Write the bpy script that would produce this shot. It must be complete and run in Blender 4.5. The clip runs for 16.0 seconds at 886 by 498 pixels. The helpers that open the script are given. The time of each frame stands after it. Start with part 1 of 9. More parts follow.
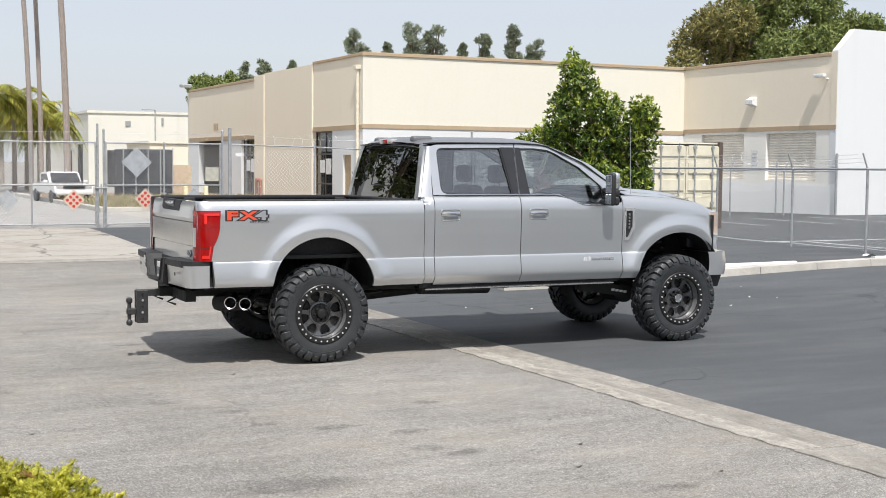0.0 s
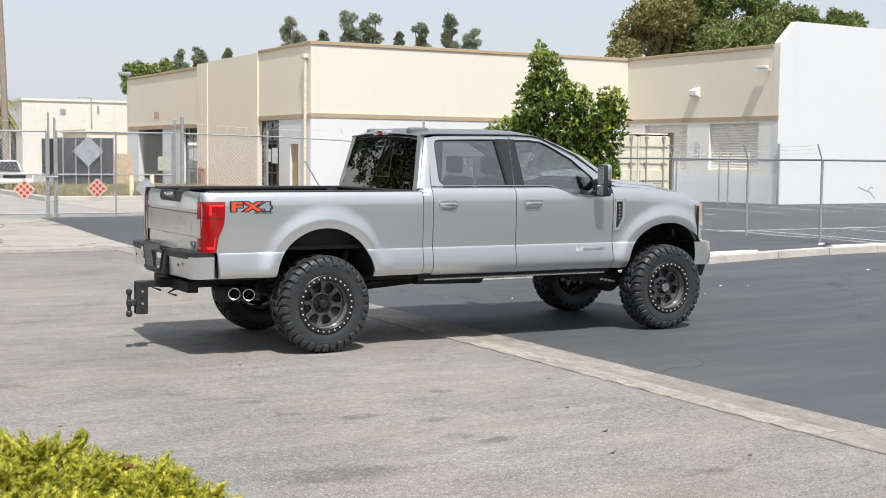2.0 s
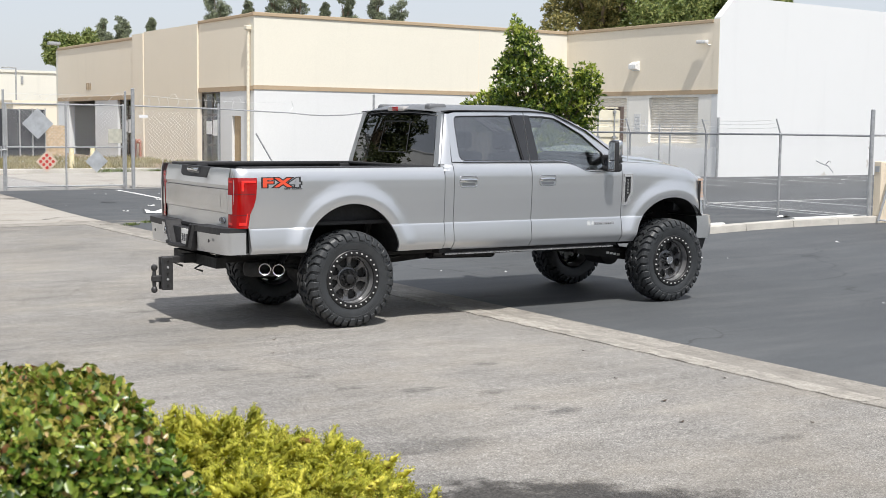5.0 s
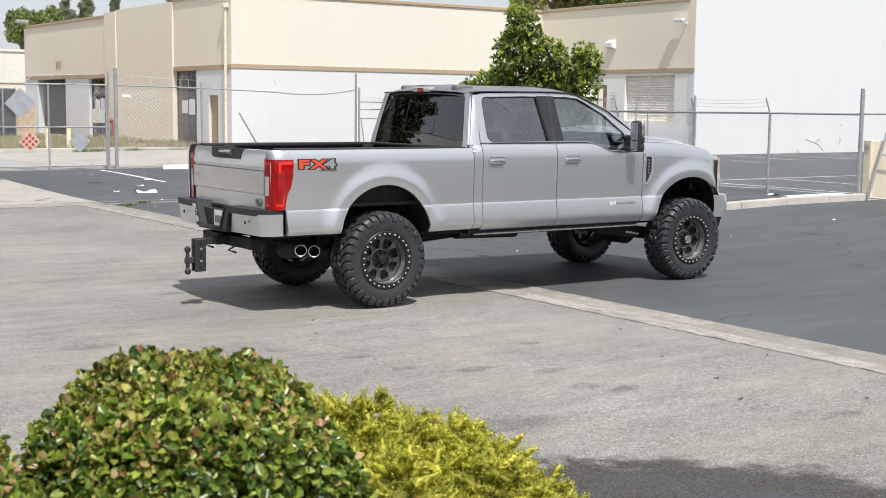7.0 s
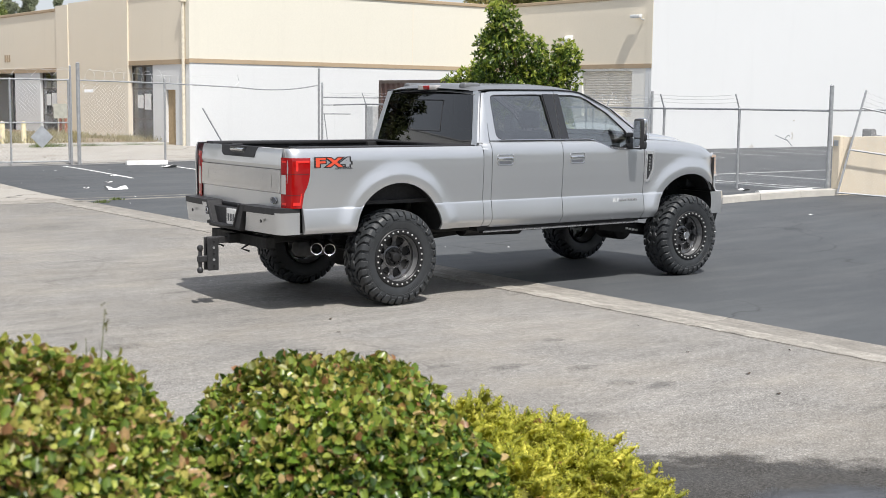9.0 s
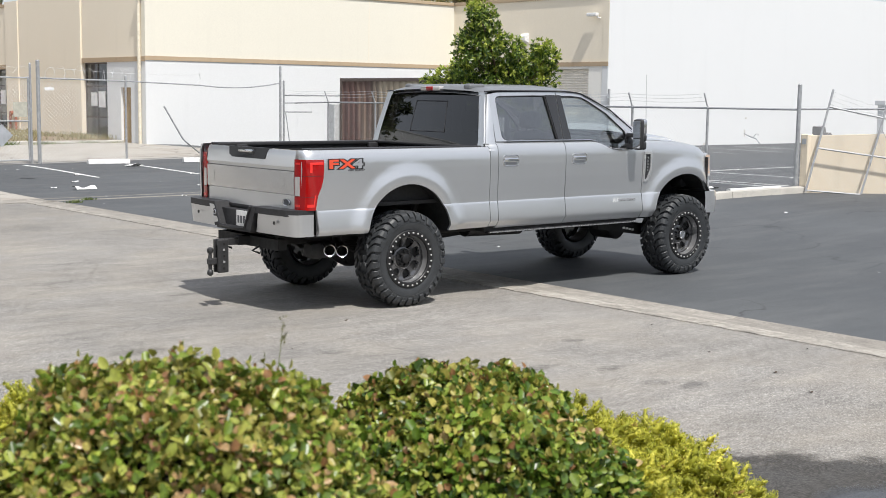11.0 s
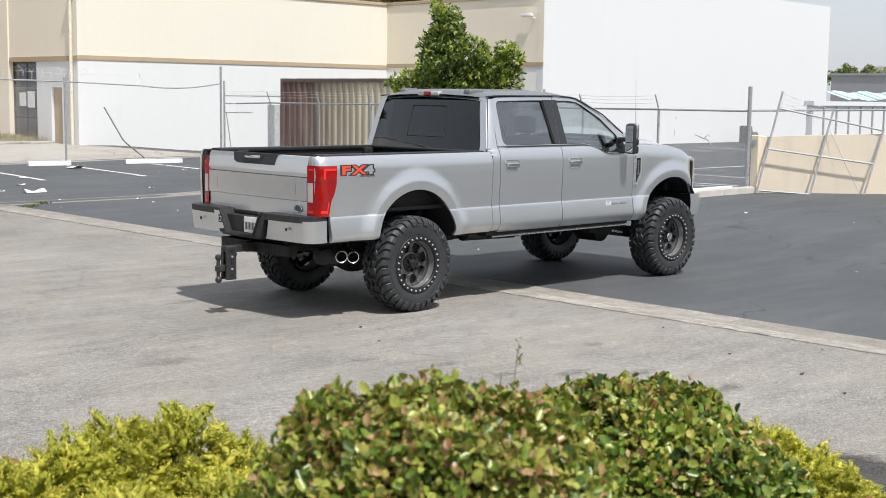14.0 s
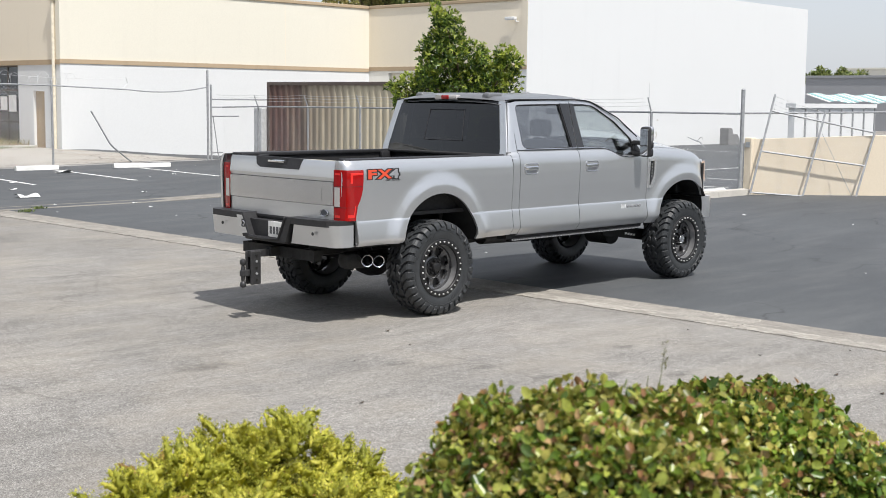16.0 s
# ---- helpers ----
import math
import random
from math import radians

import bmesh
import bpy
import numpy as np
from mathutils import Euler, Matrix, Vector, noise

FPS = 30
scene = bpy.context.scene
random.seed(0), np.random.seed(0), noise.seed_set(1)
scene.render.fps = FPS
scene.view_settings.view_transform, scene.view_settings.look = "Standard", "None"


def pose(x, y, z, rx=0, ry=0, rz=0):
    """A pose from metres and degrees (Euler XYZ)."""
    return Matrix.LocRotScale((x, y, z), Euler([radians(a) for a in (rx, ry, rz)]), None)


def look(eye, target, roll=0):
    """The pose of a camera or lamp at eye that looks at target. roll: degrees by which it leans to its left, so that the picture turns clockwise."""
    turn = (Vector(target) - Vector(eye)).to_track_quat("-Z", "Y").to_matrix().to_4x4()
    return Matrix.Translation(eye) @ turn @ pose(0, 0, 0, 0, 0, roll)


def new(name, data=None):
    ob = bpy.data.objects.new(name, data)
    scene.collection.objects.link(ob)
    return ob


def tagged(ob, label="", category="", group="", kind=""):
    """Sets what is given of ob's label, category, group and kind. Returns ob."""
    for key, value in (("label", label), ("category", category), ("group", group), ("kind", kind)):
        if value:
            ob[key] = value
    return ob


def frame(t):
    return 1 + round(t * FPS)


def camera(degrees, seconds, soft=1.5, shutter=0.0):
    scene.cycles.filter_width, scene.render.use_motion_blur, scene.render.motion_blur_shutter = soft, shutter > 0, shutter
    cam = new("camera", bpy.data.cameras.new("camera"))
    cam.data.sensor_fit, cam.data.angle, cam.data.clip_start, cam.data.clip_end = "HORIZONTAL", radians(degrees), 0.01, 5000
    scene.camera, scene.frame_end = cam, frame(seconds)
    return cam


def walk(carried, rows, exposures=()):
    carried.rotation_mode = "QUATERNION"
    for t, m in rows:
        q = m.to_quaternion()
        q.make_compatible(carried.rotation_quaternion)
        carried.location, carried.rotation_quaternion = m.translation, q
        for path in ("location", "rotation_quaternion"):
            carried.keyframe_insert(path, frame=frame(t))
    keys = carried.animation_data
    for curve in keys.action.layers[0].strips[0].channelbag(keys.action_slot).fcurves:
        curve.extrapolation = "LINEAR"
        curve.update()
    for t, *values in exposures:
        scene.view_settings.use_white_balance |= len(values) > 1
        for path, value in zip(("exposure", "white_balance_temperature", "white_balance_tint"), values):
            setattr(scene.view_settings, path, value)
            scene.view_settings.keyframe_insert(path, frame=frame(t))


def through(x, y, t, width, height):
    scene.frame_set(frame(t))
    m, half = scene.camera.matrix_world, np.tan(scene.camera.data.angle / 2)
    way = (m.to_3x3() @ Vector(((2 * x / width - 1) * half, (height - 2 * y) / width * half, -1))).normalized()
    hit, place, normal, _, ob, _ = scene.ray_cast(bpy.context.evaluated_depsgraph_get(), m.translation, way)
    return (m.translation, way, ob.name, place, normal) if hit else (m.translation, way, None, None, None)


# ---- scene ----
cam = camera(38.0, 16.0, soft=0.7)
cam.data.dof.use_dof, cam.data.dof.focus_distance, cam.data.dof.aperture_fstop = True, 14.5, 5.6
METRES, EYE, TILT, LEAN, TURN = 5.25, 1.884, 0.0, 0.0, -26.0
ROWS = [
    (0.0, 0.0, 0.0, 0.0, 0.03, -3.78, -0.49),
    (0.5, -0.0327, -0.0061, -0.0002, -0.75, -3.81, -0.46),
    (1.0, -0.0647, -0.0121, 0.0008, -1.59, -3.94, -0.46),
    (1.5, -0.0967, -0.0175, 0.0025, -2.37, -4.04, -0.51),
    (2.0, -0.1291, -0.0217, 0.0039, -3.1, -4.25, -0.6),
    (2.5, -0.1619, -0.0255, 0.0038, -3.83, -4.34, -0.6),
    (3.0, -0.195, -0.0288, 0.0036, -4.44, -4.63, -0.54),
    (3.5, -0.2283, -0.0314, 0.0054, -5.03, -5.05, -0.57),
    (4.0, -0.262, -0.0336, 0.0072, -5.75, -5.12, -0.64),
    (6.5, -0.4305, -0.0402, 0.0141, -8.13, -6.23, -0.66),
    (7.0, -0.4637, -0.0384, 0.0152, -8.65, -6.43, -0.63),
    (7.5, -0.497, -0.0354, 0.0168, -9.25, -6.54, -0.67),
    (8.0, -0.5303, -0.0319, 0.0183, -9.95, -6.59, -0.74),
    (8.5, -0.5632, -0.0283, 0.0197, -10.65, -6.64, -0.72),
    (9.0, -0.5956, -0.0246, 0.0211, -11.29, -6.66, -0.69),
    (11.5, -0.7521, 0.0059, 0.0305, -14.65, -6.83, -0.76),
    (12.0, -0.7812, 0.0132, 0.0328, -15.35, -6.86, -0.8),
    (12.5, -0.8095, 0.02, 0.0351, -16.08, -6.82, -0.79),
    (13.0, -0.8376, 0.0273, 0.0364, -16.79, -6.86, -0.75),
    (13.5, -0.8651, 0.0341, 0.0375, -17.43, -6.85, -0.72),
    (14.0, -0.8918, 0.041, 0.0395, -17.87, -6.81, -0.74),
    (14.5, -0.9168, 0.0472, 0.0412, -18.17, -6.74, -0.71),
    (15.0, -0.9403, 0.0541, 0.0417, -18.54, -6.71, -0.64),
    (15.5, -0.9635, 0.0608, 0.0409, -19.0, -6.75, -0.67),
    (16.0, -0.9843, 0.0676, 0.0404, -19.18, -6.67, -0.62),
]
walk(cam, [(t, pose(0, 0, EYE, TILT, LEAN, TURN) @ pose(METRES * x, METRES * y, METRES * z, 90 + pitch, roll, yaw)) for t, x, y, z, yaw, pitch, roll in ROWS])

# ---- light ----
SUN_TO = Vector((-0.225, -0.87, 1.55)).normalized()
world = bpy.data.worlds.new("sky")
scene.world = world
world.use_nodes = True
wt = world.node_tree
sky = wt.nodes.new("ShaderNodeTexSky")
sky.sky_type = "NISHITA"
sky.sun_disc = False
sky.sun_elevation = math.asin(SUN_TO.z)
sky.sun_rotation = math.atan2(SUN_TO.x, SUN_TO.y)
sky.air_density, sky.dust_density, sky.ozone_density = 1.0, 2.0, 1.5
haze = wt.nodes.new("ShaderNodeMix")
haze.data_type = "RGBA"
haze.inputs[0].default_value = 0.72
haze.inputs[7].default_value = (5.5, 5.72, 6.2, 1)
wt.links.new(sky.outputs[0], haze.inputs[6])
wt.links.new(haze.outputs[2], wt.nodes["Background"].inputs[0])
wt.nodes["Background"].inputs[1].default_value = 0.135
sun = new("sun", bpy.data.lights.new("sun", "SUN"))
sun.data.energy, sun.data.angle, sun.data.color = 4.5, radians(1.2), (1.0, 0.965, 0.92)
sun.matrix_world = look(SUN_TO * 50, (0, 0, 0))
scene.view_settings.exposure = 0.06

# ---- mesh helpers ----


def smooth_step(t):
    t = min(1.0, max(0.0, t))
    return t * t * (3 - 2 * t)


def lerp(a, b, t):
    return a + (b - a) * t


def pick(table, x):
    """Piecewise linear value of a table of (x, value)."""
    if x <= table[0][0]:
        return table[0][1]
    for (a, u), (b, v) in zip(table, table[1:]):
        if x <= b:
            return lerp(u, v, (x - a) / (b - a))
    return table[-1][1]


def finish(name, me, material, angle=35, flat=False):
    if material:
        me.materials.append(material)
    if not flat:
        me.polygons.foreach_set("use_smooth", [True] * len(me.polygons))
        me.set_sharp_from_angle(angle=radians(angle))
    return new(name, me)


def part(name, bm, material, parent, label="", angle=35):
    """Links a bmesh as one mesh object under a thing or a part."""
    me = bpy.data.meshes.new(name)
    bmesh.ops.recalc_face_normals(bm, faces=bm.faces[:])
    bm.to_mesh(me)
    bm.free()
    ob = finish(name, me, material, angle)
    ob.parent = parent
    return tagged(ob, label)


def lone(name, bm, material, label, category, group="", kind="", angle=35):
    ob = part(name, bm, material, None, angle=angle)
    return tagged(ob, label, category, group, kind)


def thing(name, label, category, m=None, group="", kind=""):
    ob = new(name)
    ob.empty_display_size = 0.1
    if m is not None:
        ob.matrix_world = m
    return tagged(ob, label, category, group, kind)


def twin(ob, parent, m=None):
    """Another part on the same mesh."""
    o = ob.copy()
    scene.collection.objects.link(o)
    o.parent = parent
    if m is not None:
        o.matrix_local = m
    return o


def box(bm, x0, x1, y0, y1, z0, z1, bevel=0.0, seg=2):
    vs = [bm.verts.new((x, y, z)) for z in (z0, z1) for y in (y0, y1) for x in (x0, x1)]
    fs = [bm.faces.new([vs[i] for i in f]) for f in ((0, 2, 3, 1), (4, 5, 7, 6), (0, 1, 5, 4), (2, 6, 7, 3), (0, 4, 6, 2), (1, 3, 7, 5))]
    if bevel:
        es = list({e for f in fs for e in f.edges})
        bmesh.ops.bevel(bm, geom=es, offset=bevel, segments=seg, affect="EDGES", profile=0.5)
    return vs


def frame_of(d):
    d = Vector(d).normalized()
    u = d.cross(Vector((0, 0, 1))) if abs(d.z) < 0.95 else d.cross(Vector((1, 0, 0)))
    u.normalize()
    return d, u, d.cross(u)


def tube(bm, pts, r, n=8, caps=True, closed=False):
    """A round bar along points; r is one radius or one for each point."""
    pts = [Vector(p) for p in pts]
    rs = r if isinstance(r, (list, tuple)) else [r] * len(pts)
    rings = []
    last = None
    for i, p in enumerate(pts):
        a = pts[i - 1] if i or closed else p
        b = pts[(i + 1) % len(pts)] if i < len(pts) - 1 or closed else p
        d = (b - a).normalized()
        if last is None:
            d, u, v = frame_of(d)
        else:
            u = last - d * last.dot(d)
            u.normalize()
            v = d.cross(u)
        last = u
        rings.append([bm.verts.new(p + rs[i] * (math.cos(2 * math.pi * k / n) * u + math.sin(2 * math.pi * k / n) * v)) for k in range(n)])
    m = len(rings)
    for i in range(m if closed else m - 1):
        a, b = rings[i], rings[(i + 1) % m]
        for k in range(n):
            bm.faces.new((a[k], a[(k + 1) % n], b[(k + 1) % n], b[k]))
    if caps and not closed:
        bm.faces.new(rings[0][::-1])
        bm.faces.new(rings[-1])


def lathe(bm, profile, n=48, axis="y", closed=False):
    """Turns (radius, height) about an axis."""
    rings = []
    for r, h in profile:
        ring = []
        for k in range(n):
            a = 2 * math.pi * k / n
            c, s = r * math.cos(a), r * math.sin(a)
            ring.append(bm.verts.new({"y": (c, h, s), "x": (h, c, s), "z": (c, s, h)}[axis]))
        rings.append(ring)
    m = len(rings)
    for i in range(m if closed else m - 1):
        a, b = rings[i], rings[(i + 1) % m]
        for k in range(n):
            bm.faces.new((a[k], a[(k + 1) % n], b[(k + 1) % n], b[k]))
    return rings


def prism(bm, pts, d0, d1, axis="y"):
    """An outline swept along an axis: pts are (x, z) for y, (x, y) for z, (y, z) for x."""
    def at(p, d):
        return {"y": (p[0], d, p[1]), "z": (p[0], p[1], d), "x": (d, p[0], p[1])}[axis]
    a = [bm.verts.new(at(p, d0)) for p in pts]
    b = [bm.verts.new(at(p, d1)) for p in pts]
    n = len(pts)
    for i in range(n):
        bm.faces.new((a[i], a[(i + 1) % n], b[(i + 1) % n], b[i]))
    bm.faces.new(a[::-1])
    bm.faces.new(b)


def sheet(bm, nu, nv, f):
    """A grid of points f(u, v), u and v from 0 to 1."""
    vs = [[bm.verts.new(f(i / nu, j / nv)) for j in range(nv + 1)] for i in range(nu + 1)]
    for i in range(nu):
        for j in range(nv):
            bm.faces.new((vs[i][j], vs[i + 1][j], vs[i + 1][j + 1], vs[i][j + 1]))
    return vs

# ---- materials ----


class Mat:
    """A small builder of node materials in metres of object space."""

    def __init__(self, name, rough=0.6, metal=0.0, color=(0.5, 0.5, 0.5)):
        self.m = bpy.data.materials.new(name)
        self.m.use_nodes = True
        self.t = self.m.node_tree
        self.b = self.t.nodes["Principled BSDF"]
        self.b.inputs["Roughness"].default_value = rough
        self.b.inputs["Metallic"].default_value = metal
        self.b.inputs["Base Color"].default_value = (*color, 1)
        self.coord = self.t.nodes.new("ShaderNodeTexCoord").outputs["Object"]

    def node(self, kind, **inputs):
        n = self.t.nodes.new(kind)
        for k, v in inputs.items():
            key = k.replace("_", " ")
            if hasattr(v, "links"):
                self.t.links.new(v, n.inputs[key])
            else:
                n.inputs[key].default_value = v
        return n

    def stretch(self, sx, sy, sz):
        n = self.node("ShaderNodeMapping")
        n.inputs["Scale"].default_value = (sx, sy, sz)
        self.t.links.new(self.coord, n.inputs["Vector"])
        return n.outputs[0]

    def noise(self, scale, detail=4.0, rough=0.6, vector=None):
        n = self.node("ShaderNodeTexNoise", Scale=scale, Detail=detail, Roughness=rough)
        self.t.links.new(vector or self.coord, n.inputs["Vector"])
        return n.outputs["Fac"]

    def voronoi(self, scale, feature="F1", out="Distance", vector=None):
        n = self.node("ShaderNodeTexVoronoi", Scale=scale)
        n.feature = feature
        self.t.links.new(vector or self.coord, n.inputs["Vector"])
        return n.outputs[out]

    def warp(self, scale, amount):
        n = self.node("ShaderNodeTexNoise", Scale=scale, Detail=4.0)
        self.t.links.new(self.coord, n.inputs["Vector"])
        v = self.t.nodes.new("ShaderNodeVectorMath")
        v.operation = "MULTIPLY_ADD"
        self.t.links.new(n.outputs["Color"], v.inputs[0])
        v.inputs[1].default_value = (amount,) * 3
        self.t.links.new(self.coord, v.inputs[2])
        return v.outputs[0]

    def ramp(self, fac, *stops):
        n = self.t.nodes.new("ShaderNodeValToRGB")
        e = n.color_ramp.elements
        while len(e) < len(stops):
            e.new(0.5)
        for k, (p, c) in enumerate(stops):
            e[k].position = p
            e[k].color = (*c, 1) if isinstance(c, tuple) else (c, c, c, 1)
        self.t.links.new(fac, n.inputs[0])
        return n.outputs[0]

    def mix(self, fac, a, b, how="MIX"):
        n = self.t.nodes.new("ShaderNodeMix")
        n.data_type, n.blend_type = "RGBA", how
        for sock, v in ((n.inputs[0], fac), (n.inputs[6], a), (n.inputs[7], b)):
            if hasattr(v, "links"):
                self.t.links.new(v, sock)
            elif isinstance(v, tuple):
                sock.default_value = (*v, 1)
            else:
                sock.default_value = v
        return n.outputs[2]

    def math(self, op, a, b=0.0):
        n = self.t.nodes.new("ShaderNodeMath")
        n.operation = op
        for sock, v in zip(n.inputs, (a, b)):
            if hasattr(v, "links"):
                self.t.links.new(v, sock)
            else:
                sock.default_value = v
        return n.outputs[0]

    def put(self, **sockets):
        for k, v in sockets.items():
            key = k.replace("_", " ")
            if hasattr(v, "links"):
                self.t.links.new(v, self.b.inputs[key])
            else:
                self.b.inputs[key].default_value = v
        return self

    def bump(self, height, strength=0.3, distance=0.01):
        n = self.node("ShaderNodeBump", Strength=strength, Distance=distance, Height=height)
        self.t.links.new(n.outputs[0], self.b.inputs["Normal"])
        return self

    def random(self):
        return self.t.nodes.new("ShaderNodeObjectInfo").outputs["Random"]

    def island(self):
        return self.t.nodes.new("ShaderNodeNewGeometry").outputs["Random Per Island"]


def old_asphalt():
    m = Mat("old_asphalt", 0.9)
    grit = m.noise(84, 3, 0.8)
    stone = m.voronoi(105, out="Color")
    base = m.ramp(grit, (0.36, (0.10, 0.095, 0.09)), (0.5, (0.257, 0.248, 0.236)), (0.63, (0.50, 0.485, 0.46)))
    base = m.mix(0.45, base, m.ramp(stone, (0.0, 0.07), (0.6, 0.235), (1.0, 0.56)))
    cell = m.voronoi(58)
    fleck = m.math("MULTIPLY", m.ramp(cell, (0.16, 1.0), (0.26, 0.0)), m.ramp(m.voronoi(58, out="Color"), (0.60, 0.0), (0.64, 1.0)))
    base = m.mix(m.math("MULTIPLY", fleck, 0.75), base, (0.66, 0.63, 0.57))
    hole = m.math("MULTIPLY", m.ramp(m.voronoi(38), (0.14, 1.0), (0.24, 0.0)), m.ramp(m.voronoi(38, out="Color"), (0.62, 0.0), (0.66, 1.0)))
    base = m.mix(m.math("MULTIPLY", hole, 0.6), base, (0.075, 0.07, 0.066))
    dust = m.ramp(m.noise(0.9, 6, 0.65, m.stretch(0.35, 1.6, 1)), (0.5, 0.0), (0.72, 1.0))
    base = m.mix(m.math("MULTIPLY", dust, 0.28), base, (0.42, 0.395, 0.35))
    mid = m.ramp(m.noise(19, 5, 0.85), (0.36, 0.79), (0.5, 1.0), (0.64, 1.23))
    base = m.mix(1.0, base, mid, "MULTIPLY")
    scuff = m.ramp(m.noise(2.6, 6, 0.8, m.stretch(0.5, 1.5, 1)), (0.40, 0.88), (0.6, 1.08))
    base = m.mix(1.0, base, scuff, "MULTIPLY")
    wide = m.ramp(m.noise(0.32, 5, 0.62), (0.3, 0.78), (0.55, 1.0), (0.75, 1.12))
    base = m.mix(1.0, base, wide, "MULTIPLY")
    spots = m.ramp(m.noise(1.6, 3, 0.5, m.stretch(0.55, 1.5, 1)), (0.66, 1.0), (0.74, 0.66))
    base = m.mix(0.8, base, spots, "MULTIPLY")
    tan = m.ramp(m.noise(0.8, 4), (0.45, 0.0), (0.7, 1.0))
    base = m.mix(m.math("MULTIPLY", tan, 0.25), base, (0.36, 0.32, 0.26))
    edge = m.voronoi(0.23, "DISTANCE_TO_EDGE", "Distance", m.warp(0.8, 1.4))
    line = m.math("MULTIPLY", m.ramp(edge, (0.0, 1.0), (0.007, 0.0)), m.ramp(m.noise(0.35, 3), (0.46, 0.0), (0.56, 1.0)))
    base = m.mix(m.math("MULTIPLY", line, 0.36), base, (0.09, 0.085, 0.08))
    m.put(Base_Color=m.mix(1.0, base, (1.02, 0.995, 0.955), "MULTIPLY"), Specular_IOR_Level=0.25)
    return m.bump(grit, 0.6, 0.008).m


def seal_asphalt():
    m = Mat("sealed_asphalt", 0.72)
    grit = m.noise(140, 3, 0.7)
    base = m.ramp(grit, (0.3, (0.055, 0.060, 0.064)), (0.7, (0.088, 0.094, 0.099)))
    wide = m.ramp(m.noise(0.25, 5, 0.65), (0.3, 0.75), (0.7, 1.3))
    base = m.mix(1.0, base, wide, "MULTIPLY")
    streak = m.ramp(m.noise(1.2, 4, 0.6, m.stretch(0.3, 1.4, 1)), (0.45, 0.0), (0.7, 1.0))
    base = m.mix(m.math("MULTIPLY", streak, 0.26), base, (0.17, 0.172, 0.17))
    ripple = m.ramp(m.noise(3.5, 6, 0.7, m.stretch(0.35, 1.6, 1)), (0.42, 0.0), (0.64, 1.0))
    base = m.mix(m.math("MULTIPLY", ripple, 0.3), base, (0.05, 0.053, 0.057))
    edge = m.voronoi(0.42, "DISTANCE_TO_EDGE", "Distance", m.warp(0.9, 1.1))
    crack = m.ramp(edge, (0.0, 0.5), (0.009, 1.0))
    gate = m.ramp(m.noise(0.3, 2), (0.46, 0.0), (0.54, 1.0))
    base = m.mix(gate, base, m.mix(1.0, base, crack, "MULTIPLY"))
    m.put(Base_Color=base, Roughness=m.ramp(m.noise(0.5, 4), (0.3, 0.62), (0.7, 0.82)))
    return m.bump(grit, 0.3, 0.004).m


def concrete(name, light=0.45, warm=1.0, vary=False):
    m = Mat(name, 0.88)
    grit = m.noise(60, 4, 0.7)
    c = (light, light * (0.97 - 0.01 * warm), light * (0.94 - 0.05 * warm))
    base = m.ramp(grit, (0.3, tuple(v * 0.82 for v in c)), (0.7, tuple(v * 1.1 for v in c)))
    wide = m.ramp(m.noise(1.1, 6, 0.7), (0.3, 0.68), (0.6, 1.0), (0.8, 1.1))
    base = m.mix(0.9, base, wide, "MULTIPLY")
    if vary:
        base = m.mix(1.0, base, m.ramp(m.random(), (0.0, 0.82), (1.0, 1.08)), "MULTIPLY")
    m.put(Base_Color=base)
    return m.bump(grit, 0.3, 0.006).m


def stucco(name, c, streak=0.25):
    m = Mat(name, 0.92)
    grit = m.noise(28, 5, 0.7)
    base = m.mix(1.0, m.ramp(grit, (0.3, tuple(v * 0.95 for v in c)), (0.7, tuple(min(1, v * 1.03) for v in c))),
                 m.ramp(m.noise(0.35, 5, 0.6), (0.3, 1 - streak * 0.35), (0.65, 1.0)), "MULTIPLY")
    drips = m.ramp(m.noise(1.4, 5, 0.6, m.stretch(1.6, 1.6, 0.12)), (0.55, 1.0), (0.8, 1 - streak))
    base = m.mix(1.0, base, drips, "MULTIPLY")
    m.put(Base_Color=base)
    return m.bump(grit, 0.25, 0.01).m


def plain(name, c, rough=0.5, metal=0.0, amount=0.15, scale=9.0, coat=0.0, bump=0.0):
    m = Mat(name, rough, metal)
    n = m.noise(scale, 5, 0.6)
    m.put(Base_Color=m.ramp(n, (0.3, tuple(v * (1 - amount) for v in c)), (0.7, tuple(min(1, v * (1 + amount)) for v in c))))
    m.put(Roughness=m.ramp(m.noise(scale * 2.3, 3), (0.3, max(0.02, rough * 0.85)), (0.7, min(1, rough * 1.12))), Coat_Weight=coat, Coat_Roughness=0.05)
    if bump:
        m.bump(m.noise(scale * 12, 3), bump, 0.004)
    return m.m


def car_paint(name, c):
    m = Mat(name, 0.33, 0.80)
    flake = m.noise(900, 1, 0.5)
    m.put(Base_Color=m.ramp(flake, (0.35, tuple(v * 0.9 for v in c)), (0.65, tuple(min(1, v * 1.1) for v in c))))
    m.put(Roughness=m.ramp(m.noise(3, 3), (0.3, 0.31), (0.7, 0.35)), Coat_Weight=1.0, Coat_Roughness=0.03)
    return m.m


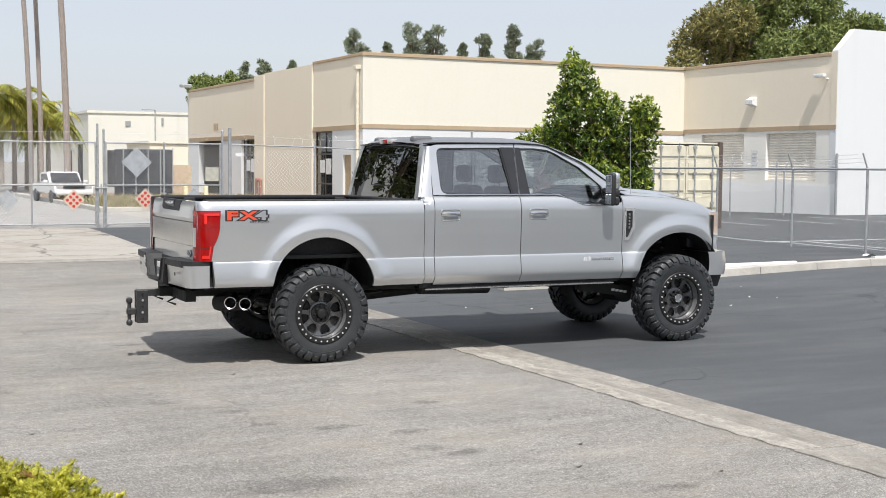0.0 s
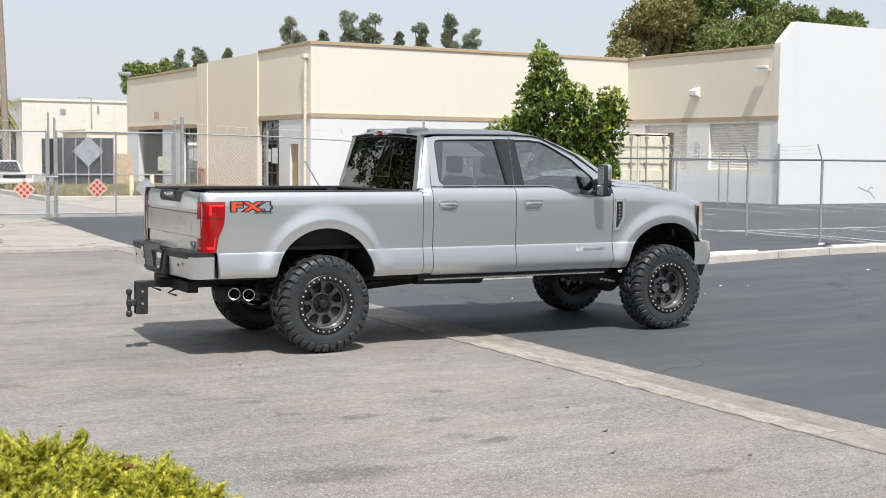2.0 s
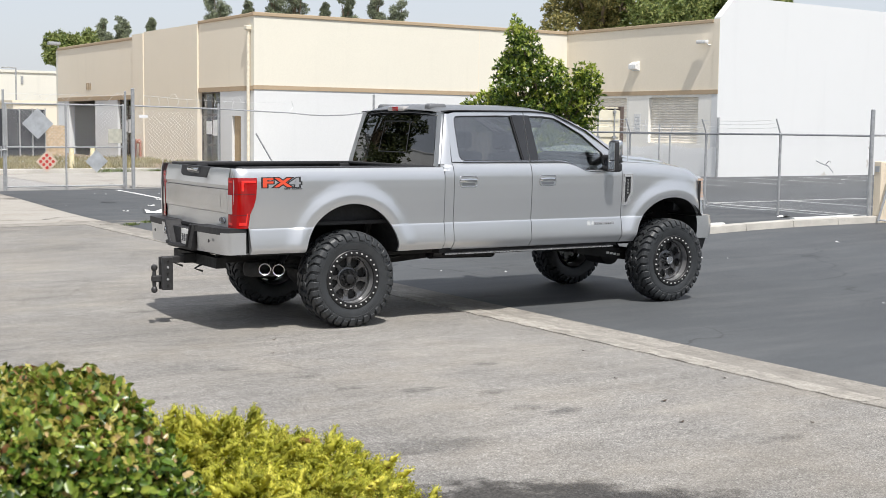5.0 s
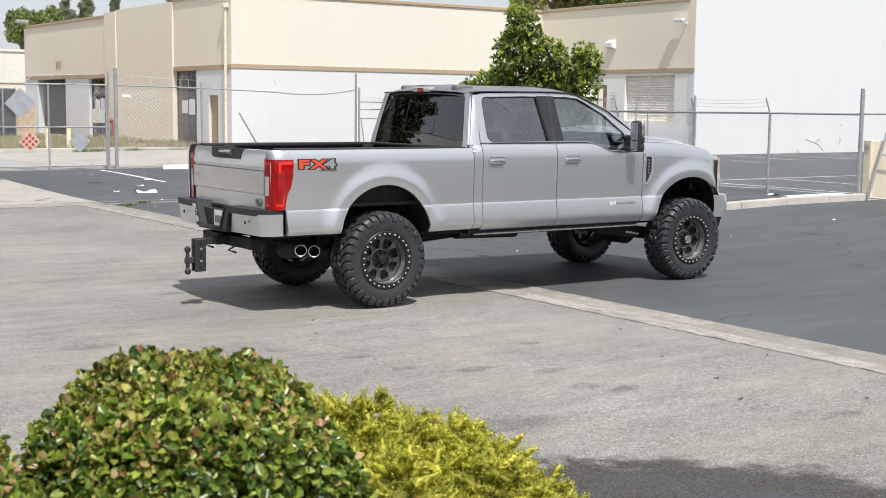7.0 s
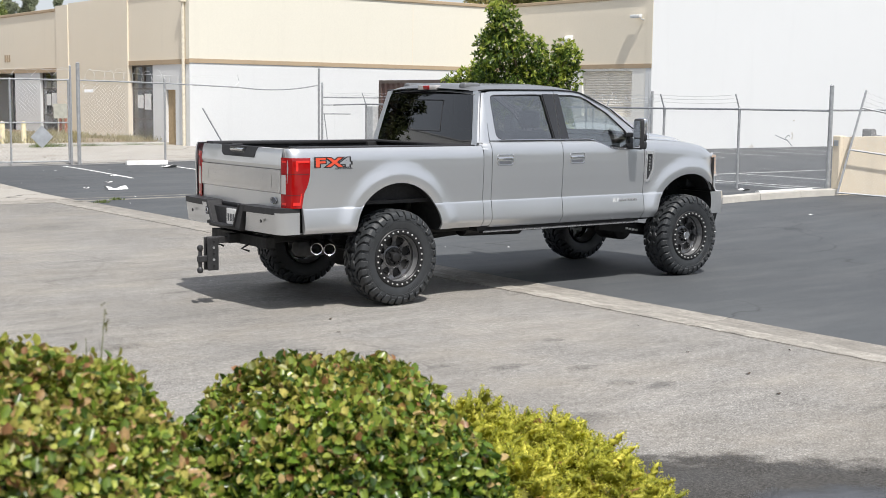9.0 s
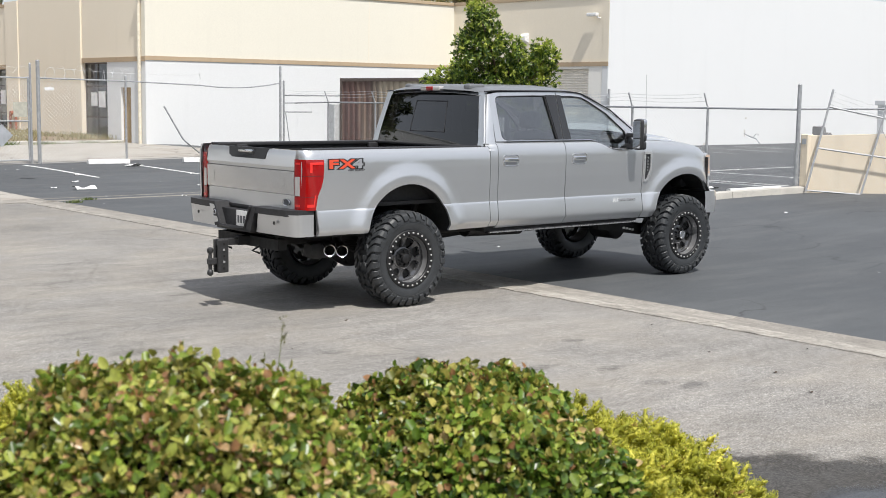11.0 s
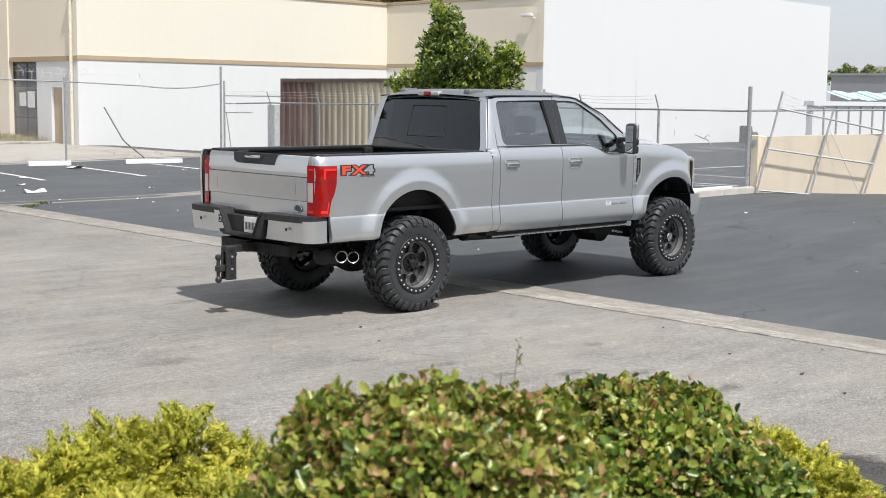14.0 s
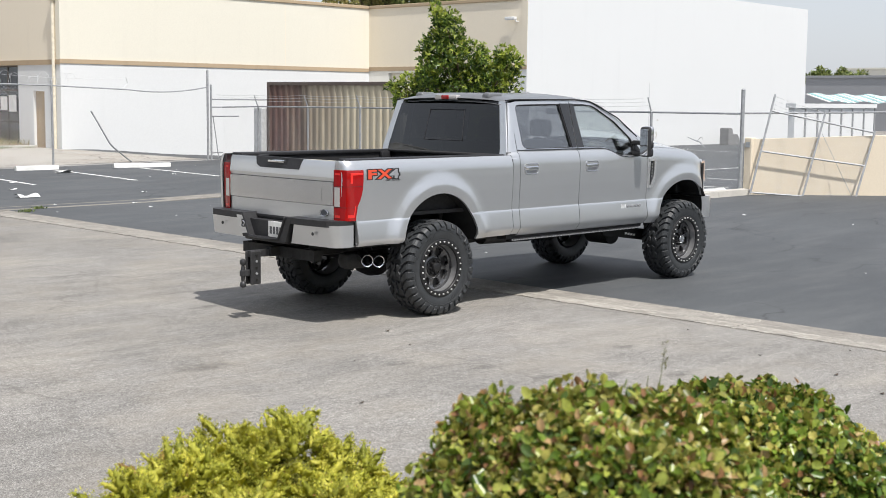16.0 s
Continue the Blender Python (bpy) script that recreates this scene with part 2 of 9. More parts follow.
def glass(name, tint, gloss=0.09, rise=4.6):
    """A thin tinted pane: it lets light straight through and mirrors at its face."""
    mat = bpy.data.materials.new(name)
    mat.use_nodes = True
    t = mat.node_tree
    t.nodes.remove(t.nodes["Principled BSDF"])
    clear = t.nodes.new("ShaderNodeBsdfTransparent")
    clear.inputs[0].default_value = (*tint, 1)
    shine = t.nodes.new("ShaderNodeBsdfGlossy")
    shine.inputs["Roughness"].default_value = 0.015
    facing = t.nodes.new("ShaderNodeLayerWeight")
    fr = t.nodes.new("ShaderNodeMath")
    fr.operation = "POWER"
    fr.inputs[1].default_value = rise
    t.links.new(facing.outputs["Facing"], fr.inputs[0])
    add = t.nodes.new("ShaderNodeMath")
    add.operation = "ADD"
    add.use_clamp = True
    add.inputs[1].default_value = gloss
    t.links.new(fr.outputs[0], add.inputs[0])
    mixer = t.nodes.new("ShaderNodeMixShader")
    t.links.new(add.outputs[0], mixer.inputs[0])
    t.links.new(clear.outputs[0], mixer.inputs[1])
    t.links.new(shine.outputs[0], mixer.inputs[2])
    t.links.new(mixer.outputs[0], t.nodes["Material Output"].inputs[0])
    return mat


def leaf_mat(name, dark, mid, light, odd=None, odd_share=0.0, rough=0.45, through=0.25):
    m = Mat(name, rough)
    r = m.island()
    stops = [(0.0, dark), (0.45, mid), (0.93 - odd_share, light)]
    if odd:
        stops += [(0.985 - odd_share, light), (1.0 - odd_share, odd)]
    base = m.ramp(r, *stops)
    base = m.mix(1.0, base, m.ramp(m.noise(2.5, 3), (0.3, 0.75), (0.7, 1.2)), "MULTIPLY")
    base = m.mix(1.0, base, m.ramp(m.noise(70, 2), (0.35, 0.78), (0.65, 1.18)), "MULTIPLY")
    m.put(Base_Color=base)
    back = m.t.nodes.new("ShaderNodeBsdfTranslucent")
    m.t.links.new(base, back.inputs[0])
    mixer = m.t.nodes.new("ShaderNodeMixShader")
    mixer.inputs[0].default_value = through
    m.t.links.new(m.b.outputs[0], mixer.inputs[1])
    m.t.links.new(back.outputs[0], mixer.inputs[2])
    m.t.links.new(mixer.outputs[0], m.t.nodes["Material Output"].inputs[0])
    return m.m


def bark(name, c):
    m = Mat(name, 0.9)
    n = m.noise(9, 6, 0.7, m.stretch(3, 3, 0.5))
    m.put(Base_Color=m.ramp(n, (0.3, tuple(v * 0.55 for v in c)), (0.7, c)))
    return m.bump(n, 0.7, 0.03).m


def stained_concrete(name, c):
    """Cracked old concrete with brown stains and dark worn patches."""
    m = Mat(name, 0.9)
    grit = m.noise(55, 4, 0.75)
    base = m.ramp(grit, (0.32, tuple(v * 0.75 for v in c)), (0.68, tuple(v * 1.15 for v in c)))
    stain = m.ramp(m.noise(0.7, 6, 0.68), (0.48, 0.0), (0.62, 1.0))
    base = m.mix(m.math("MULTIPLY", stain, 0.45), base, (0.25, 0.215, 0.175))
    dark = m.ramp(m.noise(1.9, 5, 0.7, m.stretch(0.5, 1.5, 1)), (0.58, 0.0), (0.66, 1.0))
    base = m.mix(m.math("MULTIPLY", dark, 0.5), base, (0.16, 0.15, 0.135))
    edge = m.voronoi(0.33, "DISTANCE_TO_EDGE", "Distance", m.warp(1.1, 0.9))
    base = m.mix(1.0, base, m.ramp(edge, (0.0, 0.3), (0.012, 1.0)), "MULTIPLY")
    m.put(Base_Color=base)
    return m.bump(grit, 0.35, 0.006).m


def gutter_concrete(name="gutter_concrete", light=0.92):
    """Old tan gutter concrete with long dirt streaks, cracks and worn patches."""
    m = Mat(name, 0.92)
    grit = m.noise(70, 4, 0.75)
    base = m.ramp(grit, (0.34, tuple(light * v for v in (0.25, 0.232, 0.203))), (0.5, tuple(light * v for v in (0.36, 0.335, 0.295))), (0.66, tuple(light * v for v in (0.47, 0.442, 0.392))))
    base = m.mix(1.0, base, m.ramp(m.random(), (0.0, 0.80), (1.0, 1.06)), "MULTIPLY")
    run = m.ramp(m.noise(3.2, 6, 0.75, m.stretch(1.5, 0.6, 1)), (0.42, 0.0), (0.66, 1.0))
    base = m.mix(m.math("MULTIPLY", run, 0.75), base, (0.17, 0.155, 0.135))
    patch = m.ramp(m.noise(1.3, 5, 0.7), (0.5, 0.0), (0.62, 1.0))
    base = m.mix(m.math("MULTIPLY", patch, 0.3), base, (0.22, 0.21, 0.19))
    scuff = m.ramp(m.noise(9, 5, 0.75, m.stretch(1.2, 0.75, 1)), (0.45, 0.0), (0.7, 1.0))
    base = m.mix(m.math("MULTIPLY", scuff, 0.45), base, (0.15, 0.14, 0.128))
    pits = m.ramp(m.noise(26, 5, 0.8), (0.34, 0.72), (0.46, 1.0), (0.66, 1.1))
    m.put(Base_Color=m.mix(1.0, base, pits, "MULTIPLY"))
    return m.bump(grit, 0.4, 0.006).m


ASPHALT, SEAL = old_asphalt(), seal_asphalt()
GUTTER, APRON, KERB = gutter_concrete(), stained_concrete("apron_concrete", (0.40, 0.375, 0.335)), concrete("kerb_concrete", 0.55, 1.4)
ROAD = concrete("road_concrete", 0.36, 0.4)
WHITE_WALL, CREAM_WALL, TAN_WALL = stucco("white_stucco", (0.735, 0.745, 0.745), 0.03), stucco("cream_stucco", (0.78, 0.745, 0.64), 0.04), stucco("tan_stucco", (0.85, 0.765, 0.62), 0.05)
BAND, YARD_WALL = stucco("brown_band_paint", (0.47, 0.36, 0.24), 0.15), stucco("sand_wall_paint", (0.80, 0.70, 0.55), 0.12)
STEEL = plain("galvanised_steel", (0.40, 0.41, 0.42), 0.55, 0.45, 0.2, 14)
WIRE = plain("galvanised_wire", (0.70, 0.71, 0.72), 0.5, 0.15, 0.15, 3)
SIGN_GREY = plain("weathered_aluminium_sheet", (0.52, 0.54, 0.56), 0.5, 0.5, 0.15, 6)
SIGN_CREAM, SIGN_RED = plain("sign_cream", (0.62, 0.5, 0.4), 0.6), plain("reflector_red", (0.55, 0.06, 0.05), 0.35)
WHITE_PAINT = plain("worn_white_paint", (0.72, 0.72, 0.70), 0.75, 0, 0.15, 5)
ROOM_SHADE = plain("room_shade", (0.03, 0.03, 0.032), 0.8)
ROLL_DOOR = plain("roll_door_paint", (0.82, 0.765, 0.675), 0.6, 0, 0.08, 2)
WOOD = plain("pallet_wood", (0.56, 0.44, 0.30), 0.85, 0, 0.3, 6)
YELLOW = plain("yellow_paint", (0.82, 0.74, 0.48), 0.6)
LITTER = plain("white_litter", (0.75, 0.75, 0.74), 0.7)
GRASS_DRY = leaf_mat("dry_grass", (0.20, 0.19, 0.09), (0.34, 0.31, 0.16), (0.46, 0.41, 0.24))
SOIL = plain("bed_soil", (0.23, 0.17, 0.11), 0.95, 0, 0.3, 7, bump=0.5)

# ---- ground ----


def ground_z(x, y):
    a = 0.13 * smooth_step((y - 25.5) / 8.5)
    b = 0.18 * smooth_step((x - 9.5) / 8)
    rise = 0.22 * (1 - (1 - a / 0.22) * (1 - b / 0.22))
    return rise - 0.5 * smooth_step((x - 18.2) / 7) * smooth_step((y - 35.0) / 6) * smooth_step((32.2 - x) / 0.4)


def steps(a, b, d):
    n = max(1, round((b - a) / d))
    return [a + (b - a) * i / n for i in range(n + 1)]


def ground_patch(name, xs, ys, up, material, label, category, under=0.0):
    """A sheet that lies on the ground's shape."""
    bm = bmesh.new()
    vs = [[bm.verts.new((x, y, ground_z(x, y) + up)) for y in ys] for x in xs]
    for i in range(len(xs) - 1):
        for j in range(len(ys) - 1):
            bm.faces.new((vs[i][j], vs[i + 1][j], vs[i + 1][j + 1], vs[i][j + 1]))
    return lone(name, bm, material, label, category, kind="structure")


ground_patch("ground", [-1500, -600, -200, -60] + steps(-30, 60, 1.5) + [90, 200, 600, 1500], [-1500, -600, -200, -60] + steps(-30, 60, 1.5) + [90, 200, 600, 1500],
             -0.02, ASPHALT, "worn light grey asphalt with stains and patches", "asphalt")
ground_patch("driveway", steps(-22, 5.805, 1.4), steps(-20, 24.45, 1.4), 0.0, ASPHALT, "worn light grey asphalt yard with tyre stains", "asphalt")
ground_patch("parking_lot", steps(6.395, 60, 1.0), steps(-20, 34.35, 1.0), 0.004, SEAL, "dark sealed asphalt parking lot with hairline cracks", "asphalt")
ground_patch("parking_lot", steps(18.2, 60, 1.0), steps(34.355, 43.3, 0.9), 0.004, SEAL, "dark sealed asphalt beside the loading docks", "asphalt")
# invented dark ground out of view, so the tailgate mirrors less light
ground_patch("road", steps(-60, -6.0, 3.0), steps(-60, 24.4, 3.0) + steps(25.2, 34.3, 1.5), 0.006, SEAL, "unseen dark asphalt added to darken the truck's reflections", "road")
ground_patch("apron", steps(-25, 6.42, 1.4), steps(25.17, 34.4, 1.2), 0.003, APRON, "cracked pale concrete driveway apron", "concrete")
ground_patch("road", steps(-60, 18.15, 2.5), steps(34.42, 90, 2.5), 0.003, ROAD, "pale grey road behind the gate", "road")


def outline_patch(name, pts, up, material, label, category):
    bm = bmesh.new()
    bm.faces.new([bm.verts.new((x, y, ground_z(x, y) + up)) for x, y in pts])
    bmesh.ops.triangulate(bm, faces=bm.faces[:])
    return lone(name, bm, material, label, category, kind="structure")


def wobble(cx, cy, rx, ry, n, seed, amount=0.2):
    rnd = random.Random(seed)
    ph = [rnd.uniform(0, 6.28) for _ in range(17)]
    out = []
    for i in range(n):
        a = 2 * math.pi * i / n
        k = 1 + amount * sum(math.sin((j + 2) * a + ph[j]) / (j + 1.3) ** 0.9 for j in range(17)) * 0.8
        out.append((cx + rx * k * math.cos(a), cy + ry * k * math.sin(a)))
    return out


# damp ground and old oil spots, darker than the dry asphalt round them


def wet_film(name, dark, light, rough, start, full, most, ragged):
    """Wet ground whose ragged rim follows the grit and breaks up at its edge."""
    m = Mat(name, rough)
    g = m.t.nodes.new("ShaderNodeMapping")
    g.inputs["Location"].default_value = (-1, -1, 0)
    g.inputs["Scale"].default_value = (2, 2, 0)
    m.t.links.new([n for n in m.t.nodes if n.bl_idname == "ShaderNodeTexCoord"][0].outputs["Generated"], g.inputs["Vector"])
    fall = m.t.nodes.new("ShaderNodeTexGradient")
    fall.gradient_type = "SPHERICAL"
    m.t.links.new(g.outputs[0], fall.inputs[0])
    rim = m.math("ADD", fall.outputs["Fac"], m.math("MULTIPLY", m.math("SUBTRACT", m.noise(3.2, 7, 0.68), 0.5), ragged))
    grit = m.noise(62, 4, 0.8)
    rim = m.math("ADD", rim, m.math("MULTIPLY", m.math("SUBTRACT", grit, 0.5), 0.10))
    m.put(Alpha=m.ramp(rim, (start, 0.0), (full, most)), Base_Color=m.ramp(grit, (0.36, dark), (0.5, tuple((a + b) / 2.6 for a, b in zip(dark, light))), (0.66, light)))
    m.put(Roughness=m.ramp(m.noise(2.2, 4), (0.4, rough * 1.15), (0.6, rough * 0.8)))
    return m.bump(grit, 0.5 if rough > 0.3 else 0.08, 0.006).m


GUTTER_LIP = gutter_concrete("gutter_lip_concrete", 1.14)
DAMP = wet_film("damp_asphalt", (0.014, 0.013, 0.012), (0.13, 0.122, 0.112), 0.85, 0.10, 0.24, 0.93, 0.62)
PUDDLE = wet_film("standing_water", (0.045, 0.048, 0.052), (0.085, 0.085, 0.088), 0.16, 0.2, 0.45, 0.8, 0.5)

def soft_stain():
    """A film that fades out towards its rim and breaks up over the grit."""
    m = Mat("oil_stain", 0.75, 0, (0.085, 0.083, 0.08))
    g = m.t.nodes.new("ShaderNodeMapping")
    g.inputs["Location"].default_value = (-1, -1, 0)
    g.inputs["Scale"].default_value = (2, 2, 0)
    m.t.links.new([n for n in m.t.nodes if n.bl_idname == "ShaderNodeTexCoord"][0].outputs["Generated"], g.inputs["Vector"])
    fall = m.t.nodes.new("ShaderNodeTexGradient")
    fall.gradient_type = "SPHERICAL"
    m.t.links.new(g.outputs[0], fall.inputs[0])
    grain = m.noise(60, 4, 0.7)
    blot = m.noise(9, 3, 0.6)
    a = m.math("MULTIPLY", m.ramp(fall.outputs["Fac"], (0.0, 0.0), (0.55, 1.0)), m.math("MULTIPLY", m.ramp(blot, (0.35, 0.25), (0.6, 1.0)), m.ramp(grain, (0.3, 0.6), (0.65, 0.12))))
    m.put(Alpha=a)
    return m.m


OIL = soft_stain()
LEAF_LITTER = plain("dead_leaf", (0.07, 0.05, 0.035), 0.8)


# ---- gutters: concrete slabs with open joints ----
def slab(x0, x1, y0, y1, parent, along):
    bm = bmesh.new()
    g = 0.004
    top = []
    for u in (0.0, 0.03, 0.436, 0.45, 0.55, 0.7, 0.85, 1.0):
        dip = -0.024 - 0.004 * (u < 0.01) - (0.007 + 0.007 * math.sin(math.pi * (u - 0.415) / 0.585) if u > 0.41 else 0) + (0.006 if u > 0.99 else 0)
        if along == "y":
            top.append([(lerp(x0, x1, u), y, ground_z(x0, y) + 0.034 + dip) for y in (y0 + g, y1 - g)])
        else:
            top.append([(x, lerp(y0, y1, u), ground_z(x, y0) + 0.034 + dip) for x in (x0 + g, x1 - g)])
    if along == "y":
        # the raised near lip is cast apart from the pan
        lip = bmesh.new()
        n = 48
        edge = [[lip.verts.new((x0 + dx + (0.004 * math.sin(23.1 * k) if dx > 0.1 else 0.007 * math.sin(7.3 * k + y0) + 0.010 * math.sin(11.7 * k + 2) + 0.006 * math.sin(31.3 * k + y0)), lerp(y0 + g, y1 - g, k / n), ground_z(x0, y0) + dz)) for k in range(n + 1)] for dx, dz in ((0.0, -0.03), (0.004, 0.010), (0.236, 0.011), (0.245, 0.0))]
        for a, b in zip(edge, edge[1:]):
            for k in range(n):
                lip.faces.new((a[k], b[k], b[k + 1], a[k + 1]))
        part("lip", lip, GUTTER_LIP, parent, "paler raised lip of the gutter")
        top = top[2:]
    rows = [[bm.verts.new(p) for p in r] for r in top]
    for a, b in zip(rows, rows[1:]):
        bm.faces.new((a[0], b[0], b[1], a[1]))
    low = [[bm.verts.new((v.co.x, v.co.y, v.co.z - 0.06)) for v in r] for r in (rows[0], rows[-1])]
    bm.faces.new((rows[0][0], rows[0][1], low[0][1], low[0][0]))
    bm.faces.new((rows[-1][1], rows[-1][0], low[1][0], low[1][1]))
    bm.faces.new([r[0] for r in rows] + [low[1][0], low[0][0]])
    bm.faces.new([r[1] for r in rows[::-1]] + [low[0][1], low[1][1]])
    return part("slab", bm, GUTTER, parent)


gutter = thing("gutter", "pale worn concrete valley gutter with joints", "gutter", kind="structure")
ys = [-20, -14, -9, -5.2, -2.0, 1.2, 4.2, 6.55, 9.0, 11.9, 14.9, 18.0, 21.0, 24.42]
for a, b in zip(ys, ys[1:]):
    slab(5.80, 6.40, a, b, gutter, "y")
cross_gutter = thing("gutter", "narrow pale concrete strip across the lot", "gutter", kind="structure")
for a, b in zip([-20, -14, -8, -2, 2, 6.2, 9.5, 13, 17], [-14, -8, -2, 2, 6.2, 9.5, 13, 17, 18.5]):
    slab(a, b, 24.48, 25.14, cross_gutter, "x")

# ---- stains ----
outline_patch("damp_patch", wobble(1.55, 4.68, 1.95, 2.0, 90, 4, 0.05), 0.003, DAMP, "dark damp patch on the asphalt", "stain")
outline_patch("puddle", wobble(2.35, 4.85, 0.80, 0.60, 50, 9, 0.1), 0.006, PUDDLE, "shallow puddle in the damp patch", "puddle")
rnd = random.Random(12)
for x, y, rx, ry in ((3.80, 7.40, 0.17, 0.10), (3.62, 7.62, 0.15, 0.09), (3.73, 8.16, 0.16, 0.08), (2.78, 9.35, 0.13, 0.09), (2.89, 8.8, 0.13, 0.08), (3.91, 10.07, 0.09, 0.06), (3.3, 8.5, 0.2, 0.1),
                     (2.4, 9.9, 0.17, 0.1), (4.3, 9.1, 0.14, 0.07), (2.45, 7.05, 0.5, 0.22), (1.2, 10.8, 0.3, 0.14), (4.5, 6.1, 0.2, 0.1)):
    outline_patch("oil_stain", wobble(x, y, rx, ry, 40, rnd.randint(0, 999), 0.22), 0.003, OIL, "faint dark oil stain on the asphalt", "stain")
for x, y in ((4.25, 6.75), (4.84, 8.11), (4.6, 7.3), (5.4, 9.2), (2.2, 10.2), (1.3, 9.1), (3.3, 11.0), (5.0, 6.3), (3.0, 10.4), (5.6, 7.7)):
    bm = bmesh.new()
    r = rnd.uniform(0.012, 0.022)
    sheet(bm, 4, 2, lambda u, v: (x + r * 2.4 * (u - 0.5), y + r * 1.4 * (v - 0.5) * (1 - (2 * u - 1) ** 2 * 0.8), 0.004 + 0.012 * math.sin(2.6 * u + r * 90) ** 2))
    lone("dead_leaf", bm, LEAF_LITTER, "curled dark dead leaf on the asphalt", "leaf", "fallen leaves")


# ---- parking bays ----
def stripe(x, y0, y1, w=0.1):
    ground_patch("parking_line", [x - w / 2, x + w / 2], steps(y0, y1, 0.8), 0.009, WHITE_PAINT, "thin worn white parking line", "line")


for x, y0, y1 in ((9.58, 29.5, 33.9), (12.03, 29.2, 33.1), (14.12, 28.8, 32.4)):
    stripe(x, y0, y1)
for x, y0, y1 in ((24.6, 29.2, 33.6), (27.3, 29.2, 33.6), (30.0, 29.2, 33.6), (32.7, 29.2, 33.6), (35.4, 29.2, 33.6), (38.1, 29.2, 33.6), (20.3, 18.2, 22.7), (23.0, 18.2, 22.7)):
    stripe(x, y0, y1)
ground_patch("parking_line", steps(19.2, 44, 1.5), [22.82, 22.94], 0.009, WHITE_PAINT, "long worn white parking line", "line")


def wheel_stop(x, y, rz=0, half=0.86):
    """A precast parking block with chamfered faces."""
    bm = bmesh.new()
    prism(bm, [(-0.075, 0), (-0.06, 0.09), (-0.03, 0.115), (0.03, 0.115), (0.06, 0.09), (0.075, 0)], -half, half, "x")
    ob = lone("wheel_stop", bm, WHITE_PAINT, "white painted concrete parking block on the asphalt", "parking block", "parking blocks")
    ob.matrix_world = pose(x, y, ground_z(x, y) + 0.004, 0, 0, rz)


wheel_stop(11.72, 33.45, -7, 0.56)
wheel_stop(14.32, 32.62, -13, 0.78)
wheel_stop(14.55, 17.45, 4)
wheel_stop(17.9, 17.35, 2)

# kerb with a planting strip along the near end of the fenced lot
bm = bmesh.new()
for a, b in zip(steps(9.2, 18.9, 1.2), steps(9.2, 18.9, 1.2)[1:]):
    g = 0.006
    z = ground_z(a, 16.9)
    zz = ground_z(b, 16.9)
    q = [(a + g, 16.78, z - 0.05), (b - g, 16.78, zz - 0.05), (b - g, 16.80, zz + 0.12), (a + g, 16.80, z + 0.12), (b - g, 16.98, zz + 0.13), (a + g, 16.98, z + 0.13), (b - g, 16.99, zz - 0.05), (a + g, 16.99, z - 0.05)]
    v = [bm.verts.new(p) for p in q]
    for f in ((0, 1, 2, 3), (3, 2, 4, 5), (5, 4, 6, 7), (0, 3, 5, 7), (1, 6, 4, 2)):
        bm.faces.new([v[i] for i in f])
lone("kerb", bm, KERB, "pale concrete kerb at the end of the lot", "kerb", kind="structure")


# ---- main building ----
def wall_panel(bm, axis, at, a0, a1, z0, z1, holes, thick, inward):
    """A wall in the plane axis=at from a0 to a1 with rectangular openings, thick metres deep."""
    cuts = sorted({a0, a1, *[h[0] for h in holes], *[h[1] for h in holes]})
    levels = sorted({z0, z1, *[h[2] for h in holes], *[h[3] for h in holes]})
    for p, q in zip(cuts, cuts[1:]):
        for r, s in zip(levels, levels[1:]):
            if any(h[0] <= p and q <= h[1] and h[2] <= r and s <= h[3] for h in holes):
                continue
            lo, hi = min(at, at + inward * thick), max(at, at + inward * thick)
            if axis == "y":
                box(bm, p, q, lo, hi, r, s)
            else:
                box(bm, lo, hi, p, q, r, s)
    bmesh.ops.remove_doubles(bm, verts=bm.verts[:], dist=0.0005)


BX, BY, WX, WY, TOP, BND = 17.85, 43.3, 32.05, 34.5, 5.77, 3.27
main = thing("warehouse", "low cream and tan stucco warehouse with white lower walls", "building", kind="")
LEFT_HOLES = [(46.35, 48.45, 0.05, 3.12), (44.45, 45.25, 0.1, 2.2), (56.0, 58.1, 0.05, 2.95), (61.35, 65.5, 0.05, 2.95)]
bm = bmesh.new()
wall_panel(bm, "y", BY, BX, WX, BND, TOP, [], 0.3, 1)
part("upper_wall", bm, CREAM_WALL, main, "sunlit cream upper wall")
bm = bmesh.new()
wall_panel(bm, "y", BY, BX, WX, -0.8, BND, [], 0.3, 1)
part("lower_wall", bm, WHITE_WALL, main, "white painted lower wall")
for x, y0, y1, z0, z1 in ((BX, BY + 0.3, 48.45, BND, TOP), (BX - 0.06, 48.47, 54.45, -0.3, 5.78), (BX - 0.10, 54.46, 55.8, -0.3, 5.73), (BX, 55.82, 67.3, 2.95, 5.53)):
    bm = bmesh.new()
    wall_panel(bm, "x", x, y0, y1, z0, z1, [], BX + 0.3 - x, 1)
    part("side_wall", bm, TAN_WALL, main, "tan stucco side wall panel")
for y0, y1, z1, hs in ((BY + 0.3, 48.45, BND, LEFT_HOLES[:2]), (55.82, 67.3, 2.95, LEFT_HOLES[2:])):
    bm = bmesh.new()
    wall_panel(bm, "x", BX, y0, y1, -0.3, z1, hs, 0.3, 1)
    part("lower_wall", bm, WHITE_WALL, main, "white lower side wall with door openings")
bm = bmesh.new()
wall_panel(bm, "x", WX, WY + 0.3, BY, BND, TOP, [], 0.3, 1)
part("wing_wall", bm, TAN_WALL, main, "tan stucco wall above the loading docks")
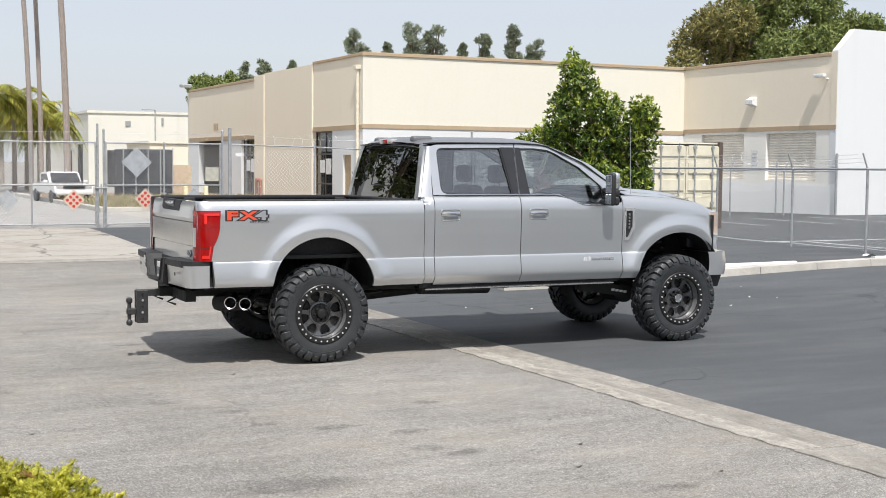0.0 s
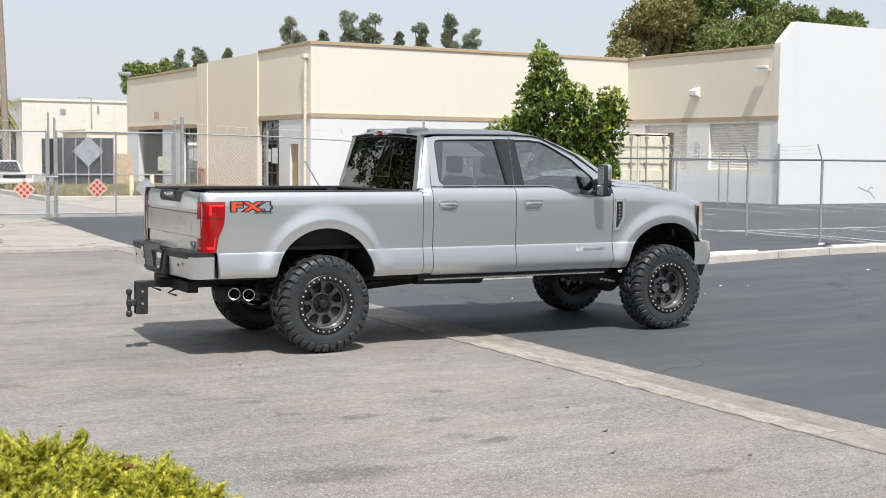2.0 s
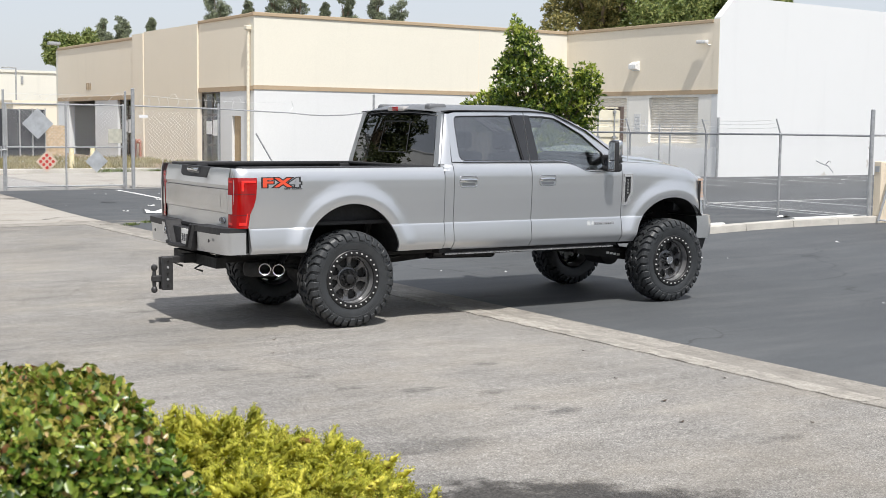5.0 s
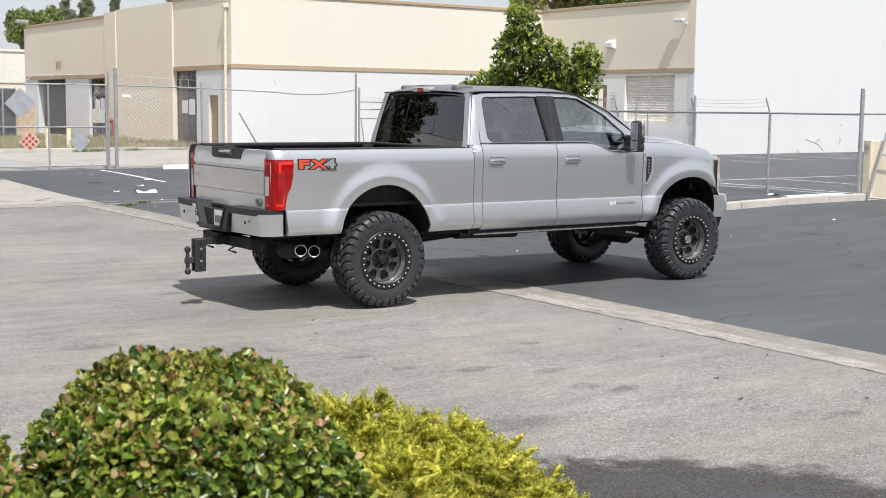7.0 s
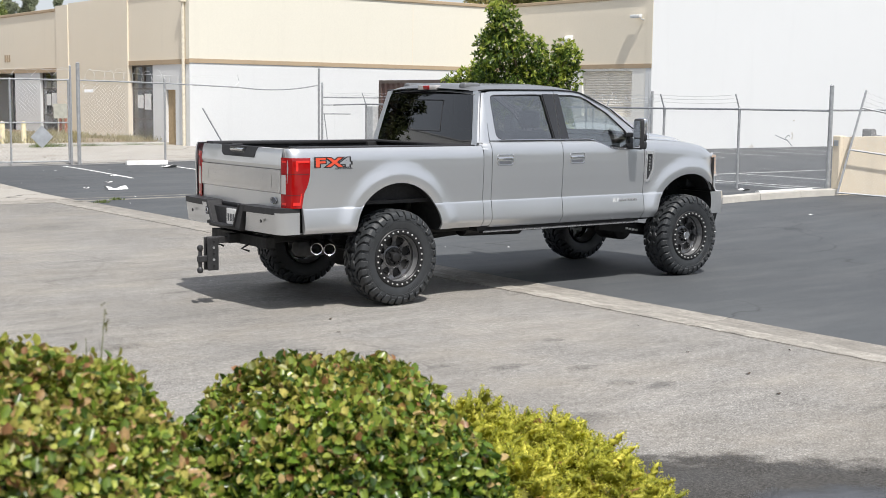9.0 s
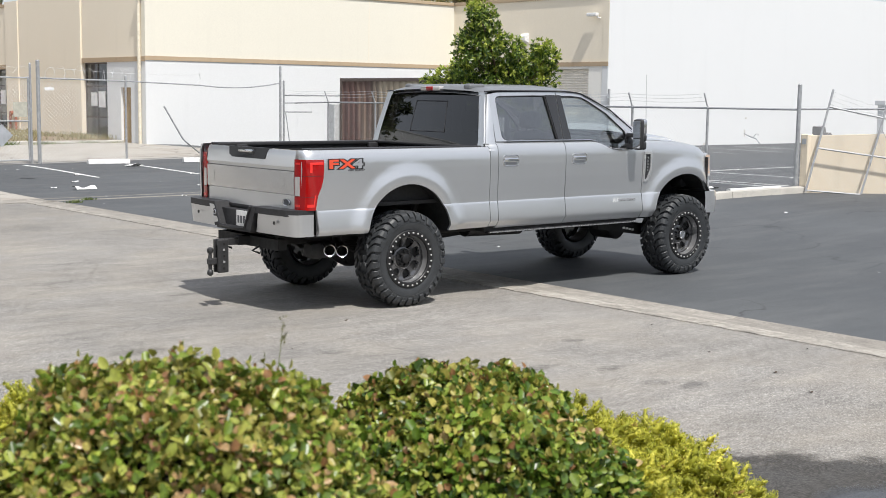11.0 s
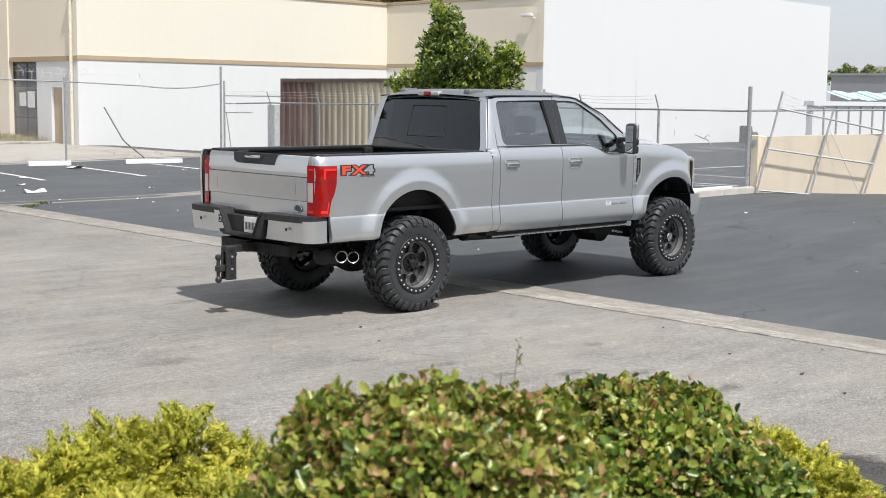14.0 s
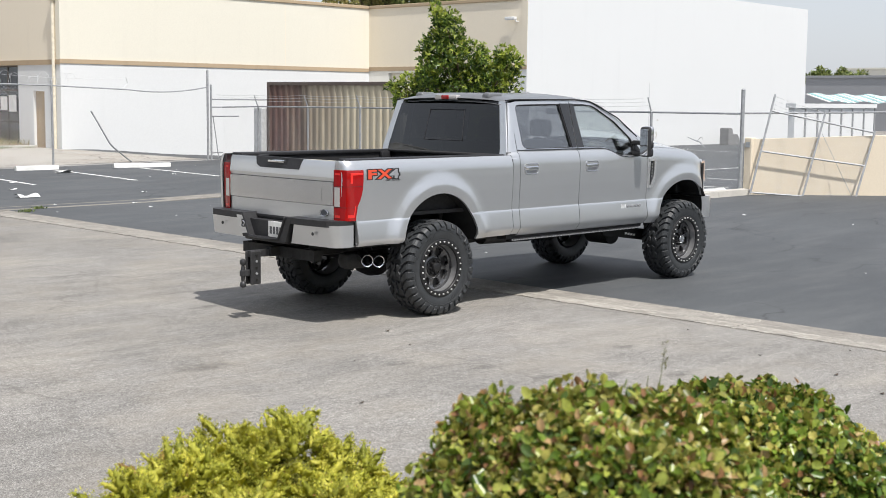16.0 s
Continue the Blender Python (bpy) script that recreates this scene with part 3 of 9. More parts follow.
DOCKS = [(39.46, 42.1, 1.4, 3.12), (35.49, 38.18, 1.4, 3.12)]
bm = bmesh.new()
wall_panel(bm, "x", WX, WY + 0.3, BY, -0.8, BND, DOCKS, 0.3, 1)
part("lower_wall", bm, stucco("pale_dock_wall", (0.88, 0.86, 0.80), 0.05), main, "pale dock wall with piers between the doors")
bm = bmesh.new()
rr = random.Random(12)
ragged = [(y, 1.28 + rr.uniform(-0.05, 0.05) + 0.05 * math.sin(y * 1.9)) for y in steps(WY, BY - 0.02, 0.11)]
prism(bm, [(BY - 0.02, -0.8), (WY, -0.8)] + ragged, WX - 0.011, WX - 0.003, "x")
# white paint made lighter than white_stucco to stand in for light here
part("dock_base", bm, stucco("brightened_white_paint", (0.87, 0.875, 0.87), 0.03), main, "ragged white paint on the dock wall's foot, lightened in place of light")
# the wing's tan and pale faces run on over the end of the white wall
bm = bmesh.new()
box(bm, WX - 0.012, WX - 0.002, WY + 0.003, WY + 0.3, BND, TOP + 0.13)
part("wing_end", bm, TAN_WALL, main, "tan stucco end of the wing wall")
bm = bmesh.new()
box(bm, WX - 0.012, WX - 0.002, WY + 0.003, WY + 0.3, 1.34, BND)
part("wing_end", bm, WHITE_WALL, main, "white end of the wing wall")
# white side wall with a raised parapet
bm = bmesh.new()
prism(bm, [(WX, -0.8), (WX, 5.95), (WX + 0.75, 6.72), (52.55, 6.54), (52.55, -0.8)], WY, WY + 0.3, "y")
part("gable_wall", bm, WHITE_WALL, main, "tall plain white wall with a raised parapet")
bm = bmesh.new()
box(bm, 52.25, 52.55, WY + 0.3, 60, -0.8, 6.45)
box(bm, BX, BX + 0.3, 67.3, 67.6, -0.3, 5.53)
box(bm, BX + 0.3, 52.55, 67.3, 67.6, -0.3, TOP - 0.3)
part("rear_wall", bm, CREAM_WALL, main)
bm = bmesh.new()
box(bm, BX + 0.3, 52.2, BY + 0.3, 67.3, TOP - 0.5, TOP - 0.3)
box(bm, WX + 0.3, 52.2, WY + 0.3, BY + 0.3, TOP - 0.5, TOP - 0.3)
part("roof", bm, plain("roof_gravel", (0.4, 0.39, 0.37), 0.9), main)
# copings and bands
for args in ((BX - 0.05, WX - 0.05, BY - 0.05, BY + 0.3, TOP, TOP + 0.13), (BX - 0.05, BX + 0.3, BY + 0.3, 48.44, TOP, TOP + 0.11), (WX - 0.05, WX + 0.3, WY + 0.31, BY - 0.05, TOP, TOP + 0.13),
             (BX - 0.05, BX + 0.3, 55.82, 67.3, 5.53, 5.65)):
    bm = bmesh.new()
    box(bm, *args, bevel=0.015, seg=1)
    part("coping", bm, BAND, main, "brown painted coping along the roof edge")
for args in ((BX - 0.03, WX - 0.03, BY - 0.03, BY - 0.001, BND - 0.11, BND + 0.04), (BX - 0.03, BX - 0.001, BY, 48.45, BND - 0.15, BND + 0.02),
             (WX - 0.03, WX - 0.001, WY + 0.003, BY - 0.03, BND - 0.06, BND + 0.10), (BX - 0.03, BX - 0.001, 55.82, 67.3, 2.93, 3.12)):
    bm = bmesh.new()
    box(bm, *args)
    part("band", bm, BAND, main, "brown band across the wall")
for x in (27.6,):
    bm = bmesh.new()
    box(bm, x - 0.012, x + 0.012, BY - 0.004, BY - 0.001, BND + 0.04, TOP)
    part("wall_joint", bm, TAN_WALL, main)
# roll-up dock doors of slats
for y0, y1, z0, z1 in DOCKS:
    door = new("dock_door")
    door.parent = main
    tagged(door, "closed beige roll-up dock door")
    n = 18
    for k in range(n):
        h = (z1 - z0) / n
        bm = bmesh.new()
        z = z0 + k * h
        v = [bm.verts.new(p) for p in ((WX + 0.16, y0, z), (WX + 0.16, y1, z), (WX + 0.135, y1, z + h * 0.5), (WX + 0.135, y0, z + h * 0.5), (WX + 0.16, y1, z + h), (WX + 0.16, y0, z + h))]
        bm.faces.new((v[0], v[1], v[2], v[3]))
        bm.faces.new((v[3], v[2], v[4], v[5]))
        part("slat", bm, ROLL_DOOR, door, angle=10)
# doors and windows in the side wall
for y0, y1, z0, z1, kind in ((46.35, 48.45, 0.05, 3.12, "glass"), (56.0, 58.1, 0.05, 2.95, "glass"), (61.35, 65.5, 0.05, 2.95, "dark"), (44.45, 45.25, 0.1, 2.2, "door")):
    if kind == "door":
        bm = bmesh.new()
        box(bm, BX + 0.1, BX + 0.15, y0, y1, z0, z1)
        part("side_door", bm, plain("brown_door_paint", (0.42, 0.31, 0.18), 0.6), main, "closed brown side door")
        continue
    # near-black sheet whose colour stands in for the unlit room behind
    bm = bmesh.new()
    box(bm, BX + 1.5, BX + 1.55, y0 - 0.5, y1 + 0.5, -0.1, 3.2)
    part("entry_back", bm, ROOM_SHADE, main)
    if kind == "glass":
        bm = bmesh.new()
        w = (y1 - y0)
        for yy in (y0, y0 + w * 0.48, y1 - 0.06):
            box(bm, BX + 0.12, BX + 0.18, yy, yy + 0.06, z0, z1)
        for zz in (z0, 1.05, 2.2, z1 - 0.06):
            box(bm, BX + 0.121, BX + 0.179, y0 + 0.06, y1 - 0.06, zz, zz + 0.06)
        part("entry_frame", bm, plain("bronze_frame", (0.12, 0.10, 0.085), 0.45, 0.5), main, "dark bronze door frame")
        bm = bmesh.new()
        box(bm, BX + 0.145, BX + 0.155, y0 + 0.06, y1 - 0.06, z0 + 0.06, z1 - 0.06)
        pane = part("entry_glass", bm, glass("entry_glass", (0.35, 0.38, 0.4), 0.1), main, "dim glass of the entry")
        bm = bmesh.new()
        box(bm, BX + 0.10, BX + 0.115, y0 + 0.4, y0 + 0.95, 1.45, 2.05)
        box(bm, BX + 0.10, BX + 0.115, y0 + 1.1, y0 + 1.6, 1.5, 2.0)
        part("paper_notice", bm, LITTER, main, "pale paper notices on the glass")
# downspout and conductor head at the corner
bm = bmesh.new()
tube(bm, [(BX - 0.08, BY + 0.32, 5.3), (BX - 0.08, BY + 0.32, 0.2)], 0.06, 10)
box(bm, BX - 0.2, BX - 0.001, BY + 0.2, BY + 0.46, 5.28, 5.44, 0.02, 1)
part("downspout", bm, plain("downspout_paint", (0.74, 0.68, 0.55), 0.6), main, "cream painted downspout at the corner")
# lamp and camera on the wing wall
lamp = thing("wall_lamp", "white wedge-shaped wall light above the dock doors", "wall light")
bm = bmesh.new()
prism(bm, [(WX - 0.001, 4.52), (WX - 0.24, 4.40), (WX - 0.24, 4.24), (WX - 0.001, 4.16)], 38.75, 39.15, "y")
part("housing", bm, LITTER, lamp)
cctv = thing("security_camera", "white security camera on a wall bracket", "camera")
bm = bmesh.new()
tube(bm, [(WX, 34.97, 4.98), (WX - 0.12, 34.97, 4.99), (WX - 0.14, 35.0, 5.06)], 0.025, 8)
part("bracket", bm, LITTER, cctv)
bm = bmesh.new()
box(bm, WX - 0.28, WX - 0.10, 34.95, 35.42, 5.04, 5.16, 0.02, 2)
part("body", bm, LITTER, cctv)
pole = thing("dock_post", "thin steel post beside the dock wall", "post")
bm = bmesh.new()
tube(bm, [(WX - 0.3, 37.2, -0.3), (WX - 0.3, 37.2, 2.1)], 0.035, 8)
part("post", bm, STEEL, pole)
# peeled paint and smears on the tall white wall
rr = random.Random(44)
PEEL = plain("peeled_paint", (0.57, 0.555, 0.52), 0.9, 0, 0.2, 12)
for cx, cz, w, h in ((34.70, 0.18, 0.26, 0.16), (34.95, 0.12, 0.16, 0.08), (37.5, 0.18, 0.34, 0.12), (37.85, 0.26, 0.18, 0.16), (38.2, 0.10, 0.2, 0.07), (40.36, 0.66, 0.10, 0.26), (40.42, 1.27, 0.12, 0.07), (42.6, 0.12, 0.2, 0.09), (46.2, 0.14, 0.25, 0.1)):
    for k in range(4):
        bm = bmesh.new()
        ox, oz, f = cx + rr.uniform(-0.5, 0.5) * w, cz + rr.uniform(-0.4, 0.4) * h, rr.uniform(0.25, 0.55)
        vs = [(ox + f * w * math.cos(a) * rr.uniform(0.5, 1.1), WY - 0.002 - 0.0006 * k, max(0.02, oz + f * h * math.sin(a) * rr.uniform(0.5, 1.1))) for a in steps(0, 5.9, 0.45)]
        bm.faces.new([bm.verts.new(p) for p in vs])
        part("peeled_patch", bm, PEEL, main, "bare patch where the white paint peels")

# roof vents on the building
vent = thing("roof_unit", "small white rooftop unit behind the roof edge", "roof unit")
bm = bmesh.new()
box(bm, 25.2, 27.6, 52, 53.5, 5.47, 6.38, 0.05, 1)
box(bm, 25.8, 26.6, 52.3, 53.2, 6.38, 6.58, 0.03, 1)
part("casing", bm, LITTER, vent)
# wall sign on the pier
bm = bmesh.new()
box(bm, WX - 0.012, WX - 0.001, 38.62, 39.0, 1.85, 2.5)
sign = lone("notice_board", bm, LITTER, "small white notice on the dock pier", "sign")
for k in range(4):
    bm = bmesh.new()
    box(bm, WX - 0.016, WX - 0.0125, 38.68, 38.94, 1.92 + k * 0.14, 1.97 + k * 0.14)
    part("print", bm, SIGN_GREY, sign, "plain printed bar")

# ---- fences ----


def chain_link(bm, p, q, z0, z1, pitch=0.075, r=0.0019):
    """Woven wire between two posts: two families of slanting wires."""
    p, q = Vector((*p, 0)), Vector((*q, 0))
    d = q - p
    length = d.length
    d.normalize()
    n = Vector((-d.y, d.x, 0))
    h = z1 - z0
    for slope in (1, -1):
        s = -h
        while s < length:
            a, b = s, s + h
            za, zb = (z0, z1) if slope > 0 else (z1, z0)
            ta, tb = max(0, -a / h), min(1, (length - a) / h)
            if tb > ta:
                A = p + d * (a + h * ta) + Vector((0, 0, lerp(za, zb, ta) )) + n * (r * slope)
                B = p + d * (a + h * tb) + Vector((0, 0, lerp(za, zb, tb))) + n * (r * slope)
                w = (B - A).normalized()
                u = w.cross(n)
                ring = [[bm.verts.new(c + r * (math.cos(k * 2.0944) * u + math.sin(k * 2.0944) * n)) for k in range(3)] for c in (A, B)]
                for k in range(3):
                    bm.faces.new((ring[0][k], ring[0][(k + 1) % 3], ring[1][(k + 1) % 3], ring[1][k]))
            s += pitch * 1.35


def post(parent, x, y, z0, z1, r, arm=None):
    bm = bmesh.new()
    tube(bm, [(x, y, z0), (x, y, z1)], r, 10)
    tube(bm, [(x, y, z1), (x, y, z1 + 0.03)], [r * 1.15, r * 0.4], 10)
    part("post", bm, STEEL, parent)
    if arm:
        bm = bmesh.new()
        tube(bm, [(x, y, z1 - 0.02), (x + arm[0], y + arm[1], z1 + arm[2])], 0.016, 6)
        part("barb_arm", bm, STEEL, parent)


def rail(parent, pts, r=0.021):
    bm = bmesh.new()
    tube(bm, pts, r, 8)
    part("rail", bm, STEEL, parent)


def sag(p, q, drop, n=10):
    p, q = Vector(p), Vector(q)
    return [p.lerp(q, i / n) - Vector((0, 0, drop * 4 * (i / n) * (1 - i / n))) for i in range(n + 1)]


def wire_strand(parent, pts, r=0.0035, barbs=True):
    bm = bmesh.new()
    tube(bm, pts, r, 3, caps=False)
    if barbs:
        for a, b in zip(pts, pts[1:]):
            a, b = Vector(a), Vector(b)
            for k in range(max(1, int((b - a).length / 0.25))):
                c = a.lerp(b, (k + 0.5) / max(1, int((b - a).length / 0.25)))
                tube(bm, [c + Vector((0.01, 0.01, -0.02)), c + Vector((-0.01, -0.01, 0.02))], 0.002, 3, caps=False)
    part("barbed_wire", bm, WIRE, parent)


def coil(parent, p, q, r, turns, wobble_seed):
    rr = random.Random(wobble_seed)
    p, q = Vector(p), Vector(q)
    d, u, v = frame_of(q - p)
    pts = []
    n = turns * 14
    for i in range(n + 1):
        a = 2 * math.pi * i / 14
        k = r * (1 + 0.2 * math.sin(i * 0.21 + wobble_seed))
        pts.append(p.lerp(q, i / n) + u * (k * math.cos(a)) + v * (k * math.sin(a)))
    bm = bmesh.new()
    tube(bm, pts, 0.003, 3, caps=False)
    part("razor_coil", bm, WIRE, parent, "loose coil of razor wire")


FY = 34.5
gate = thing("chain_link_gate", "closed double chain-link gate with hazard diamonds", "gate")
gz = ground_z(8, FY)
for x0, x1 in ((0.2, 3.3), (3.38, 6.64), (6.90, 10.0)):
    for x in (x0, (x0 + x1) / 2, x1):
        post(gate, x, FY, gz + 0.04, gz + 2.25, 0.026)
    for z in (0.1, 1.12, 2.24):
        rail(gate, [(x0, FY, gz + z), (x1, FY, gz + z)])
    bm = bmesh.new()
    chain_link(bm, (x0, FY + 0.03), (x1, FY + 0.03), gz + 0.08, gz + 2.24)
    tagged(part("mesh_wire", bm, WIRE, gate), kind="stuff")
    wire_strand(gate, sag((x0, FY, gz + 2.5), (x1, FY, gz + 2.52), 0.02))
for x, h in ((6.69, 2.72), (6.85, 2.58), (10.06, 2.6)):
    post(gate, x, FY, gz, gz + h, 0.03)
bm = bmesh.new()
tube(bm, [(6.62, FY - 0.05, gz + 1.05), (6.92, FY - 0.05, gz + 1.05)], 0.025, 8)
tube(bm, [(6.77, FY - 0.06, gz + 0.85), (6.77, FY - 0.06, gz + 1.15)], 0.02, 8)
part("latch", bm, STEEL, gate, "chained gate latch")


def diamond(name, x, z, size, material, label, dots):
    s = size * 0.7071
    ob = thing(name, label, "sign")
    bm = bmesh.new()
    prism(bm, [(x - s, z), (x, z - s), (x + s, z), (x, z + s)], FY - 0.05, FY - 0.045, "y")
    part("plate", bm, material, ob)
    if dots:
        for i in range(3):
            for j in range(3):
                bm = bmesh.new()
                lathe(bm, [(0.0001, 0), (0.042, 0), (0.042, 0.006)], 12, "y")
                d = part("reflector", bm, SIGN_RED, ob, "round red reflector")
                u, v = (i - 1) * 0.115, (j - 1) * 0.115
                d.location = (x + (u - v) * 0.7071, FY - 0.055, z + (u + v) * 0.7071)
    else:
        for k in range(9):
            bm = bmesh.new()
            w = s * (1 - abs(k - 4) / 5)
            box(bm, x - w, x + w, FY - 0.054, FY - 0.0505, z + (k - 4) * s / 5, z + (k - 4) * s / 5 + 0.02)
            part("rib", bm, SIGN_GREY, ob)


diamond("hazard_diamond", 6.06, 0.86, 0.40, SIGN_CREAM, "cream diamond sign with nine red reflectors on the gate", True)
diamond("hazard_diamond", 7.93, 0.88, 0.40, SIGN_CREAM, "cream diamond sign with nine red reflectors on the gate", True)
diamond("grey_diamond", 7.71, 1.86, 0.57, SIGN_GREY, "blank grey metal diamond sign wired to the gate", False)
diamond("grey_diamond", 4.40, 0.86, 0.38, SIGN_GREY, "blank grey metal diamond sign wired to the gate", False)
diamond("grey_diamond", 9.25, 0.88, 0.42, SIGN_GREY, "blank grey metal diamond sign wired to the gate", False)

for nm, x0, x1, z0, z1, mt, lb in (("gate_plate", 9.57, 9.94, 1.36, 1.74, plain("faded_beige_plate", (0.46, 0.45, 0.38), 0.6), "blank faded beige plate wired to the gate"),
                                   ("fence_tag", 10.42, 10.67, 2.05, 2.13, LITTER, "small white tag on the gate post")):
    bm = bmesh.new()
    box(bm, x0, x1, FY - 0.06, FY - 0.054, z0, z1, 0.002, 1)
    lone(nm, bm, mt, lb, "sign")

side = thing("chain_link_fence", "chain-link fence with barbed wire and a loose sagging rail", "fence")
for x, h, r in ((10.27, 2.68, 0.05), (12.75, 2.3, 0.03), (17.76, 2.64, 0.035), (17.88, 2.21, 0.03)):
    post(side, x, FY, ground_z(x, FY) - 0.02, ground_z(x, FY) + h, r)
rail(side, [(10.27, FY, 2.37), (12.75, FY, 2.33)])
rail(side, [(12.75, FY, 2.33), (15.1, FY, 2.25)] + sag((15.1, FY, 2.25), (17.76, FY, 2.36), 0.10), 0.018)
bm = bmesh.new()
chain_link(bm, (10.27, FY + 0.03), (12.75, FY + 0.03), 0.18, 2.34)
tagged(part("mesh_wire", bm, WIRE, side), kind="stuff")
coil(side, (10.4, FY, 2.52), (13.4, FY, 2.5), 0.17, 11, 3)
coil(gate, (7.2, FY, gz + 2.42), (10.0, FY, gz + 2.45), 0.10, 5, 6)
wire_strand(side, sag((10.6, FY, 2.65), (15.0, FY, 2.55), 0.06))
wire_strand(side, [(14.9, FY, 2.25), (15.1, FY + 0.05, 2.42), (15.02, FY, 2.6)], 0.008, False)
fallen = thing("bent_post", "bent grey fence post leaning over the kerb", "post")
bm = bmesh.new()
tube(bm, [(13.82, 34.33, 1.65), (14.15, 34.35, 1.14), (14.40, 34.37, 0.76), (14.47, 34.38, 0.69), (14.56, 34.42, 0.63), (15.05, 34.66, 0.36), (15.45, 34.9, 0.16)], 0.022, 8)
part("bar", bm, STEEL, fallen)

right_fence = thing("chain_link_fence", "long chain-link fence with slanted barbed-wire arms", "fence")
RF = [(18.85, 17.04, 2.34, 0.042), (18.70, 19.22, 1.86, 0.028), (18.58, 21.25, 1.85, 0.028), (18.56, 23.75, 1.85, 0.026), (18.52, 26.2, 1.84, 0.026), (18.46, 28.5, 1.84, 0.032), (18.38, 30.6, 1.83, 0.026), (18.32, 32.8, 1.82, 0.026), (18.24, 34.45, 1.78, 0.026)]
for i, (x, y, h, r) in enumerate(RF[:-1]):
    z = ground_z(x, y)
    post(right_fence, x, y, z, h, r, None if i == 0 else (-0.12, 0.02, 0.31))
for (x, y, h, r), (X, Y, H, R) in zip(RF, RF[1:]):
    rail(right_fence, [(x, y, min(h, 1.86) - 0.01), (X, Y, min(H, 1.86) - 0.01)])
    bm = bmesh.new()
    chain_link(bm, (x + 0.03, y), (X + 0.03, Y), ground_z(x, y) + 0.05, 1.83, 0.075, 0.0008)
    tagged(part("mesh_wire", bm, WIRE, right_fence), kind="stuff")
    bm = bmesh.new()
    tube(bm, sag((x + 0.02, y, ground_z(x, y) + 0.1), (X + 0.02, Y, ground_z(X, Y) + 0.1), 0.02), 0.006, 4)
    part("tension_wire", bm, WIRE, right_fence)
    for k, dz in enumerate((0.12, 0.2, 0.27)):
        if y > 17.5:
            wire_strand(right_fence, sag((x - 0.04 * (k + 1), y + 0.05 * (k + 1), 1.87 + dz), (X - 0.04 * (k + 1), Y + 0.05 * (k + 1), 1.87 + dz), 0.03, 6))
coil(right_fence, (18.56, 22.6, 2.05), (18.52, 25.5, 2.05), 0.12, 9, 5)
# end gate of the fence, beside the container
for z, x in ((0.42, 18.3), (1.50, 18.9), (1.77, 18.24), (2.0, 19.95)):
    rail(right_fence, [(17.90, FY, z), (x, FY + 0.02, z)], 0.018)
bm = bmesh.new()
tube(bm, [(17.92, FY - 0.04, 1.5), (18.12, FY - 0.04, 0.2)], 0.014, 6)
part("brace", bm, STEEL, right_fence, "slanting brace of the fence end")
# twisted wire end standing out of the fence
bm = bmesh.new()
tube(bm, [(18.70, 18.26, 1.335), (18.71, 18.08, 1.27), (18.71, 17.96, 1.24), (18.72, 17.84, 1.12)], 0.011, 5)
tube(bm, [(18.71, 18.03, 1.26), (18.70, 17.95, 1.335), (18.70, 17.90, 1.335), (18.70, 17.90, 1.30)], 0.007, 5)
part("wire_end", bm, STEEL, right_fence, "twisted broken wire end")

# fence with razor coils before the loading docks
dock_fence = thing("chain_link_fence", "far chain-link fence with razor coils before the loading docks", "fence")
for x, h, r, arm in ((22.7, 1.75, 0.03, None), (25.0, 1.75, 0.026, (0.12, 0, 0.28)), (27.4, 1.78, 0.028, (0.12, 0, 0.28)), (29.68, 1.74, 0.028, (0.12, 0, 0.28)), (32.0, 2.35, 0.045, None)):
    post(dock_fence, x, 34.38, 0.1, h, r, arm)
for x0, x1 in ((22.7, 27.4), (27.4, 32.0)):
    rail(dock_fence, [(x0, 34.38, 1.76), (x1, 34.38, 1.75)], 0.018)
    for k, z in enumerate((1.88, 1.97, 2.06)):
        wire_strand(dock_fence, sag((x0 + 0.05 * k, 34.38, z), (x1 - 0.02, 34.38, z + 0.08), 0.06, 8))
coil(dock_fence, (23.0, 34.38, 2.02), (27.3, 34.38, 2.0), 0.15, 9, 2)
coil(dock_fence, (27.5, 34.38, 1.98), (31.8, 34.38, 2.06), 0.16, 10, 7)
bm = bmesh.new()
chain_link(bm, (22.7, 34.40), (32.0, 34.40), 1.05, 1.75, 0.09, 0.0016)
tagged(part("mesh_wire", bm, WIRE, dock_fence), kind="stuff")

# sand-coloured yard wall with its pillar and the gate leaf that leans on it
yard = thing("yard_wall", "sand-painted low masonry wall with an end pillar", "wall", kind="structure")
bm = bmesh.new()
v = [bm.verts.new(p) for p in ((19.0, 16.85, -0.4), (19.16, 17.01, -0.4), (28.0, 8.2, -0.4), (27.84, 8.04, -0.4), (19.0, 16.85, 1.33), (19.16, 17.01, 1.33), (28.0, 8.2, 1.80), (27.84, 8.04, 1.80))]
for f in ((0, 1, 2, 3), (4, 7, 6, 5), (0, 4, 5, 1), (1, 5, 6, 2), (2, 6, 7, 3), (3, 7, 4, 0)):
    bm.faces.new([v[i] for i in f])
part("wall_face", bm, YARD_WALL, yard)
bm = bmesh.new()
box(bm, 18.92, 19.10, 16.84, 17.02, -0.1, 1.36, 0.015, 1)
part("pillar", bm, YARD_WALL, yard)
bm = bmesh.new()
box(bm, 18.908, 18.916, 16.88, 16.98, 1.16, 1.27)
part("plate", bm, SIGN_GREY, yard, "small grey plate on the pillar")
leaf_gate = thing("gate_leaf", "unhinged chain-link gate leaf leaning on the wall", "gate leaf")
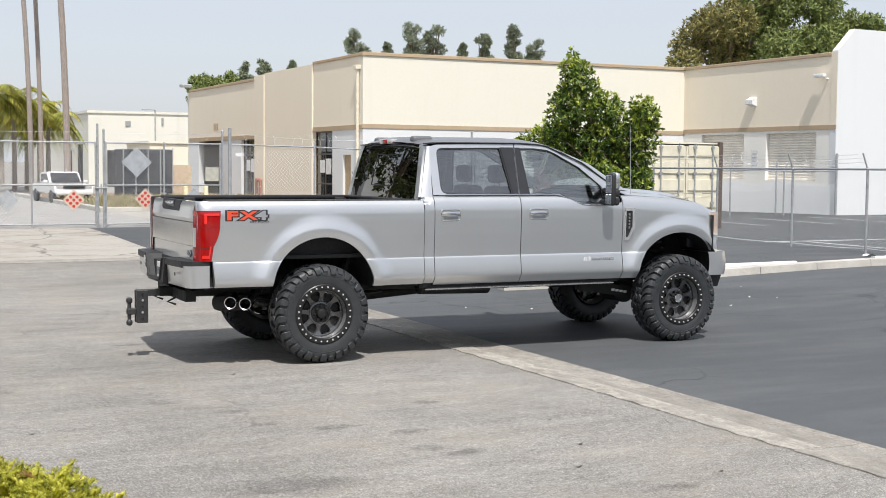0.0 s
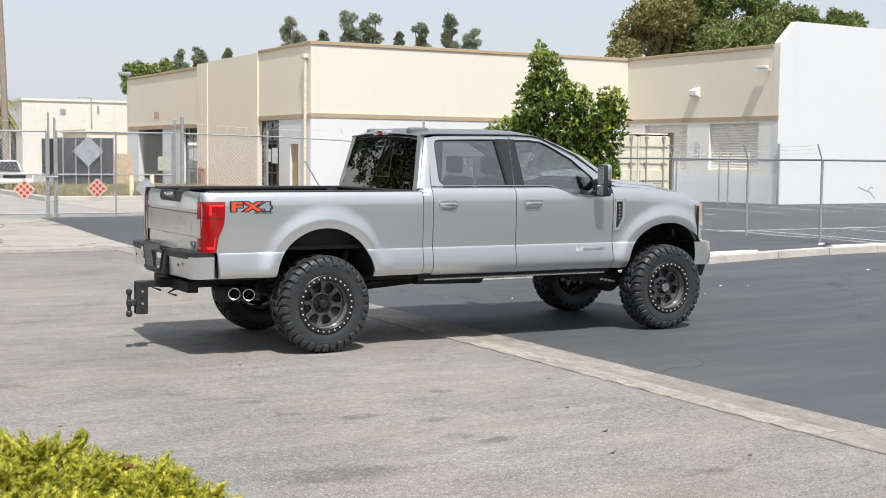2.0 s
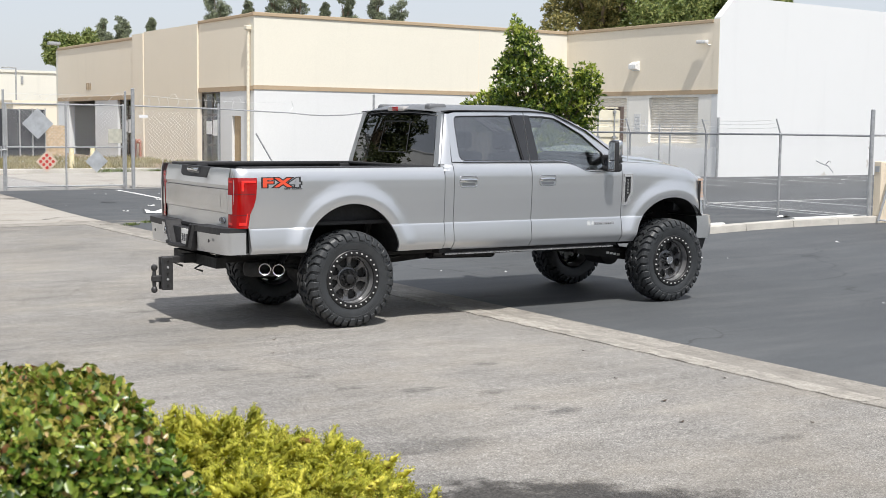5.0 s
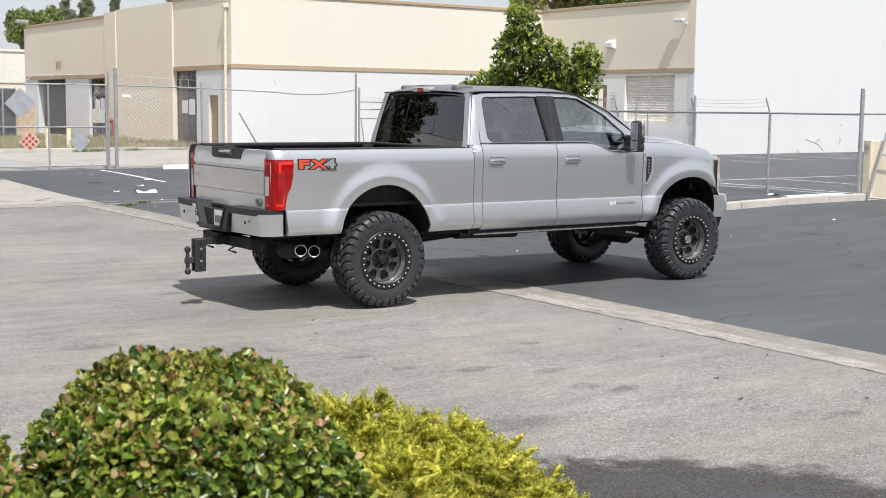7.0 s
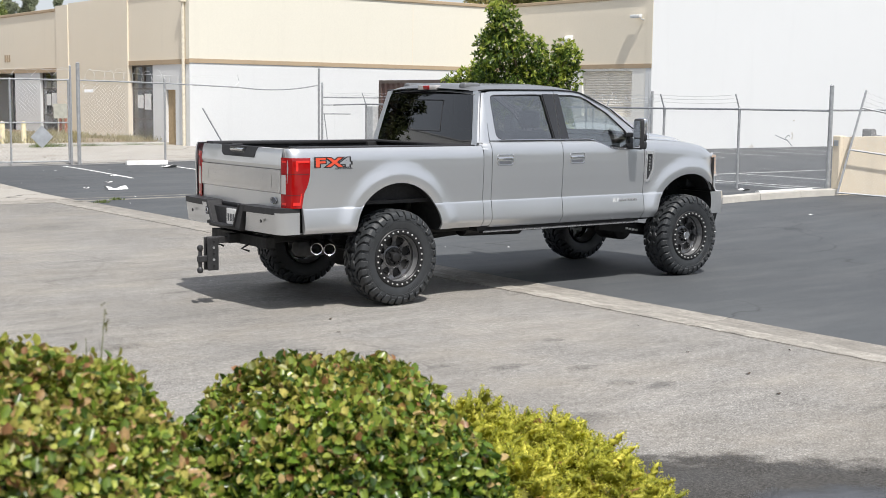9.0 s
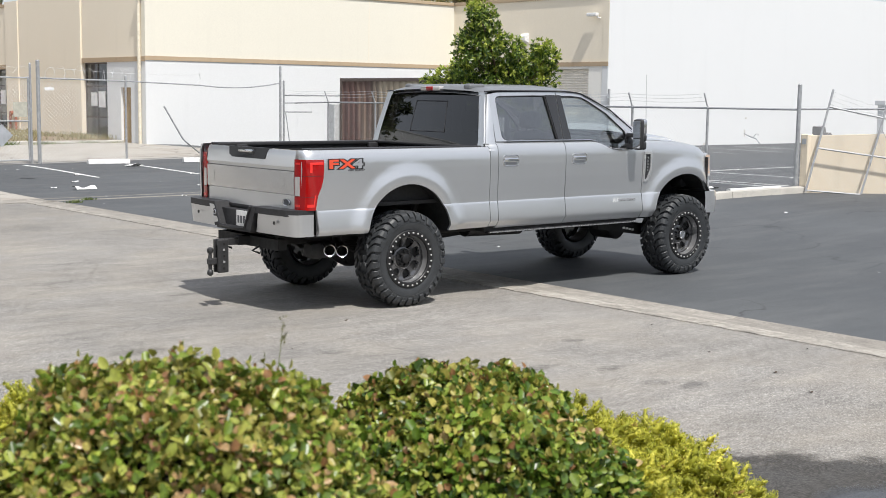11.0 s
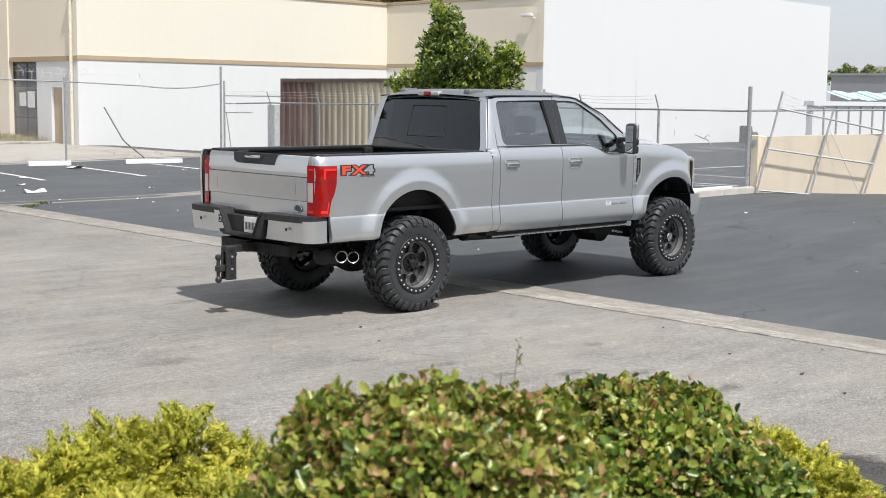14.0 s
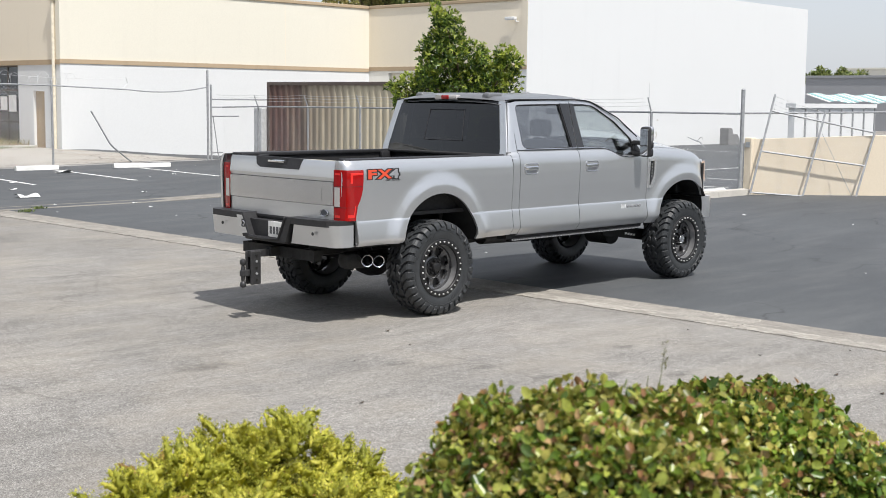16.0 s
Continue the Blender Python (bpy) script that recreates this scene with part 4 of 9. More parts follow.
def gl(u, v):
    """Across 0..1 and up 0..1 over the leaning leaf."""
    s = lerp(-0.10, 2.06, u) + 0.43 * v
    out = lerp(0.30, 0.04, v)
    return Vector((19.0 + 0.7071 * (s - out), 16.85 - 0.7071 * (s + out), lerp(lerp(0.23, 0.10, u), lerp(1.92, 1.49, u), v)))
for u in (0.0, 0.5, 1.0):
    rail(leaf_gate, [gl(u, 0), gl(u, (1.20, 1.15, 1.02)[int(u * 2)])], 0.022)
for v_, u1 in ((0.01, 0.5), (0.51, 1.0), (1.0, 1.0)):
    rail(leaf_gate, [gl(0, v_), gl(u1, v_)], 0.019)
rail(leaf_gate, [gl(0.52, 0.85), gl(0.98, 0.02)], 0.005)
bm = bmesh.new()
for s in (1, -1):
    for k in range(-14, 30):
        a, b = k / 30, k / 30 + 0.72 * 1.0
        if s < 0:
            p0, p1 = (a, 1.0), (b, 0.03)
        else:
            p0, p1 = (a, 0.03), (b, 1.0)
        ts = [t for t in (max(0, -a / (b - a)), min(1, (1 - a) / (b - a)))]
        if ts[1] > ts[0]:
            A = gl(lerp(p0[0], p1[0], ts[0]), lerp(p0[1], p1[1], ts[0]))
            B = gl(lerp(p0[0], p1[0], ts[1]), lerp(p0[1], p1[1], ts[1]))
            tube(bm, [A, B], 0.0013, 3, caps=False)
tagged(part("mesh_wire", bm, WIRE, leaf_gate), kind="stuff")
for k in range(4):
    wire_strand(leaf_gate, sag(gl(0.0, 1.18 - 0.05 * k), gl(0.5, 1.13 - 0.05 * k), 0.03), 0.003)

# fence and walls of the neighbouring yard, past the sand wall
far_fence = thing("chain_link_fence", "far chain-link fence behind the yard wall", "fence")
for k in range(8):
    x = 23.5 + 2.2 * k
    post(far_fence, x, 15.9 - 0.15 * k, 0.1, 1.95, 0.03, (0.05, -0.15, 0.25))
rail(far_fence, [(18.9, 17.1, 1.86), (23.5, 15.9, 1.9), (38.9, 14.8, 1.9)])
bm = bmesh.new()
chain_link(bm, (23.5, 15.9), (38.9, 14.8), 0.2, 1.88, 0.1, 0.0014)
tagged(part("mesh_wire", bm, WIRE, far_fence), kind="stuff")

# dock barriers of concrete, standing by the fence
for x, y, r, pts in ((44.4, 33.6, 8, [(-0.30, 0), (-0.31, 0.74), (-0.05, 0.76), (0.10, 0.70), (0.36, 0)]), (45.05, 33.75, 4, [(-0.28, 0), (-0.30, 0.46), (0.08, 0.48), (0.20, 0.38), (0.42, 0)])):
    bm = bmesh.new()
    prism(bm, pts, -0.2, 0.2, "y")
    ob = lone("concrete_barrier", bm, plain("barrier_concrete", (0.25, 0.25, 0.25), 0.9), "dark grey concrete barrier block standing on the lot", "barrier", "barrier blocks")
    ob.matrix_world = pose(x, y, 0.2, 0, 0, r)

# ---- containers ----


def container(name, length, label, m, paint, rust, doors):
    ob = thing(name, label, "container", m)
    w, h = 2.44, 2.59
    pts = []
    n = int(length / 0.28)
    for i in range(n):
        x = 0.12 + (length - 0.24) * i / n
        d = (length - 0.24) / n
        pts += [(x, 0.0), (x + d * 0.32, 0.0), (x + d * 0.5, 0.036), (x + d * 0.82, 0.036)]
    pts.append((length - 0.12, 0.0))
    for y, s in ((0.02, 1), (w - 0.02, -1)):
        bm = bmesh.new()
        lo = [bm.verts.new((px, y + s * py, 0.15)) for px, py in pts]
        hi = [bm.verts.new((px, y + s * py, h - 0.1)) for px, py in pts]
        for k in range(len(pts) - 1):
            bm.faces.new((lo[k], lo[k + 1], hi[k + 1], hi[k]))
        part("side_panel", bm, rust if rust else paint, ob, "corrugated steel side")
    for x in (0.0, length - 0.12):
        for y in (0.0, w - 0.12):
            bm = bmesh.new()
            box(bm, x, x + 0.12, y, y + 0.12, 0, h)
            part("corner_post", bm, RAIL_DARK if rust and (x > 1 or y < 0.01) else paint, ob)
    for z0, z1 in ((0.02, 0.15), (h - 0.1, h)):
        for y in (0.0, w - 0.1):
            bm = bmesh.new()
            box(bm, 0.12, length - 0.12, y, y + 0.1, z0, z1)
            part("side_rail", bm, RAIL_DARK if rust and z0 > 1 else paint, ob)
    bm = bmesh.new()
    box(bm, 0.1, length - 0.1, 0.1, w - 0.1, h - 0.06, h - 0.02)
    box(bm, 0.1, length - 0.1, 0.1, w - 0.1, 0.1, 0.15)
    box(bm, length - 0.06, length - 0.02, 0.12, w - 0.12, 0.15, h - 0.1)
    part("roof_panel", bm, paint, ob)
    for k in range(2):
        door = new("door")
        door.parent = ob
        y0 = 0.12 + k * (w / 2 - 0.11)
        y1 = y0 + w / 2 - 0.13
        bm = bmesh.new()
        box(bm, 0.02, 0.06, y0, y1, 0.17, h - 0.12)
        for j in range(5):
            z = 0.35 + j * 0.46
            box(bm, -0.012, 0.019, y0 + 0.06, y1 - 0.06, z, z + 0.3, 0.01, 1)
        part("leaf", bm, paint, door, "closed cream container door")
        for yy in (y0 + 0.25, y1 - 0.25):
            bm = bmesh.new()
            tube(bm, [(-0.045, yy, 0.1), (-0.045, yy, h - 0.05)], 0.02, 8)
            for z in (0.2, 0.9, 1.7, 2.4):
                box(bm, -0.06, 0.02, yy - 0.05, yy + 0.05, z, z + 0.07)
            tube(bm, [(-0.06, yy, 1.2), (-0.06, yy + 0.35, 1.2)], 0.014, 6)
            part("lock_bar", bm, doors, door, "lock bar with cams")
    return ob


CREAM_STEEL = plain("cream_container_paint", (0.74, 0.69, 0.54), 0.55, 0, 0.12, 2.0)
RAIL_DARK, GREY_BOX = plain("dark_rail", (0.12, 0.09, 0.075), 0.6), plain("pale_grey_steel", (0.55, 0.56, 0.56), 0.5)
m = Mat("rusty_container_paint", 0.65)
_n = m.noise(0.9, 6, 0.7, m.stretch(1.3, 1, 0.25))
_x = m.t.nodes.new("ShaderNodeSeparateXYZ")
m.t.links.new(m.coord, _x.inputs[0])
_f = m.math("ADD", m.math("MULTIPLY", m.math("SUBTRACT", 6.06, _x.outputs[0]), 0.16), m.math("MULTIPLY", m.noise(1.2, 4, 0.6, m.stretch(1.5, 1, 0.3)), 0.5))
m.put(Base_Color=m.mix(m.ramp(_f, (0.42, 1.0), (0.85, 0.12)), (0.62, 0.55, 0.40), m.ramp(_n, (0.3, (0.075, 0.05, 0.048)), (0.55, (0.15, 0.085, 0.07)), (0.75, (0.24, 0.16, 0.12)))))
RUSTY = m.m
bm = bmesh.new()
box(bm, -0.62, -0.12, 0.1, 0.5, 0.0, 1.55, 0.02, 1)
cab = part("meter_cabinet", bm, GREY_BOX, None)
cab.matrix_world = pose(20.28, 34.3, ground_z(19.5, 33))
tagged(cab, "pale grey steel cabinet beside the container", "cabinet")
container("shipping_container", 6.06, "old shipping container, cream doors, rust-stained corrugated side", pose(22.28, 28.3, -0.05, 0, 0, 90), CREAM_STEEL, RUSTY, STEEL)

# ---- pickup truck ----
PAINT = car_paint("silver_metallic_paint", (0.64, 0.653, 0.667))
SATIN = plain("satin_silver_trim", (0.60, 0.60, 0.60), 0.28, 0.9, 0.05, 4)
BRIGHT = plain("bright_silver_trim", (0.56, 0.572, 0.588), 0.17, 0.85, 0.04, 5, coat=0.5)
GATE_TRIM = plain("satin_tailgate_trim", (0.62, 0.622, 0.625), 0.22, 0.95, 0.04, 5, coat=0.5)
BADGE = plain("badge_silver", (0.74, 0.75, 0.76), 0.3, 0.2, 0.04, 5)
ROOF_GREY = plain("dark_roof_grey", (0.13, 0.135, 0.142), 0.4, 0.0, 0.06, 6, coat=0.3)
VENT_SILVER = plain("vent_silver", (0.62, 0.63, 0.64), 0.25, 0.6, 0.05, 5)
CHROME = plain("chrome", (0.72, 0.73, 0.74), 0.08, 1.0, 0.03, 5)
BLACK = plain("black_plastic", (0.022, 0.022, 0.024), 0.55, 0, 0.2, 20, bump=0.15)
GLOSS_BLACK = plain("gloss_black_trim", (0.03, 0.031, 0.034), 0.14, 0, 0.1, 5)
UNDER = plain("underbody_black", (0.018, 0.018, 0.018), 0.7, 0.1, 0.3, 8)
RUBBER = plain("tyre_rubber", (0.033, 0.036, 0.039), 0.5, 0, 0.18, 12, bump=0.2)
RIM = plain("dark_grey_wheel_paint", (0.12, 0.12, 0.124), 0.24, 0.6, 0.1, 10, coat=0.5)
BARREL = plain("machined_barrel", (0.34, 0.34, 0.345), 0.34, 0.6, 0.12, 10)
RING = plain("black_beadlock_ring", (0.02, 0.02, 0.021), 0.4, 0.3, 0.1, 10)
BOLT = plain("zinc_bolt", (0.66, 0.66, 0.65), 0.4, 0.3, 0.05, 9)
RAW_STEEL = plain("cast_steel", (0.055, 0.055, 0.057), 0.5, 0.5, 0.25, 20)
RED_LENS = Mat("red_lens", 0.08)
RED_LENS.put(Base_Color=RED_LENS.ramp(RED_LENS.noise(2, 2), (0.3, (0.30, 0.004, 0.005)), (0.7, (0.38, 0.006, 0.007))), Coat_Weight=0.3, Coat_Roughness=0.03)
RED_LENS = RED_LENS.m
RED_BAR = plain("red_light_bar", (0.75, 0.03, 0.025), 0.2, 0, 0.06, 4, coat=0.3)
CLEAR_LENS = plain("clear_lens", (0.55, 0.52, 0.50), 0.1, 0.2, 0.1, 4, coat=1.0)
AMBER = plain("amber_lens", (0.64, 0.44, 0.33), 0.15, 0.1, 0.1, 30, coat=1.0)
DECAL_RED = plain("decal_red", (0.72, 0.085, 0.04), 0.4, 0, 0.05, 5)
DECAL_SILVER = plain("decal_silver", (0.30, 0.31, 0.33), 0.4, 0, 0.1, 5)
DECAL_GREY = plain("decal_grey", (0.085, 0.088, 0.095), 0.4, 0, 0.05, 5)
PRIVACY, CLEAR_GLASS = glass("privacy_glass", (0.56, 0.57, 0.585), 0.22, 3.0), glass("door_glass", (0.95, 0.985, 0.975), 0.18, 3.0)
REAR_GLASS = glass("rear_privacy_glass", (0.03, 0.032, 0.035), 0.045, 2.6)
MIRROR = plain("mirror_glass", (0.8, 0.8, 0.8), 0.03, 1.0, 0.01)
SEAT = plain("dark_seat_leather", (0.035, 0.035, 0.038), 0.5, 0, 0.15, 10)
BEDLINER = plain("bed_liner", (0.02, 0.02, 0.021), 0.8, 0, 0.2, 30, bump=0.4)
PLATE_WHITE = plain("plate_white", (0.72, 0.72, 0.70), 0.5)

TRUCK_AT = pose(4.28, 12.31, 0.0, 0, 0, -0.35)
truck = thing("pickup_truck", "lifted silver crew-cab pickup truck on black off-road wheels", "pickup truck", TRUCK_AT)

SIDE = [(0.60, 0.90), (0.66, 0.925), (0.70, 0.950), (0.735, 0.975), (0.76, 0.996), (0.775, 1.006), (0.79, 1.010), (0.81, 1.0105), (0.87, 1.004), (0.93, 0.996), (0.962, 0.991), (0.972, 0.9885), (0.978, 0.9845), (0.986, 0.984),
        (1.05, 0.9865), (1.2, 0.995), (1.35, 0.999), (1.43, 0.997), (1.48, 0.991), (1.515, 0.982), (1.54, 0.970), (1.56, 0.952), (1.575, 0.928)]
REAR_ARCH, FRONT_ARCH = (0.0, 0.70, 0.505, 0.49), (4.065, 0.70, 0.545, 0.475)


def arch_r(arch, x, z):
    cx, cz, a, b = arch
    return math.hypot((x - cx) / a, (z - cz) / b)


def side_w(x, z):
    """Half the body's width at a place on its side."""
    w = pick(SIDE, z + (0.032 * smooth_step((z - 1.3) / 0.2) if x < 1.04 else 0))
    for arch in (REAR_ARCH, FRONT_ARCH):
        r = arch_r(arch, x, z)
        if r < 1.47:
            t = min(1.0, (1.47 - r) / 0.30)
            w += 0.033 * (t * t * (1.5 - 0.5 * t) if t < 0.5 else lerp(0.3125, 1.0, (t - 0.5) * 2)) - 0.006 * smooth_step((1.10 - r) / 0.1)
    if x < -1.06:
        t = min(1.0, (-1.06 - x) / 0.13)
        w -= 0.07 * (1 - math.sqrt(max(0.0, 1 - t * t)))
    if x > 4.15:
        w -= 0.10 * min(1.0, (x - 4.15) / 0.42) ** 2.2
    return w


def glass_w(z):
    return 0.945 - (z - 1.575) * 0.27


def cab_w(x, z):
    return side_w(x, z) if z < 1.55 else glass_w(z)


def shell(bm, rows, s, depth=0.022):
    """A panel from rows of (x, half width, z), with an inner face and closed edges; s is the side."""
    outer = [[bm.verts.new((x, s * w, z)) for x, w, z in row] for row in rows]
    inner = [[bm.verts.new((x, s * (w - depth), z)) for x, w, z in row] for row in rows]
    n, m = len(rows), len(rows[0])
    for i in range(n - 1):
        for j in range(m - 1):
            bm.faces.new((outer[i][j], outer[i + 1][j], outer[i + 1][j + 1], outer[i][j + 1]))
            bm.faces.new((inner[i][j], inner[i][j + 1], inner[i + 1][j + 1], inner[i + 1][j]))
    for i in range(n - 1):
        for j in (0, m - 1):
            bm.faces.new((outer[i][j], inner[i][j], inner[i + 1][j], outer[i + 1][j]))
    for j in range(m - 1):
        for i in (0, n - 1):
            bm.faces.new((outer[i][j], outer[i][j + 1], inner[i][j + 1], inner[i][j]))


def columns(x0, x1, arch, low, d=0.016):
    """Stations along the body, closer where the wheel arch rises, with the lower edge at each."""
    xs = set()
    if arch:
        cx, cz, a, b = arch
        for k in range(65):
            xs.add(round(cx + a * math.cos(math.pi * k / 64), 4))
        xs |= {round(v, 4) for v in steps(x0, cx - a, d)[:-1]} | {round(v, 4) for v in steps(cx + a, x1, d)[1:]}
    else:
        xs = {round(v, 4) for v in steps(x0, x1, d)}
    out = []
    for x in sorted(v for v in xs if x0 - 1e-6 <= v <= x1 + 1e-6):
        z = low(x)
        if arch:
            cx, cz, a, b = arch
            t = 1 - ((x - cx) / a) ** 2
            if t > 0:
                z = max(z, cz + b * math.sqrt(t))
        out.append((x, z))
    return out


LEVELS = [0.70, 0.72, 0.745, 0.76, 0.775, 0.79, 0.81, 0.84, 0.87, 0.90, 0.93, 0.95, 0.962, 0.972, 0.978, 0.986, 1.0, 1.02] + [1.04 + 0.0135 * k for k in range(30)] + [1.45, 1.47, 1.49, 1.505, 1.52, 1.535, 1.548, 1.56, 1.575]


def levels_between(lo, hi):
    """The body's fixed height lines, drawn together below lo and above hi."""
    n = len(LEVELS)
    return [min(hi - 2e-4 * (n - 1 - j), max(lo + 2e-4 * j, z)) for j, z in enumerate(LEVELS)]


def panel(name, s, cols, high, label="", widen=None, material=None):
    rows = []
    for x, lo in cols:
        hi = high(x)
        rows.append([])
        for z in levels_between(lo, hi):
            zz = z + (1.575 - hi) * smooth_step((z - 1.15) / 0.3) if widen else z
            rows[-1].append((x, side_w(x, zz) if not widen else side_w(x, z) - pick(SIDE, z) + pick(SIDE, zz), z))
    bm = bmesh.new()
    shell(bm, rows, s)
    return part(name, bm, material or PAINT, truck, label, angle=28)


def ring(bm, outer, inner, width, s, depth=0.03, k=5):
    """A frame between two outlines of (x, z) with matching corners."""
    n = len(outer)
    rows = []
    for i in range(n):
        for t in range(k):
            u = t / k
            a = (lerp(outer[i][0], outer[(i + 1) % n][0], u), lerp(outer[i][1], outer[(i + 1) % n][1], u))
            b = (lerp(inner[i][0], inner[(i + 1) % n][0], u), lerp(inner[i][1], inner[(i + 1) % n][1], u))
            rows.append((a, b))
    vs = [[bm.verts.new((x, s * (width(z) - d), z)) for x, z in r for d in (0, depth)] for r in rows]
    m = len(vs)
    for i in range(m):
        a, b = vs[i], vs[(i + 1) % m]
        bm.faces.new((a[0], b[0], b[2], a[2]))
        bm.faces.new((a[1], a[3], b[3], b[1]))
        bm.faces.new((a[0], a[1], b[1], b[0]))
        bm.faces.new((a[2], b[2], b[3], a[3]))


def round_corners(pts, r=0.05, k=4):
    out = []
    n = len(pts)
    for i in range(n):
        p, a, b = Vector((*pts[i], 0)), Vector((*pts[i - 1], 0)), Vector((*pts[(i + 1) % n], 0))
        la, lb = (a - p).length, (b - p).length
        rr = min(r, la * 0.45, lb * 0.45)
        A, B = p + (a - p) / la * rr, p + (b - p) / lb * rr
        for j in range(k + 1):
            t = j / k
            q = A * (1 - t) ** 2 + p * 2 * t * (1 - t) + B * t * t
            out.append((q.x, q.y))
    return out


def pane(bm, pts, width, s, inset, thick=0.005):
    """A pane over an outline of (x, z)."""
    for d, flip in ((inset, False), (inset + thick, True)):
        v = [bm.verts.new((x, s * (width(z) - d), z)) for x, z in pts]
        bm.faces.new(v[::-1] if flip else v)


BED_TOP = 1.528


def fender_top(x):
    return pick([(3.3, 1.575), (3.6, 1.562), (4.0, 1.535), (4.3, 1.495), (4.45, 1.455), (4.57, 1.40)], x)


for s in (-1, 1):
    panel("bed_side", s, columns(-1.19, 1.038, REAR_ARCH, lambda x: 0.988 if x < -1.062 else 0.745 if x < 0 else 0.715), lambda x: BED_TOP, "silver bed side with a flared wheel arch")
    # cab corner behind the rear door
    rows = []
    for z in LEVELS[1:] + steps(1.60, 2.06, 0.025):
        xr = 1.003 + 0.11 * smooth_step((z - 1.5) / 0.6) + 0.041 * (1 - smooth_step((z - 1.49) / 0.07))
        xd = 1.147 + 0.03 * smooth_step((z - 1.6) / 0.45)
        rows.append([(x, cab_w(x, z) - (0.035 * (1 - (i / 5)) ** 2 if z > 1.5 else 0), z) for i, x in enumerate(steps(xr, xd, (xd - xr) / 5))])
    bm = bmesh.new()
    shell(bm, rows, s)
    part("cab_corner", bm, PAINT, truck, angle=28)
    # doors: lower skin, window frame, glass, handle
    for nm, x0, x1, gls in (
            ("rear_door", 1.154, 2.110, PRIVACY),
            ("front_door", 2.118, 3.325, CLEAR_GLASS)):
        door = new(nm)
        door.parent = truck
        tagged(door, "closed silver crew-cab door")
        rows = []
        for x in steps(x0, x1, 0.07):
            hi = 1.578 if x < 2.58 or nm == "rear_door" else pick([(2.58, 1.578), (2.84, 1.482), (3.14, 1.472), (3.325, 1.50)], x)
            rows.append([(x, side_w(x, z), z) for z in levels_between(0.70, hi)])
        bm = bmesh.new()
        shell(bm, rows, s)
        part("door_skin", bm, PAINT, door, angle=28)
        bm = bmesh.new()
        if nm == "rear_door":
            o = [(1.20, 1.58), (1.156, 1.58), (1.156, 1.60), (1.156, 1.66), (1.162, 1.98), (1.168, 2.04), (1.182, 2.06), (1.25, 2.075), (1.80, 2.09), (2.112, 2.092), (2.112, 1.58), (1.60, 1.579), (1.40, 1.579)]
            i_ = [(1.315, 1.587), (1.272, 1.600), (1.25, 1.625), (1.242, 1.67), (1.236, 1.98), (1.243, 2.015), (1.262, 2.034), (1.30, 2.042), (1.80, 2.052), (1.962, 2.052), (2.052, 1.586), (1.60, 1.586), (1.40, 1.586)]
        else:
            o = [(2.119, 1.58), (2.119, 2.092), (2.35, 2.092), (2.52, 2.075), (2.62, 2.04), (2.90, 1.895), (3.18, 1.70), (3.24, 1.62), (3.25, 1.465), (3.10, 1.468), (2.84, 1.475), (2.58, 1.572), (2.40, 1.579)]
            i_ = [(2.228, 1.586), (2.172, 2.05), (2.35, 2.052), (2.50, 2.037), (2.585, 2.005), (2.86, 1.862), (3.10, 1.672), (3.125, 1.62), (3.13, 1.482), (3.08, 1.480), (2.845, 1.487), (2.59, 1.582), (2.40, 1.587)]
        ring(bm, o, i_, glass_w, s)
        part("window_frame", bm, PAINT, door, angle=28)
        bm = bmesh.new()
        ring(bm, i_, [(lerp(a, sum(p[0] for p in i_) / len(i_), 0.035), lerp(b, sum(p[1] for p in i_) / len(i_), 0.035)) for a, b in i_], lambda z: glass_w(z) - 0.004, s, 0.022)
        part("window_seal", bm, BLACK, door)
        bm = bmesh.new()
        pane(bm, i_, glass_w, s, 0.02)
        g = part("door_glass", bm, gls, door, "tinted side glass")
        # dark pillar cover between the windows
        q = [(1.955, 2.057), (2.109, 2.057), (2.109, 1.588), (2.045, 1.588)] if nm == "rear_door" else [(2.121, 2.057), (2.18, 2.057), (2.236, 1.588), (2.121, 1.588)]
        bm = bmesh.new()
        a = [bm.verts.new((x, s * (glass_w(z) + 0.004), z)) for x, z in q]
        b = [bm.verts.new((x, s * (glass_w(z) - 0.006), z)) for x, z in q]
        bm.faces.new(a)
        bm.faces.new(b[::-1])
        for k in range(4):
            bm.faces.new((a[k], a[(k + 1) % 4], b[(k + 1) % 4], b[k]))
        part("pillar_cover", bm, GLOSS_BLACK, door, "gloss black pillar cover")
        # bright strip under the glass
        line = [(1.28, 1.583), (2.109, 1.583)] if nm == "rear_door" else [(2.121, 1.583), (2.52, 1.583), (2.60, 1.57), (2.83, 1.483), (2.90, 1.474), (3.15, 1.47)]
        bm = bmesh.new()
        tube(bm, [(x, s * (side_w(x, min(z, 1.56)) - (0.0 if z > 1.55 else -0.002)), z) for x, z in line], 0.0065, 6)
        part("belt_trim", bm, CHROME, door, "chrome strip under the window")
        hx = 1.215 if nm == "rear_door" else 2.21
        w = side_w(hx + 0.1, 1.385)
        rim = round_corners([(hx, 1.333), (hx, 1.438), (hx + 0.212, 1.438), (hx + 0.212, 1.333)], 0.034, 5)
        bm = bmesh.new()
        prism(bm, rim, *sorted((s * (w - 0.004), s * (w + 0.0015))), "y")
        part("handle_cup", bm, PAINT, door, "silver recess behind the handle")
        # grey pad laid on the cup as the pull's shadow
        bm = bmesh.new()
        prism(bm, round_corners([(hx + 0.03, 1.345), (hx + 0.03, 1.372), (hx + 0.185, 1.372), (hx + 0.185, 1.345)], 0.012, 3), *sorted((s * w, s * (w + 0.0025))), "y")
